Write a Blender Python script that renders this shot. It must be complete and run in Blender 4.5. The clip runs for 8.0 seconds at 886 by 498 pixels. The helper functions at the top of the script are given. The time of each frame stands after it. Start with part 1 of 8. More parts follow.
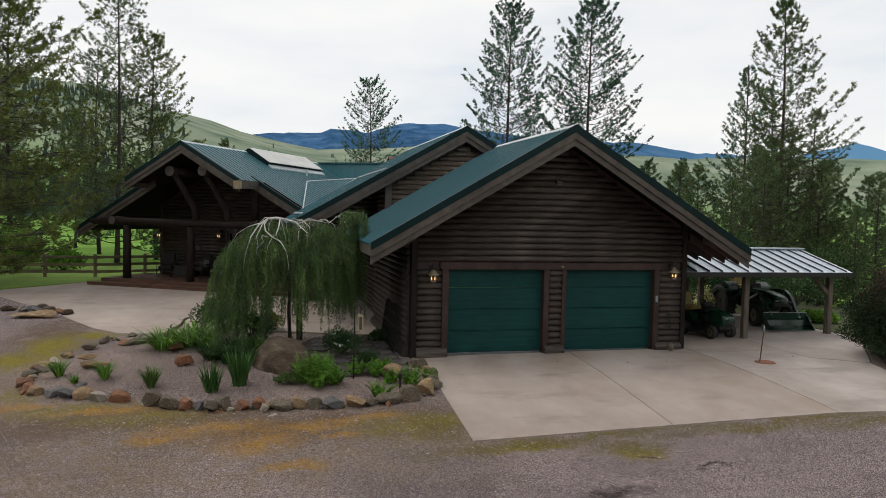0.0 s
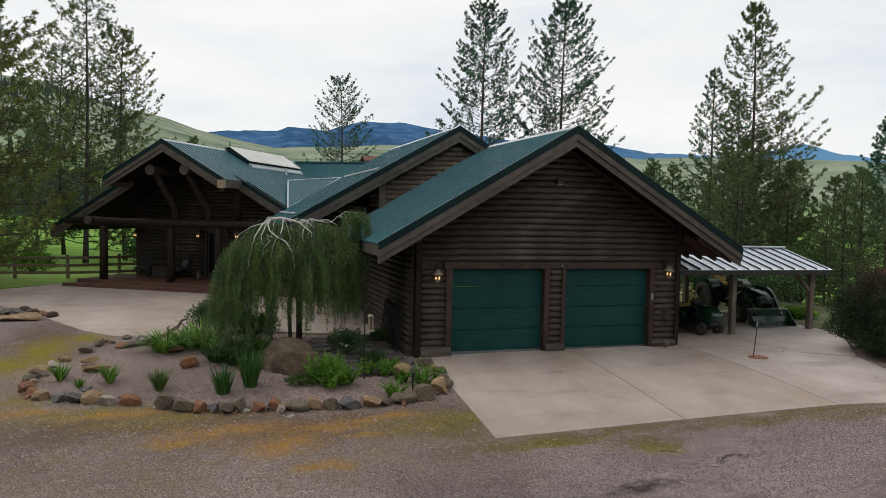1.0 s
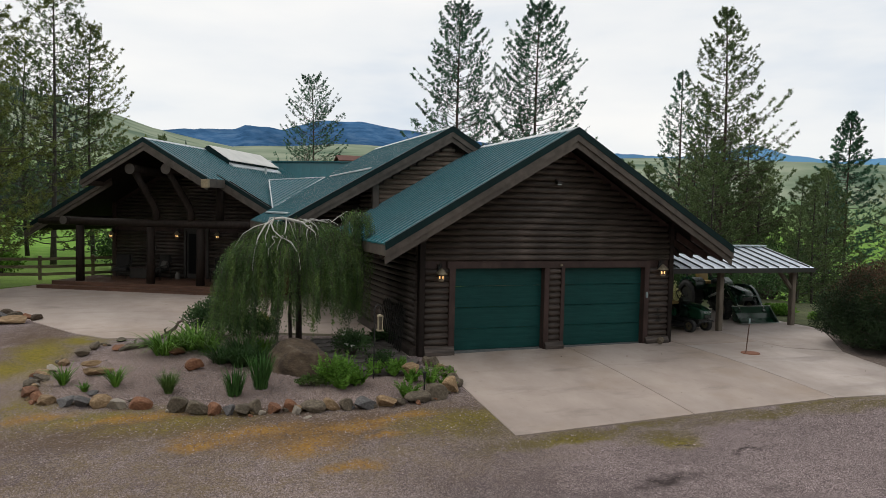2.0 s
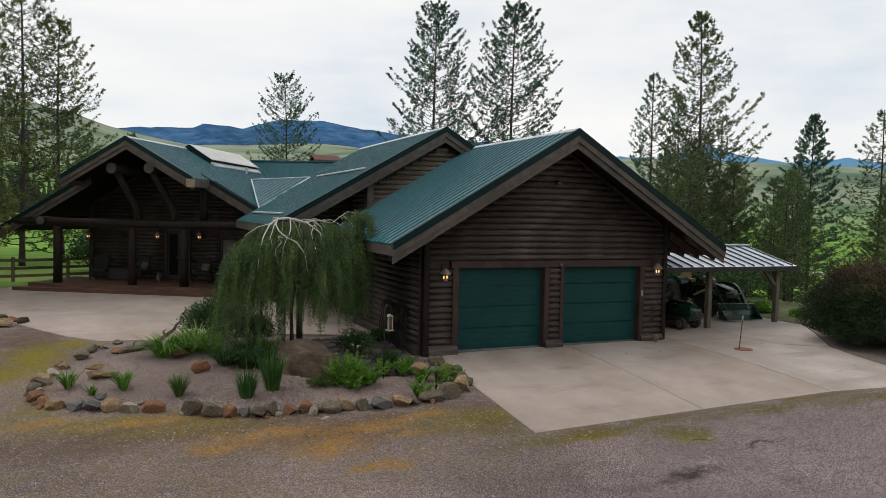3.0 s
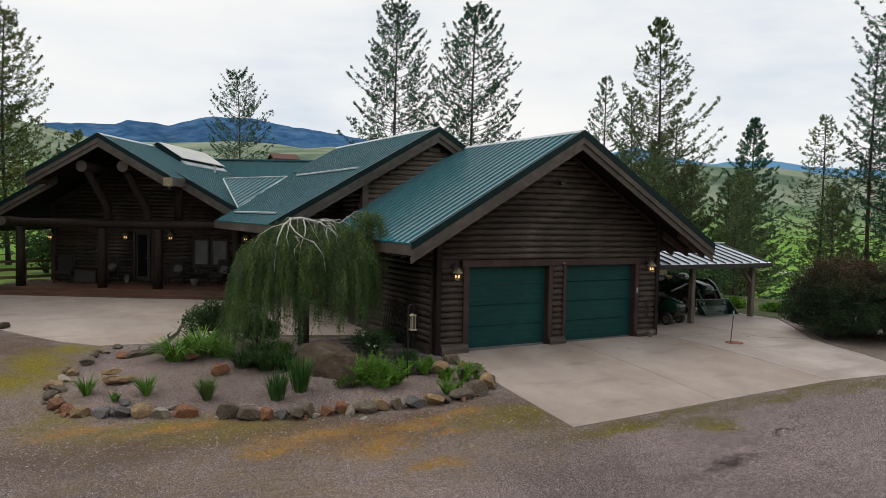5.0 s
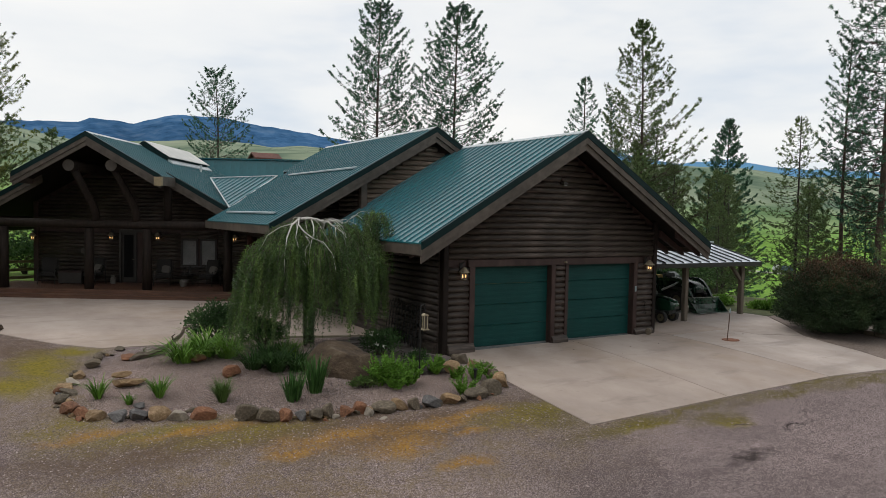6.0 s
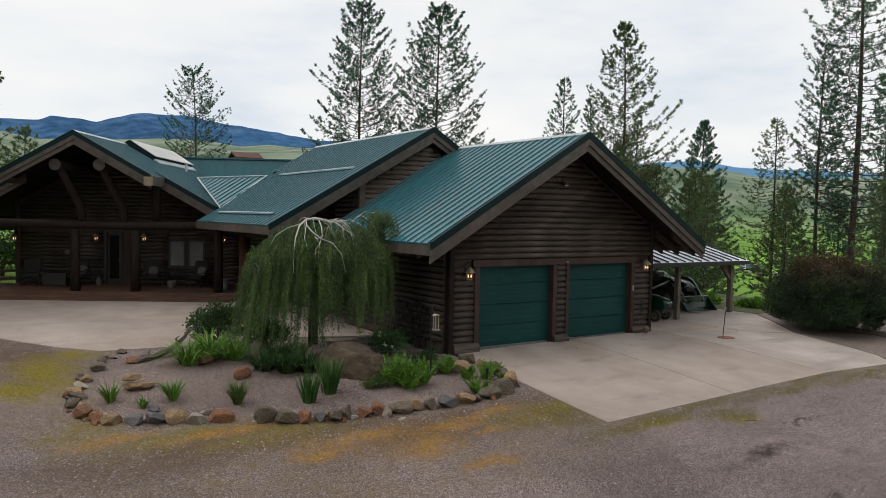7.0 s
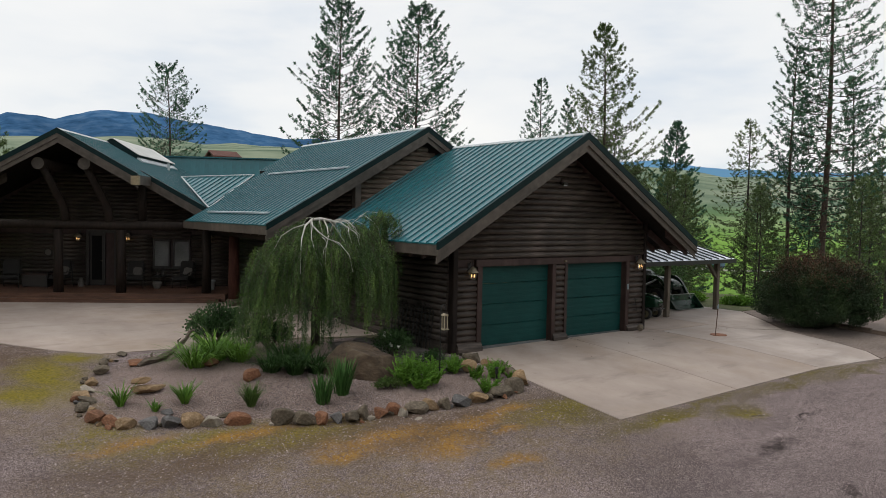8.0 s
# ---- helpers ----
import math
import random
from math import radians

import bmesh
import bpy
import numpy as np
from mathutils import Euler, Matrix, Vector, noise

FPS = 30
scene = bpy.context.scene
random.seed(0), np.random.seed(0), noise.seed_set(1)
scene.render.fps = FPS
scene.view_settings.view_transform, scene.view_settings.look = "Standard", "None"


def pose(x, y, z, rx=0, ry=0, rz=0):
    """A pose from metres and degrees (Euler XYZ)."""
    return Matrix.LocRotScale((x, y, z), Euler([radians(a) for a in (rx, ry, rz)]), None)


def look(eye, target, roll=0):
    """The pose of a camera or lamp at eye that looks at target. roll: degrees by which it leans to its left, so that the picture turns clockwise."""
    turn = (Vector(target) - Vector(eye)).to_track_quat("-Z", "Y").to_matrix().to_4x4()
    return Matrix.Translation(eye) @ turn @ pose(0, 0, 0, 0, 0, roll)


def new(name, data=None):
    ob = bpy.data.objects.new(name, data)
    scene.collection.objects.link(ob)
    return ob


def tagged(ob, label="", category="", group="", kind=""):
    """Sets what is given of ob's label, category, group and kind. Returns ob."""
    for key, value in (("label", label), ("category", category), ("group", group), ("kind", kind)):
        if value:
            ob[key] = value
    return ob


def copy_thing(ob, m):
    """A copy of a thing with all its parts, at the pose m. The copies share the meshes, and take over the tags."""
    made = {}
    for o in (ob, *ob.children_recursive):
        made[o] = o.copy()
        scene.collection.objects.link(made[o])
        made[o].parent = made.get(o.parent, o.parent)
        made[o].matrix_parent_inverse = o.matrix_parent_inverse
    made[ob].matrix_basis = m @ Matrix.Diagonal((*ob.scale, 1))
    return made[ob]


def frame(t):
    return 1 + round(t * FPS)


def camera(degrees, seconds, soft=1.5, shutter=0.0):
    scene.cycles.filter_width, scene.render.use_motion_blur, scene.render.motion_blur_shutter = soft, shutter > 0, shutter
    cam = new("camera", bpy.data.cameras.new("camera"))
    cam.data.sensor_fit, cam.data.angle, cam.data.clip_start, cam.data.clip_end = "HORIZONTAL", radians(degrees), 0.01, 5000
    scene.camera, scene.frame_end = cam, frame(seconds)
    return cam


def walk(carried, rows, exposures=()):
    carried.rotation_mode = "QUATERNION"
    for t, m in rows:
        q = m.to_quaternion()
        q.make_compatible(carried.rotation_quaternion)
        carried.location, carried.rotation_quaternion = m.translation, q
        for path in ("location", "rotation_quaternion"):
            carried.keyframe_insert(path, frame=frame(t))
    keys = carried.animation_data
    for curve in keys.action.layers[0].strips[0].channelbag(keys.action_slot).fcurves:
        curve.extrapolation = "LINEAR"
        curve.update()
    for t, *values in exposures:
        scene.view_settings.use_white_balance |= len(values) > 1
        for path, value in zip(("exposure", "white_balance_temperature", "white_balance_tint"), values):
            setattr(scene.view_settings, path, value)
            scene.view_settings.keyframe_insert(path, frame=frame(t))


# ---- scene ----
cam = camera(63.0, 8.0, soft=0.5)
PATH = [
    (0, (-3.455, -16.770, 3.441), (-2.9666, -14.8338, 3.3423), 1.32),
    (0.5, (-3.994, -16.683, 3.442), (-3.4503, -14.7611, 3.3430), 1.31),
    (1, (-4.522, -16.579, 3.440), (-3.9238, -14.6735, 3.3407), 1.29),
    (1.5, (-5.038, -16.460, 3.435), (-4.3863, -14.5722, 3.3362), 1.28),
    (2, (-5.541, -16.328, 3.428), (-4.8372, -14.4585, 3.3299), 1.27),
    (3.5, (-6.963, -15.863, 3.402), (-6.1175, -14.0537, 3.3064), 1.23),
    (4, (-7.408, -15.690, 3.394), (-6.5201, -13.9002, 3.2986), 1.21),
    (4.5, (-7.839, -15.508, 3.386), (-6.9111, -13.7386, 3.2914), 1.20),
    (6, (-9.059, -14.914, 3.371), (-8.0205, -13.2074, 3.2771), 1.15),
    (6.5, (-9.447, -14.700, 3.369), (-8.3724, -13.0154, 3.2756), 1.14),
    (7, (-9.827, -14.477, 3.369), (-8.7172, -12.8157, 3.2759), 1.12),
    (7.5, (-10.203, -14.244, 3.372), (-9.0566, -12.6080, 3.2783), 1.10),
    (8, (-10.577, -14.001, 3.377), (-9.3922, -12.3919, 3.2826), 1.08),
]
walk(cam, [(t, look(eye, target, roll)) for t, eye, target, roll in PATH])
# ---------------------------------------------------------------- world and light
SUN_EL, SUN_AZ = 55.0, -65.0          # degrees; azimuth from +y towards +x
world = bpy.data.worlds.new("overcast_sky")
scene.world = world
world.use_nodes = True
wn, wl = world.node_tree.nodes, world.node_tree.links
wn.clear()
w_out = wn.new("ShaderNodeOutputWorld")
w_bg = wn.new("ShaderNodeBackground")
w_sky = wn.new("ShaderNodeTexSky")
w_sky.sky_type = "NISHITA"
w_sky.sun_disc = False
w_sky.sun_elevation = radians(SUN_EL)
w_sky.sun_rotation = radians(SUN_AZ)
w_dim = wn.new("ShaderNodeVectorMath")
w_dim.operation = "SCALE"
w_dim.inputs["Scale"].default_value = 0.12
w_tc = wn.new("ShaderNodeTexCoord")
w_map = wn.new("ShaderNodeMapping")
w_map.inputs["Scale"].default_value = (1.0, 1.0, 3.4)
w_map.inputs["Location"].default_value = (0.35, 0.1, 0.2)
w_n1 = wn.new("ShaderNodeTexNoise")
w_n1.inputs["Scale"].default_value = 2.2
w_n1.inputs["Detail"].default_value = 5.0
w_n1.inputs["Roughness"].default_value = 0.5
w_ramp = wn.new("ShaderNodeValToRGB")
w_ramp.color_ramp.elements[0].position = 0.30
w_ramp.color_ramp.elements[0].color = (0.66, 0.74, 0.84, 1)
w_ramp.color_ramp.elements[1].position = 0.60
w_ramp.color_ramp.elements[1].color = (1.0, 0.99, 0.965, 1)
w_e = w_ramp.color_ramp.elements.new(0.45)
w_e.color = (0.90, 0.915, 0.925, 1)
w_mix = wn.new("ShaderNodeMix")
w_mix.data_type = "RGBA"
w_mix.inputs["Factor"].default_value = 0.93
wl.new(w_sky.outputs[0], w_dim.inputs[0])
wl.new(w_tc.outputs["Generated"], w_map.inputs["Vector"])
wl.new(w_map.outputs[0], w_n1.inputs["Vector"])
wl.new(w_n1.outputs["Fac"], w_ramp.inputs["Fac"])
wl.new(w_dim.outputs[0], w_mix.inputs["A"])
wl.new(w_ramp.outputs["Color"], w_mix.inputs["B"])
wl.new(w_mix.outputs["Result"], w_bg.inputs["Color"])
w_bg.inputs["Strength"].default_value = 1.0
wl.new(w_bg.outputs[0], w_out.inputs[0])

sun_data = bpy.data.lights.new("sun", "SUN")
sun_data.energy = 0.95
sun_data.angle = radians(30)
sun_data.color = (1.0, 0.96, 0.9)
sun = new("sun", sun_data)
sa, se = radians(SUN_AZ), radians(SUN_EL)
sun.matrix_world = look((math.sin(sa) * math.cos(se) * 60, math.cos(sa) * math.cos(se) * 60, math.sin(se) * 60), (0, 0, 0))


# ---------------------------------------------------------------- materials
def material(name, stops, scale=6.0, rough=0.7, bump=0.2, bump_scale=40.0, stretch=(1, 1, 1), metal=0.0,
             big=0.25, big_scale=0.6, vary=0.0, vary_hue=0.0, island=0.0, spec=0.5, detail=6.0, bump_dist=0.01,
             cells=0.0, translucent=0.0):
    """Procedural surface: a colour ramp over grain, large stains, fine relief; vary: spread from object to object."""
    m = bpy.data.materials.new(name)
    m.use_nodes = True
    n, l = m.node_tree.nodes, m.node_tree.links
    bsdf = n["Principled BSDF"]
    tc = n.new("ShaderNodeTexCoord")
    mp = n.new("ShaderNodeMapping")
    mp.inputs["Scale"].default_value = stretch
    l.new(tc.outputs["Object"], mp.inputs["Vector"])
    n1 = n.new("ShaderNodeTexNoise")
    n1.inputs["Scale"].default_value = scale
    n1.inputs["Detail"].default_value = detail
    n1.inputs["Roughness"].default_value = 0.62
    l.new(mp.outputs[0], n1.inputs["Vector"])
    src = n1.outputs["Fac"]
    if cells:
        vo = n.new("ShaderNodeTexVoronoi")
        vo.inputs["Scale"].default_value = cells
        l.new(tc.outputs["Object"], vo.inputs["Vector"])
        bw = n.new("ShaderNodeSeparateColor")
        l.new(vo.outputs["Color"], bw.inputs[0])
        mm = n.new("ShaderNodeMix")
        mm.inputs["Factor"].default_value = 0.55
        l.new(n1.outputs["Fac"], mm.inputs["A"])
        l.new(bw.outputs[0], mm.inputs["B"])
        src = mm.outputs["Result"]
    ramp = n.new("ShaderNodeValToRGB")
    el = ramp.color_ramp.elements
    for i, c in enumerate(stops):
        pos = 0.28 + 0.44 * i / max(1, len(stops) - 1)
        e = el[i] if i < 2 else el.new(pos)
        e.position, e.color = pos, (*c, 1)
    if len(stops) == 1:
        el[1].color = (*stops[0], 1)
    l.new(src, ramp.inputs["Fac"])
    n2 = n.new("ShaderNodeTexNoise")
    n2.inputs["Scale"].default_value = big_scale
    n2.inputs["Detail"].default_value = 3.0
    l.new(tc.outputs["Object"], n2.inputs["Vector"])
    mr = n.new("ShaderNodeMapRange")
    mr.inputs["From Min"].default_value, mr.inputs["From Max"].default_value = 0.3, 0.7
    mr.inputs["To Min"].default_value, mr.inputs["To Max"].default_value = 1 - big, 1 + big
    l.new(n2.outputs["Fac"], mr.inputs["Value"])
    hsv = n.new("ShaderNodeHueSaturation")
    l.new(ramp.outputs["Color"], hsv.inputs["Color"])
    val = mr.outputs[0]
    if vary or vary_hue:
        oi = n.new("ShaderNodeObjectInfo")
        rnd = oi.outputs["Random"]
    if island:
        ge = n.new("ShaderNodeNewGeometry")
        rnd = ge.outputs["Random Per Island"]
        vary = island
    if vary:
        r2 = n.new("ShaderNodeMapRange")
        r2.inputs["To Min"].default_value, r2.inputs["To Max"].default_value = 1 - vary, 1 + vary
        l.new(rnd, r2.inputs["Value"])
        mu = n.new("ShaderNodeMath")
        mu.operation = "MULTIPLY"
        l.new(val, mu.inputs[0])
        l.new(r2.outputs[0], mu.inputs[1])
        val = mu.outputs[0]
    if vary_hue:
        wn_ = n.new("ShaderNodeTexWhiteNoise")
        wn_.noise_dimensions = "1D"
        l.new(rnd, wn_.inputs["W"])
        r3 = n.new("ShaderNodeMapRange")
        r3.inputs["To Min"].default_value, r3.inputs["To Max"].default_value = 0.5 - vary_hue, 0.5 + vary_hue
        l.new(wn_.outputs["Value"], r3.inputs["Value"])
        l.new(r3.outputs[0], hsv.inputs["Hue"])
    l.new(val, hsv.inputs["Value"])
    l.new(hsv.outputs["Color"], bsdf.inputs["Base Color"])
    bsdf.inputs["Roughness"].default_value = rough
    bsdf.inputs["Metallic"].default_value = metal
    bsdf.inputs["Specular IOR Level"].default_value = spec
    if bump:
        n3 = n.new("ShaderNodeTexNoise")
        n3.inputs["Scale"].default_value = bump_scale
        n3.inputs["Detail"].default_value = 5.0
        l.new(mp.outputs[0], n3.inputs["Vector"])
        b = n.new("ShaderNodeBump")
        b.inputs["Strength"].default_value = bump
        b.inputs["Distance"].default_value = bump_dist
        l.new(n3.outputs["Fac"], b.inputs["Height"])
        l.new(b.outputs[0], bsdf.inputs["Normal"])
    if translucent:
        out = n["Material Output"]
        tr = n.new("ShaderNodeBsdfTranslucent")
        l.new(hsv.outputs["Color"], tr.inputs["Color"])
        mx = n.new("ShaderNodeMixShader")
        mx.inputs["Fac"].default_value = translucent
        l.new(bsdf.outputs[0], mx.inputs[1])
        l.new(tr.outputs[0], mx.inputs[2])
        l.new(mx.outputs[0], out.inputs["Surface"])
    return m


def glow(name, color, strength):
    m = bpy.data.materials.new(name)
    m.use_nodes = True
    b = m.node_tree.nodes["Principled BSDF"]
    b.inputs["Base Color"].default_value = (*color, 1)
    b.inputs["Emission Color"].default_value = (*color, 1)
    b.inputs["Emission Strength"].default_value = strength
    return m


def glass(name, color=(0.9, 0.95, 0.95), rough=0.02):
    m = bpy.data.materials.new(name)
    m.use_nodes = True
    b = m.node_tree.nodes["Principled BSDF"]
    b.inputs["Base Color"].default_value = (*color, 1)
    b.inputs["Roughness"].default_value = rough
    b.inputs["Transmission Weight"].default_value = 1.0
    b.inputs["IOR"].default_value = 1.45
    return m


M_LOG = material("stained_log", [(0.0215, 0.0166, 0.0140), (0.0500, 0.0388, 0.0325), (0.114, 0.0885, 0.0745)], 5, 0.50, 0.35, 22,
                 (0.35, 3, 3), vary=0.2, big=0.25, spec=0.28)
# paler through wear, with the gable's extra sky light in the colour
M_LOGWORNLIT = material("worn_skylit_log", [(0.050, 0.037, 0.028), (0.125, 0.094, 0.072), (0.245, 0.190, 0.148)], 5, 0.55, 0.4, 22, (0.35, 3, 3), vary=0.25, big=0.3, spec=0.2)
M_TRIM = material("stained_trim", [(0.0264, 0.0144, 0.0120), (0.0456, 0.0264, 0.0228), (0.0660, 0.0408, 0.0348)], 5, 0.6, 0.25, 30, (1, 1, 0.4), spec=0.3)
M_CORNER = material("dark_corner_board", [(0.010, 0.007, 0.006), (0.018, 0.013, 0.011), (0.028, 0.020, 0.017)], 5, 0.7, 0.25, 30, (1, 1, 0.4), spec=0.15)
M_FASCIA = material("weathered_fascia", [(0.0456, 0.0360, 0.0288), (0.0744, 0.0588, 0.0468), (0.1032, 0.0828, 0.0672)], 4, 0.6, 0.2, 30)
# nearly black: the shade under eaves and porch roof is in this colour
M_SOFFIT = material("shaded_soffit_boards", [(0.009, 0.0075, 0.006), (0.017, 0.013, 0.011)], 5, 0.85, 0.25, 25, spec=0.15)
M_ROOF = material("green_metal_roofing", [(0.004, 0.088, 0.107), (0.006, 0.103, 0.124), (0.010, 0.118, 0.141)], 3, 0.36, 0.05, 9,
                  big=0.12, vary=0.05, spec=0.4)
M_ROOF.node_tree.nodes["Principled BSDF"].inputs["Coat Weight"].default_value = 0.42
M_ROOF.node_tree.nodes["Principled BSDF"].inputs["Coat Roughness"].default_value = 0.16
M_ROOFTRIM = material("green_roof_trim", [(0.003, 0.014, 0.015), (0.005, 0.020, 0.021)], 4, 0.5, 0.05, 20, spec=0.15)
M_FLASH = material("galvanised_and_ridge_glint", [(0.42, 0.46, 0.47), (0.58, 0.62, 0.63)], 5, 0.35, 0.08, 18, metal=0.4)
# pale colour stands for the sky mirrored in the ridge glazing
M_SKYLIGHT = material("pale_ridge_panel", [(0.50, 0.50, 0.47), (0.62, 0.61, 0.57)], 2, 0.45, 0.04, 12, big=0.12)
M_DOOR = material("green_garage_paint", [(0.0050, 0.0387, 0.0363), (0.0075, 0.0488, 0.0450), (0.0100, 0.0587, 0.0537)], 6, 0.5, 0.12, 60,
                  (0.4, 3, 3), big=0.12, spec=0.15)
M_CONC = material("concrete", [(0.300, 0.240, 0.204), (0.352, 0.286, 0.246), (0.404, 0.334, 0.291)], 1.1, 0.85, 0.2, 70, (1, 0.6, 1), big=0.15, big_scale=0.3, detail=9,
                  bump_dist=0.004, vary=0.05)


def stain(m, scale, lo, hi, color, amount, stretch=(1, 1, 1)):
    """Lays irregular stains of one colour over a finished material."""
    n, l = m.node_tree.nodes, m.node_tree.links
    bsdf = n["Principled BSDF"]
    src = bsdf.inputs["Base Color"].links[0].from_socket
    tc, mp, ns, mr, mx = n.new("ShaderNodeTexCoord"), n.new("ShaderNodeMapping"), n.new("ShaderNodeTexNoise"), n.new("ShaderNodeMapRange"), n.new("ShaderNodeMix")
    mp.inputs["Scale"].default_value = stretch
    l.new(tc.outputs["Object"], mp.inputs["Vector"])
    l.new(mp.outputs[0], ns.inputs["Vector"])
    ns.inputs["Scale"].default_value, ns.inputs["Detail"].default_value, ns.inputs["Roughness"].default_value = scale, 8, 0.6
    mr.inputs["From Min"].default_value, mr.inputs["From Max"].default_value, mr.inputs["To Max"].default_value = lo, hi, amount
    l.new(ns.outputs["Fac"], mr.inputs["Value"])
    mx.data_type = "RGBA"
    l.new(mr.outputs[0], mx.inputs["Factor"])
    l.new(src, mx.inputs["A"])
    mx.inputs["B"].default_value = (*color, 1)
    l.new(mx.outputs["Result"], bsdf.inputs["Base Color"])


stain(M_CONC, 0.38, 0.50, 0.66, (0.27, 0.19, 0.12), 0.38)
stain(M_CONC, 0.30, 0.52, 0.66, (0.46, 0.40, 0.36), 0.35, (1.0, 0.7, 1))
stain(M_CONC, 0.8, 0.56, 0.72, (0.16, 0.13, 0.115), 0.55, (0.5, 1.6, 1))
stain(M_CONC, 5.0, 0.60, 0.75, (0.20, 0.165, 0.145), 0.4)
M_CONCGREY = material("grey_concrete", [(0.318, 0.264, 0.232), (0.378, 0.320, 0.286), (0.440, 0.380, 0.345)], 1.1, 0.8, 0.2, 70, (1, 0.6, 1), big=0.18, big_scale=0.3, detail=9,
                      bump_dist=0.004, vary=0.04)
stain(M_CONCGREY, 0.8, 0.54, 0.70, (0.185, 0.160, 0.148), 0.55, (0.5, 1.6, 1))
stain(M_CONCGREY, 0.35, 0.50, 0.64, (0.285, 0.225, 0.185), 0.5)
stain(M_CONCGREY, 5.0, 0.60, 0.75, (0.22, 0.19, 0.17), 0.4)
M_GUARD = material("grey_snow_guard", [(0.22, 0.29, 0.31), (0.32, 0.39, 0.41)], 5, 0.4, 0.08, 18, metal=0.3)
M_DECK = material("red_deck_boards", [(0.062, 0.027, 0.015), (0.100, 0.046, 0.026), (0.145, 0.070, 0.042)], 5, 0.6, 0.25, 26, (0.4, 3, 3), vary=0.15)
M_SHEDROOF = material("silver_metal_roofing", [(0.56, 0.61, 0.67), (0.68, 0.73, 0.79)], 2, 0.3, 0.05, 10, metal=0.3, big=0.1)
M_SEAMSHADE = material("shadow_dark_roof_seam", [(0.016, 0.018, 0.020), (0.028, 0.030, 0.032)], 5, 0.5, 0.1, 20)
M_POST = material("rough_timber_post", [(0.075, 0.060, 0.045), (0.13, 0.105, 0.08), (0.19, 0.155, 0.12)], 4, 0.8, 0.4, 24, (3, 3, 0.5), vary=0.1)
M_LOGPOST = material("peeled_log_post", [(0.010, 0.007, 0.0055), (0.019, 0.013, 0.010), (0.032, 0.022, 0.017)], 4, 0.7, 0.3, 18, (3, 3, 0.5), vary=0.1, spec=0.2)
M_LOGEND = material("log_end_grain", [(0.07, 0.058, 0.048), (0.11, 0.092, 0.078)], 9, 0.8, 0.3, 40)
M_PALEBLOCK = material("pale_sawn_wood", [(0.24, 0.19, 0.11), (0.36, 0.29, 0.18)], 9, 0.8, 0.2, 40)
M_BARK = material("pine_bark", [(0.028, 0.020, 0.016), (0.062, 0.042, 0.032), (0.115, 0.075, 0.055)], 5, 0.9, 0.9, 9, (2, 2, 0.6), bump_dist=0.04)
M_BARKDARK = material("conifer_bark_dark", [(0.020, 0.017, 0.015), (0.045, 0.036, 0.030), (0.075, 0.060, 0.050)], 5, 0.9, 0.9, 9, (2, 2, 0.6), bump_dist=0.03)
M_NEEDLE = material("pine_needles", [(0.036, 0.096, 0.064), (0.068, 0.150, 0.092), (0.118, 0.205, 0.124)], 0.7, 0.6, 0, big=0.35, big_scale=0.35,
                    island=0.35, translucent=0.42, spec=0.2)
M_NEEDLE2 = material("fir_needles", [(0.062, 0.104, 0.042), (0.112, 0.160, 0.062), (0.176, 0.212, 0.090)], 0.7, 0.6, 0, big=0.35, big_scale=0.3,
                     island=0.35, translucent=0.40, spec=0.2)
M_NEEDLE3 = material("olive_conifer_needles", [(0.078, 0.104, 0.026), (0.140, 0.170, 0.042), (0.220, 0.238, 0.070)], 0.7, 0.6, 0, big=0.35, big_scale=0.3,
                     island=0.35, translucent=0.28, spec=0.2)


# ---------------------------------------------------------------- small geometry helpers
def part(name, bm, mat, parent=None, label="", matrix=None, smooth=False):
    me = bpy.data.meshes.new(name)
    bm.normal_update()
    bm.to_mesh(me)
    bm.free()
    return piece(name, me, mat, parent, label, matrix, smooth)


def piece(name, me, mat, parent=None, label="", matrix=None, smooth=False):
    if mat and not me.materials:
        me.materials.append(mat)
    if smooth:
        me.polygons.foreach_set("use_smooth", [True] * len(me.polygons))
    ob = new(name, me)
    if parent:
        ob.parent = parent
    if matrix is not None:
        ob.matrix_basis = matrix
    return tagged(ob, label)


def thing(name, label, category, group="", m=None, kind=""):
    ob = new(name)
    ob.empty_display_size = 0.2
    if m is not None:
        ob.matrix_basis = m
    return tagged(ob, label, category, group, kind)


def mesh_np(name, verts, faces):
    me = bpy.data.meshes.new(name)
    me.from_pydata([tuple(v) for v in verts], [], faces)
    me.update()
    return me


def add_box(bm, x0, x1, y0, y1, z0, z1, m=None, bevel=0.0):
    vs = [bm.verts.new((x, y, z)) for x in (x0, x1) for y in (y0, y1) for z in (z0, z1)]
    fs = [bm.faces.new([vs[i] for i in q]) for q in
          ((0, 1, 3, 2), (4, 6, 7, 5), (0, 4, 5, 1), (2, 3, 7, 6), (0, 2, 6, 4), (1, 5, 7, 3))]
    if bevel:
        es = list({e for f in fs for e in f.edges})
        r = bmesh.ops.bevel(bm, geom=es, offset=bevel, segments=2, affect="EDGES")
        vs = list({v for f in r["faces"] for v in f.verts} | {v for v in vs if v.is_valid})
    if m is not None:
        bmesh.ops.transform(bm, matrix=m, verts=vs)
    return vs


def box(*a, bevel=0.0):
    bm = bmesh.new()
    add_box(bm, *a, bevel=bevel)
    return bm


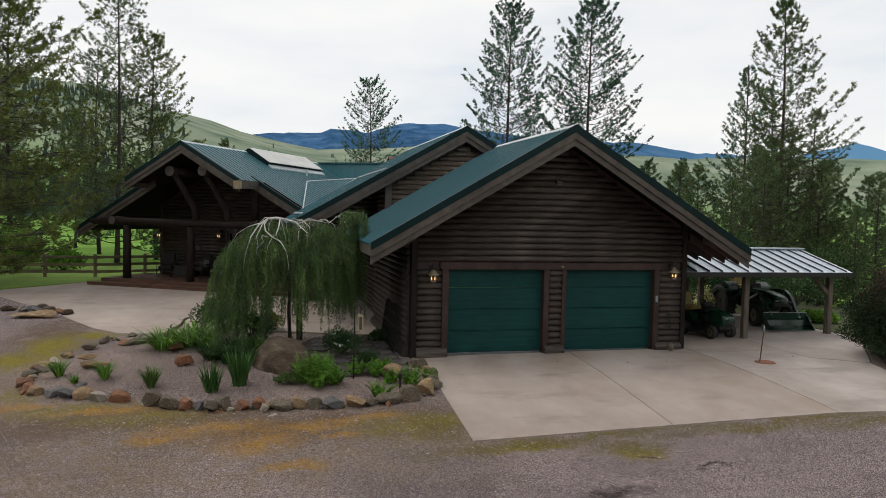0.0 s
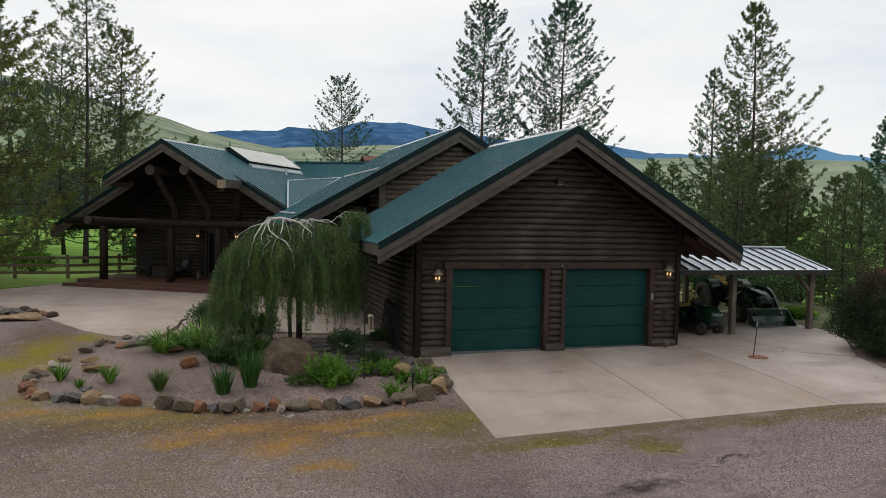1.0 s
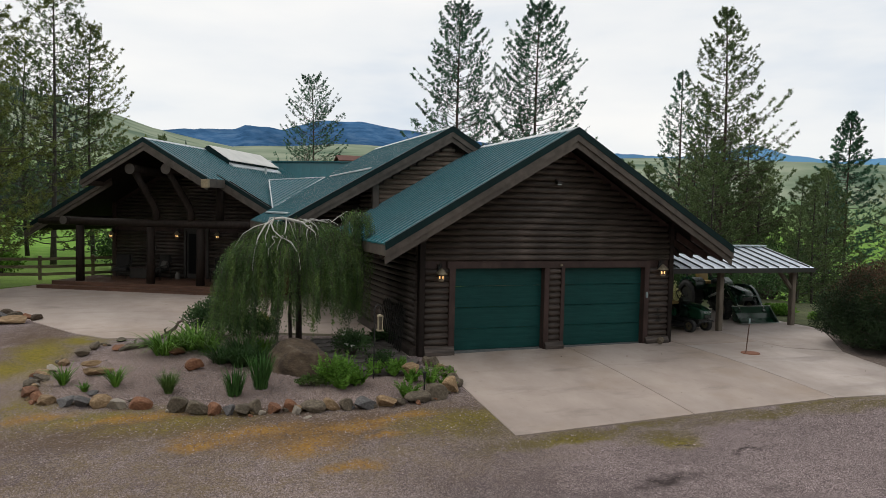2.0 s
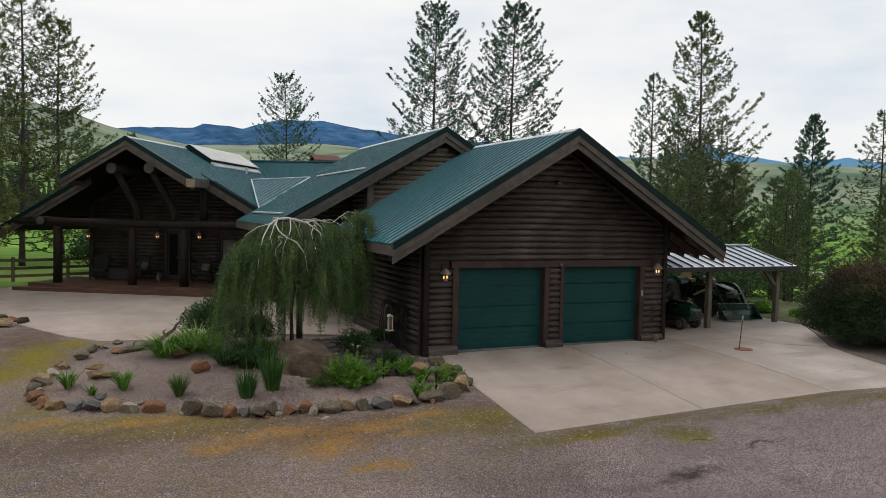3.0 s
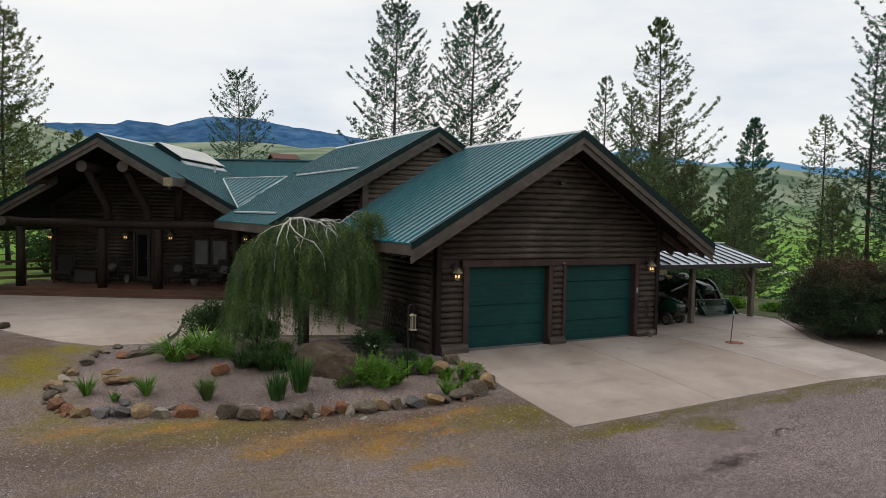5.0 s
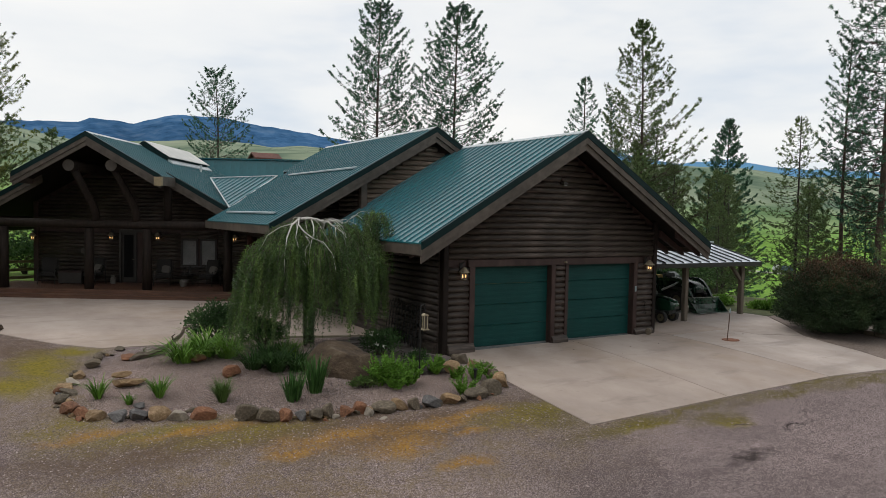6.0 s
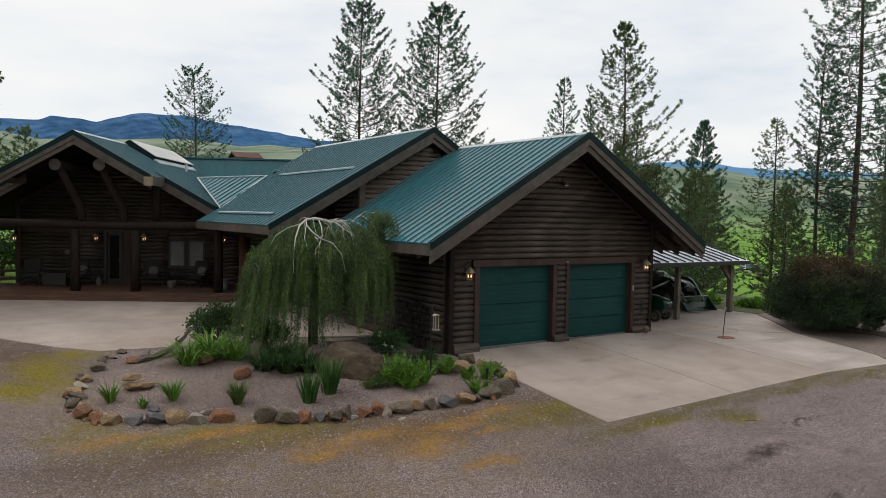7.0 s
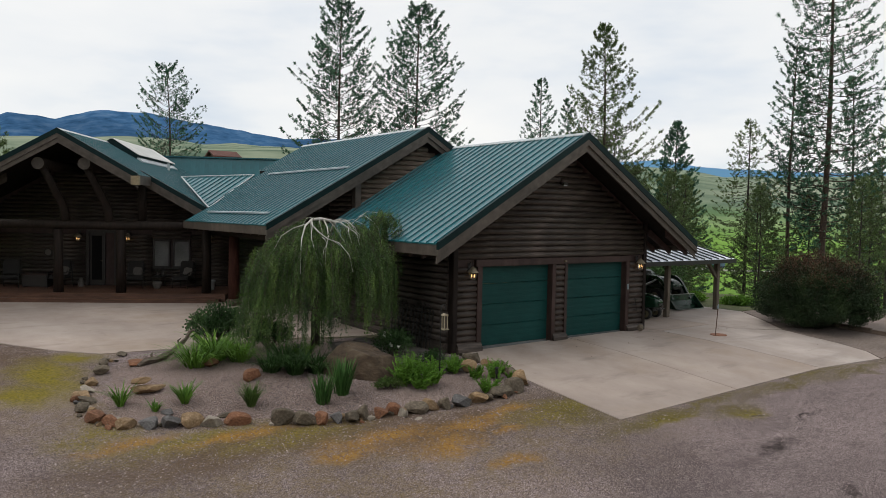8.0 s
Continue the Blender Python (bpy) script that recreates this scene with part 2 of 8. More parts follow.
def add_prism(bm, pts, axis, a, b):
    """A polygon of (p, q) pairs, extruded along an axis from a to b."""
    def at(p, q, h):
        return {"x": (h, p, q), "y": (p, h, q), "z": (p, q, h)}[axis]
    va = [bm.verts.new(at(p, q, a)) for p, q in pts]
    vb = [bm.verts.new(at(p, q, b)) for p, q in pts]
    fs = [bm.faces.new(va), bm.faces.new(list(reversed(vb)))]
    n = len(pts)
    for i in range(n):
        fs.append(bm.faces.new((va[i], vb[i], vb[(i + 1) % n], va[(i + 1) % n])))
    bmesh.ops.recalc_face_normals(bm, faces=fs)
    return va + vb


def prism(pts, axis, a, b):
    bm = bmesh.new()
    add_prism(bm, pts, axis, a, b)
    return bm


def add_tube(bm, pts, radii, sides=8, cap=True, ecc=0.0):
    """A tapering tube through points."""
    rings = []
    prev = None
    for i, p in enumerate(pts):
        p = Vector(p)
        a = Vector(pts[max(i - 1, 0)])
        b = Vector(pts[min(i + 1, len(pts) - 1)])
        d = (b - a)
        d = d.normalized() if d.length > 1e-9 else Vector((0, 0, 1))
        if prev is None:
            ref = Vector((1, 0, 0)) if abs(d.x) < 0.8 else Vector((0, 1, 0))
            side = d.cross(ref).normalized()
        else:
            side = (prev - d * prev.dot(d))
            side = side.normalized() if side.length > 1e-6 else d.orthogonal().normalized()
        prev = side
        up = d.cross(side)
        r = radii[i] if hasattr(radii, "__len__") else radii
        rings.append([bm.verts.new(p + (side * math.cos(k * math.tau / sides) + up * math.sin(k * math.tau / sides)) * r *
                                   (1 + ecc * math.sin(3 * k + i))) for k in range(sides)])
    for i in range(len(rings) - 1):
        for k in range(sides):
            bm.faces.new((rings[i][k], rings[i][(k + 1) % sides], rings[i + 1][(k + 1) % sides], rings[i + 1][k]))
    if cap:
        bm.faces.new(list(reversed(rings[0])))
        bm.faces.new(rings[-1])
    return rings


def tube(pts, radii, sides=8, cap=True, ecc=0.0):
    bm = bmesh.new()
    add_tube(bm, pts, radii, sides, cap, ecc)
    return bm


def frame_at(o, x, y):
    """A frame with its origin at o and given x and y directions."""
    x, y = Vector(x), Vector(y)
    z = x.cross(y)
    return Matrix(((x.x, y.x, z.x, o[0]), (x.y, y.y, z.y, o[1]), (x.z, y.z, z.z, o[2]), (0, 0, 0, 1)))


# ---------------------------------------------------------------- terrain
def soft(v, k=1.0):
    return k * math.log1p(math.exp(v / k)) if v / k < 30 else v


def step(a, b, v):
    v = min(1.0, max(0.0, (v - a) / (b - a)))
    return v * v * (3 - 2 * v)


def lerp_table(tab, v):
    for (a, p), (b, q) in zip(tab, tab[1:]):
        if v <= b:
            return p + (q - p) * max(0.0, (v - a) / (b - a))
    return tab[-1][1]


# elevation of the land's skyline (degrees) and how far off the hills begin, by azimuth from +y towards +x
HILL = [(-180, 2.0), (-60, 6.5), (-25, 8.6), (-12, 8.2), (-5.8, 7.2), (-1.5, 6.1), (1.0, 5.5), (4.5, 5.0), (12, 5.3), (21, 5.35), (27, 5.2),
        (33, 5.0), (44, 5.0), (50, 4.6), (54, 4.4), (58, 3.9), (75, 3.3), (180, 2.0)]
DROP = [(-180, 0.0), (8, 0.0), (28, 4.0), (45, 9.0), (60, 11.0), (85, 10.0), (120, 4.0), (180, 0.0)]


def ground_z(x, y):
    near = -0.08 * (soft(-(y + 0.35 * x), 0.9) - 0.75 * soft(-(y + 0.35 * x) - 16, 2.0))
    near += 0.10 * step(9.5, 13.5, x)
    dx, dy = x - 2.0, y - 6.0
    r = math.hypot(dx, dy)
    if r < 12:
        return near
    az = math.degrees(math.atan2(dx, dy))
    fall = -lerp_table(DROP, az) * step(12, 75, r)
    rise = r * math.tan(radians(lerp_table(HILL, az))) * step(140, 900, r)
    bumps = (noise.noise(Vector((x * 0.004, y * 0.004, 3.1))) * 0.018 + noise.noise(Vector((x * 0.015, y * 0.015, 7.7))) * 0.004) * r * step(150, 500, r)
    return near * (1 - step(60, 160, r)) + fall + rise + bumps


def terrain_patch(name, pts, mat, lift, thick, label, kind="structure", cell=0.5, parent=None):
    """A sheet with real thickness that follows the ground inside an outline."""
    xs, ys = [p[0] for p in pts], [p[1] for p in pts]
    bm = bmesh.new()
    vs = [bm.verts.new((p[0], p[1], 0)) for p in pts]
    f = bm.faces.new(vs)
    if f.normal.z < 0:
        f.normal_flip()
    for axis, lo, hi in ((0, min(xs), max(xs)), (1, min(ys), max(ys))):
        c = lo + cell
        while c < hi:
            no = (1, 0, 0) if axis == 0 else (0, 1, 0)
            co = (c, 0, 0) if axis == 0 else (0, c, 0)
            bmesh.ops.bisect_plane(bm, geom=bm.verts[:] + bm.edges[:] + bm.faces[:], plane_co=co, plane_no=no)
            c += cell
    bm.normal_update()
    if sum(f.normal.z for f in bm.faces) < 0:
        bmesh.ops.reverse_faces(bm, faces=bm.faces[:])
    for v in bm.verts:
        v.co.z = ground_z(v.co.x, v.co.y) + lift
    border = [e for e in bm.edges if e.is_boundary]
    ex = bmesh.ops.extrude_edge_only(bm, edges=border)
    for v in [g for g in ex["geom"] if isinstance(g, bmesh.types.BMVert)]:
        v.co.z -= thick
    return tagged(part(name, bm, mat, parent), label, "", "", kind if parent is None else "")
# ---------------------------------------------------------------- ground
def meadow_material():
    m = material("meadow_grass", [(0.085, 0.195, 0.022), (0.135, 0.265, 0.034), (0.190, 0.310, 0.060)], 0.5, 0.9, 0.6, 9, big=0.3, big_scale=0.05, bump_dist=0.05)
    n, l = m.node_tree.nodes, m.node_tree.links
    bsdf = n["Principled BSDF"]
    src = bsdf.inputs["Base Color"].links[0].from_socket
    geo = n.new("ShaderNodeNewGeometry")
    sep = n.new("ShaderNodeSeparateXYZ")
    l.new(geo.outputs["Position"], sep.inputs[0])
    # dry grassland with dark scrub on the far slopes, paled by painted haze
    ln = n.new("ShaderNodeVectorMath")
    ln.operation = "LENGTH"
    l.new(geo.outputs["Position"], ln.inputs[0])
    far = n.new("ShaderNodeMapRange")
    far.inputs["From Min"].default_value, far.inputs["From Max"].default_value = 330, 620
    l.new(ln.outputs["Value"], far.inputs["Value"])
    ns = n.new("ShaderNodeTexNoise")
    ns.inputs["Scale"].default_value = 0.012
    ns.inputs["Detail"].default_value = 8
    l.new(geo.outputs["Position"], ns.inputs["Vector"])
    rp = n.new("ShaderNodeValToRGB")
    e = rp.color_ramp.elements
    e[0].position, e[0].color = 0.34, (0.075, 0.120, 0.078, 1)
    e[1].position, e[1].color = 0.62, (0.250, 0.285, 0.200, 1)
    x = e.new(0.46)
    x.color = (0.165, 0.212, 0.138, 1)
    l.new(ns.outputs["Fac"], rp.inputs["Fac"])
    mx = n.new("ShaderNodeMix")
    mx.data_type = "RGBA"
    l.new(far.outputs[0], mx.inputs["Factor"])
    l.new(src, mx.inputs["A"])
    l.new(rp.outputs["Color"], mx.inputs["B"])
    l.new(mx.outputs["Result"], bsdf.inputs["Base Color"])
    bsdf.inputs["Specular IOR Level"].default_value = 0.1
    return m


M_MEADOW = meadow_material()


def build_ground():
    rings = [0.0, 3, 6, 9, 12, 15, 18, 21, 24, 28, 32, 38, 45, 54, 64, 78, 95, 120, 150, 190, 240, 300, 380, 480, 600, 750, 900, 1100, 1400]
    n = 180
    verts, faces = [], []
    for r in rings:
        for k in range(n):
            a = k * math.tau / n
            x, y = 2 + r * math.sin(a), 6 + r * math.cos(a)
            verts.append((x, y, ground_z(x, y) - 0.03))
    for i in range(len(rings) - 1):
        for k in range(n):
            a, b = i * n + k, i * n + (k + 1) % n
            faces.append((a, b, b + n, a + n))
    me = mesh_np("ground", verts, [tuple(reversed(f)) for f in faces])
    tagged(piece("ground", me, M_MEADOW, smooth=True), "green meadow ground rising to far dry hills paled by painted haze", "ground", kind="structure")


build_ground()


def build_mountains():
    prof = [(-40, 7.4), (-8, 6.3), (-1, 5.6), (1.8, 5.95), (4.4, 6.0), (5.2, 6.4), (7.1, 6.3), (8, 6.15), (10.8, 7.0), (14.4, 7.0), (17, 6.5), (20, 6.15),
            (24, 5.6), (28.7, 5.75), (33, 4.9), (40, 4.6), (43.7, 5.5), (46, 4.7), (49, 4.2), (52.7, 4.5), (56, 3.9), (58.4, 3.7), (65, 3.4), (90, 4.0)]
    verts, faces = [], []
    n, rows = 360, 9
    for j in range(rows):
        for i in range(n + 1):
            az = -40 + 130 * i / n
            el = lerp_table(prof, az) + 0.10 * noise.noise(Vector((az * 0.9, 1.3, 0))) + 0.05 * noise.noise(Vector((az * 3.1, 4, 0))) \
                + 0.05 * abs(noise.noise(Vector((az * 23, 9, 0))))
            r = 3600 - 1500 * (1 - j / (rows - 1))
            h = r * math.tan(radians(el)) * (0.1 + 0.9 * (j / (rows - 1)) ** 0.9) + 3.4
            h += 26 * noise.noise(Vector((az * 0.7, j * 0.8, 2))) * (1 - j / (rows - 1))
            verts.append((r * math.sin(radians(az)), r * math.cos(radians(az)), h))
    for j in range(rows - 1):
        for i in range(n):
            a = j * (n + 1) + i
            faces.append((a, a + 1, a + n + 2, a + n + 1))
    # blue base colour stands for distance haze over the forest
    m = material("hazy_forested_mountain", [(0.022, 0.062, 0.130), (0.045, 0.112, 0.220), (0.095, 0.165, 0.270)], 0.014, 1.0, 0, big=0.3, big_scale=0.002, spec=0.0)
    # haze painted as colour: paler and bluer towards the far end of the valley
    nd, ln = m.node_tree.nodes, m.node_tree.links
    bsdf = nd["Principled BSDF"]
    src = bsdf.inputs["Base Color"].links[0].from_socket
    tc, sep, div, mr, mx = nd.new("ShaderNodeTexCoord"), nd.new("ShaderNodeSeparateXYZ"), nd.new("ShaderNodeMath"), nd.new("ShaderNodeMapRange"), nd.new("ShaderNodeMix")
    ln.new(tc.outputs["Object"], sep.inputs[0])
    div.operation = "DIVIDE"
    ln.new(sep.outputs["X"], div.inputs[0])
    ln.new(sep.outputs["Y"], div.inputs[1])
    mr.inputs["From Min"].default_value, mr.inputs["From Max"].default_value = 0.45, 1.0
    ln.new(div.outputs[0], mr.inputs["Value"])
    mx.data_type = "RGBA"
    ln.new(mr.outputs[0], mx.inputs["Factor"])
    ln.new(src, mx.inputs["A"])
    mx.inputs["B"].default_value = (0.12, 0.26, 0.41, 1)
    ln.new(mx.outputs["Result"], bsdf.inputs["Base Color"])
    tagged(piece("backdrop", mesh_np("backdrop", verts, faces), m, smooth=True), "forested mountain range in the distance, painted haze blue", "mountain", kind="structure")


build_mountains()


def gravel_material(name, base, mossy):
    m = material(name, base, 60, 0.95, 0.8, 90, big=0.24, big_scale=0.32, bump_dist=0.016, cells=95)
    n, l = m.node_tree.nodes, m.node_tree.links
    bsdf = n["Principled BSDF"]
    bsdf.inputs["Specular IOR Level"].default_value = 0.2
    if not mossy:
        return m
    src = bsdf.inputs["Base Color"].links[0].from_socket
    tc = n.new("ShaderNodeTexCoord")

    def spots(centres, width):
        """A soft mask round a few plain ellipses (x, y, rx, ry)."""
        total = None
        wob = n.new("ShaderNodeTexNoise")
        wob.inputs["Scale"].default_value = 1.1
        wob.inputs["Detail"].default_value = 6
        wob.inputs["Roughness"].default_value = 0.65
        l.new(tc.outputs["Object"], wob.inputs["Vector"])
        wv = n.new("ShaderNodeVectorMath")
        wv.operation = "MULTIPLY_ADD"
        wv.inputs[1].default_value = (1.5, 1.1, 0)
        wv.inputs[2].default_value = (-0.75, -0.55, 0)
        l.new(wob.outputs["Color"], wv.inputs[0])
        av = n.new("ShaderNodeVectorMath")
        l.new(wv.outputs[0], av.inputs[0])
        l.new(tc.outputs["Object"], av.inputs[1])
        for cx, cy, rx, ry in centres:
            mp = n.new("ShaderNodeMapping")
            mp.inputs["Location"].default_value = (-cx / rx, -cy / ry, 0)
            mp.inputs["Scale"].default_value = (1 / rx, 1 / ry, 0)
            l.new(av.outputs[0], mp.inputs["Vector"])
            ln = n.new("ShaderNodeVectorMath")
            ln.operation = "LENGTH"
            l.new(mp.outputs[0], ln.inputs[0])
            r = n.new("ShaderNodeMapRange")
            r.inputs["From Min"].default_value, r.inputs["From Max"].default_value = 1.0 + width, 1.0 - width
            l.new(ln.outputs["Value"], r.inputs["Value"])
            if total is None:
                total = r.outputs[0]
            else:
                mxm = n.new("ShaderNodeMath")
                mxm.operation = "MAXIMUM"
                l.new(total, mxm.inputs[0])
                l.new(r.outputs[0], mxm.inputs[1])
                total = mxm.outputs[0]
        return total

    def blend(mask, scale, lo, hi, c0, c1, amount):
        nonlocal src
        ns = n.new("ShaderNodeTexNoise")
        ns.inputs["Scale"].default_value = scale
        ns.inputs["Detail"].default_value = 7
        ns.inputs["Roughness"].default_value = 0.7
        l.new(tc.outputs["Object"], ns.inputs["Vector"])
        ad = n.new("ShaderNodeMath")
        ad.operation = "MULTIPLY"
        r = n.new("ShaderNodeMapRange")
        r.inputs["From Min"].default_value, r.inputs["From Max"].default_value = lo, hi
        r.inputs["To Max"].default_value = amount
        fine = n.new("ShaderNodeTexNoise")
        fine.inputs["Scale"].default_value = 26
        fine.inputs["Detail"].default_value = 3
        l.new(tc.outputs["Object"], fine.inputs["Vector"])
        both = n.new("ShaderNodeMix")
        both.inputs["Factor"].default_value = 0.42
        l.new(ns.outputs["Fac"], both.inputs["A"])
        l.new(fine.outputs["Fac"], both.inputs["B"])
        l.new(both.outputs["Result"], r.inputs["Value"])
        l.new(r.outputs[0], ad.inputs[0])
        l.new(mask, ad.inputs[1])
        n4 = n.new("ShaderNodeTexNoise")
        n4.inputs["Scale"].default_value = 24
        n4.inputs["Detail"].default_value = 4
        l.new(tc.outputs["Object"], n4.inputs["Vector"])
        cr = n.new("ShaderNodeValToRGB")
        cr.color_ramp.elements[0].position, cr.color_ramp.elements[0].color = 0.35, (*c0, 1)
        cr.color_ramp.elements[1].position, cr.color_ramp.elements[1].color = 0.65, (*c1, 1)
        l.new(n4.outputs["Fac"], cr.inputs["Fac"])
        mx = n.new("ShaderNodeMix")
        mx.data_type = "RGBA"
        l.new(ad.outputs[0], mx.inputs["Factor"])
        l.new(src, mx.inputs["A"])
        l.new(cr.outputs["Color"], mx.inputs["B"])
        src = mx.outputs["Result"]

    # trodden ruts, darker and finer than the loose gravel
    stain(m, 0.55, 0.50, 0.66, (0.090, 0.066, 0.066), 0.30, (0.6, 1.6, 1))
    stain(m, 2.2, 0.56, 0.70, (0.070, 0.050, 0.048), 0.40, (0.7, 1.5, 1))
    src = bsdf.inputs["Base Color"].links[0].from_socket
    # a thin brownish film of moss over the whole front
    blend(spots([(-4.6, -4.6, 5.4, 2.3), (-8.4, 0.5, 1.3, 2.3)], 0.5), 2.6, 0.40, 0.60, (0.125, 0.085, 0.030), (0.200, 0.145, 0.052), 0.6)
    # brown earth, yellow-green moss and orange moss along the garden's edge, dark oily stains
    blend(spots([(-5.4, -3.0, 3.2, 0.75), (-2.6, -3.9, 2.4, 0.75), (-8.8, 4.6, 1.0, 2.2)], 0.5), 1.6, 0.36, 0.52, (0.066, 0.042, 0.026), (0.130, 0.086, 0.052), 0.85)
    blend(spots([(-8.40, 2.4, 0.55, 1.5), (-7.6, 3.9, 0.45, 0.6), (-8.9, 1.3, 0.5, 0.7),
                 (0.9, -5.7, 0.55, 0.16), (2.7, -6.3, 0.4, 0.22), (-0.2, -4.2, 0.4, 0.25)], 0.65), 2.1, 0.30, 0.46, (0.115, 0.095, 0.010), (0.24, 0.19, 0.022), 0.95)
    blend(spots([(-6.9, -2.3, 1.3, 0.40), (-5.4, -3.0, 1.0, 0.36), (-8.2, -1.4, 0.6, 0.5), (-1.0, -4.3, 0.7, 0.5)], 0.7), 2.1, 0.38, 0.52, (0.115, 0.090, 0.014), (0.22, 0.17, 0.026), 0.85)
    blend(spots([(0.7, -5.6, 1.4, 0.22), (2.6, -6.0, 0.7, 0.3), (5.2, -5.7, 1.8, 0.2), (8.0, -5.9, 1.6, 0.22), (-0.3, -4.6, 0.5, 0.6), (1.8, -5.46, 2.2, 0.14), (6.2, -5.54, 2.8, 0.14)], 0.65), 2.4, 0.32, 0.50, (0.070, 0.055, 0.014), (0.150, 0.120, 0.030), 0.85)
    blend(spots([(-3.5, -4.55, 0.62, 0.34), (-5.0, -4.15, 0.5, 0.16), (-4.3, -3.75, 0.85, 0.25), (-2.6, -4.0, 0.7, 0.22), (-2.0, -4.6, 0.25, 0.13), (-6.2, -2.5, 0.7, 0.16), (-2.9, -5.6, 0.3, 0.15),
                 (-1.6, -3.8, 0.6, 0.15), (-7.9, -2.0, 0.5, 0.2)], 0.75), 2.6, 0.34, 0.50, (0.20, 0.095, 0.014), (0.36, 0.20, 0.040), 0.92)
    blend(spots([(1.6, -7.5, 0.55, 0.15), (0.75, -8.95, 0.22, 0.08), (2.75, -6.45, 0.2, 0.04), (3.6, -7.0, 0.3, 0.05)], 0.6), 4.0, 0.34, 0.50, (0.024, 0.017, 0.016), (0.045, 0.033, 0.031), 0.92)
    l.new(src, bsdf.inputs["Base Color"])
    return m


M_GRAVEL = gravel_material("drive_gravel", [(0.062, 0.045, 0.044), (0.124, 0.092, 0.090), (0.205, 0.157, 0.154), (0.42, 0.345, 0.33)], True)
M_BED = gravel_material("bed_gravel", [(0.055, 0.036, 0.031), (0.138, 0.097, 0.084), (0.220, 0.162, 0.143), (0.38, 0.30, 0.265)], False)

DRIVE = [(-40, -30), (40, -30), (40, -8.5), (22, -5.6), (16, -4.0), (10.5, -4.4), (0.3, -4.6), (0.1, -0.1), (-1, 3.0), (-5, 3.6), (-6.9, 4.2), (-8.8, 7.0),
         (-9.4, 8.2), (-12.3, 12.6), (-14.0, 12.4), (-18, 10.5), (-40, 6)]
terrain_patch("gravel_drive", DRIVE, M_GRAVEL, 0.028, 0.08, "grey gravel drive with moss patches", cell=1.0)

terrain_patch("woodland_floor", [(13.4, 5.4), (7.6, 5.6), (7.6, 22), (2, 26), (-4, 34), (10, 48), (40, 44), (56, 30), (60, 12), (52, -4), (30, -7), (19.2, -5.0), (19.2, 0.5), (13.4, 0.5)],
              material("woodland_floor", [(0.035, 0.042, 0.016), (0.065, 0.075, 0.026), (0.11, 0.115, 0.045)], 1.2, 0.95, 0.8, 12, big=0.35, big_scale=0.25, bump_dist=0.05), 0.02, 0.1,
              "dark weedy woodland floor on the slope", cell=2.0)

# ---------------------------------------------------------------- concrete slabs
paving = thing("pavement", "pale concrete driveway and entry court slabs", "pavement", kind="structure")
G = 0.02
FRONT = -5.27


def slab(pts, mat=M_CONC):
    terrain_patch("slab", pts, mat, 0.045, 0.14, "", cell=1.2, parent=paving)


slab([(0.05, FRONT), (3.78, FRONT - 0.05), (4.08, -0.02), (0.25, -0.02)])
slab([(3.78 + G, FRONT - 0.05), (7.3, FRONT - 0.12), (7.4, -0.02), (4.08 + G, -0.02)])
slab([(7.3 + G, FRONT - 0.12), (9.75, -5.72), (10.2, -5.2), (10.45, -4.3), (10.6, -3.4), (10.9, -2.5), (9.9, -1.6), (9.9, -0.6), (7.4 + G, -0.6)], M_CONCGREY)
slab([(7.4 + G, -0.6 + G), (9.9, -0.6 + G), (9.9, 5.2), (7.4 + G, 5.2)])
slab([(9.9 + G, -1.56), (10.95, -2.42), (12.15, -1.0), (13.2, 0.3), (13.2, 5.2), (9.9 + G, 5.2)], M_CONCGREY)
slab([(-7.1, 3.95), (-5.2, 3.7), (-3.0, 3.9), (-1.2, 3.2), (-0.1, 2.9), (-0.1, 5.2), (0.3, 5.3), (0.3, 13.2), (-4.4, 15.8), (-9.6, 18.7), (-10.9, 18.0), (-12.2, 16.2),
      (-13.3, 15.0), (-13.4, 13.6), (-12.55, 12.4), (-11.0, 10.0), (-9.6, 7.9), (-8.85, 6.5), (-7.9, 4.85)])
terrain_patch("lawn", [(-40, 7), (-18, 11.2), (-13.9, 13.0), (-13.7, 15.1), (-12.6, 16.5), (-11.0, 18.3), (-9.7, 19.0), (-8.0, 20.0), (-8.0, 30), (-40, 30)],
              material("mown_lawn", [(0.105, 0.195, 0.020), (0.150, 0.250, 0.030), (0.20, 0.295, 0.048)], 8, 0.9, 0.8, 30, big=0.2, big_scale=0.4, bump_dist=0.03),
              0.02, 0.05, "mown green lawn beside the entry court", cell=1.5)


# ---------------------------------------------------------------- log building pieces
LOG_H = 0.1558
log_cache = {}


def log_mesh(length, h=LOG_H, bulge=0.078, mat=None):
    mat = mat or M_LOG
    key = (round(length, 2), h, bulge, mat.name)
    if key not in log_cache:
        bm = bmesh.new()
        prof = [(0.02, 0.0)]
        for i in range(9):
            a = math.pi * i / 8
            prof.append((-bulge * math.sin(a) ** 0.85 + 0.006, h / 2 - (h / 2 - 0.004) * math.cos(a)))
        prof.append((0.02, h))
        add_prism(bm, prof, "x", 0, key[0])
        me = bpy.data.meshes.new("log")
        bm.to_mesh(me)
        bm.free()
        me.materials.append(mat)
        for f in me.polygons:
            f.use_smooth = abs(f.normal.x) < 0.5 and f.normal.y < 0.3
        log_cache[key] = me
    return log_cache[key]


def log_course(wall, m, x0, x1, z, mat=None):
    if x1 - x0 < 0.08:
        return
    piece("log", log_mesh(x1 - x0, mat=mat), mat or M_LOG, wall, matrix=m @ pose(x0, 0, z))


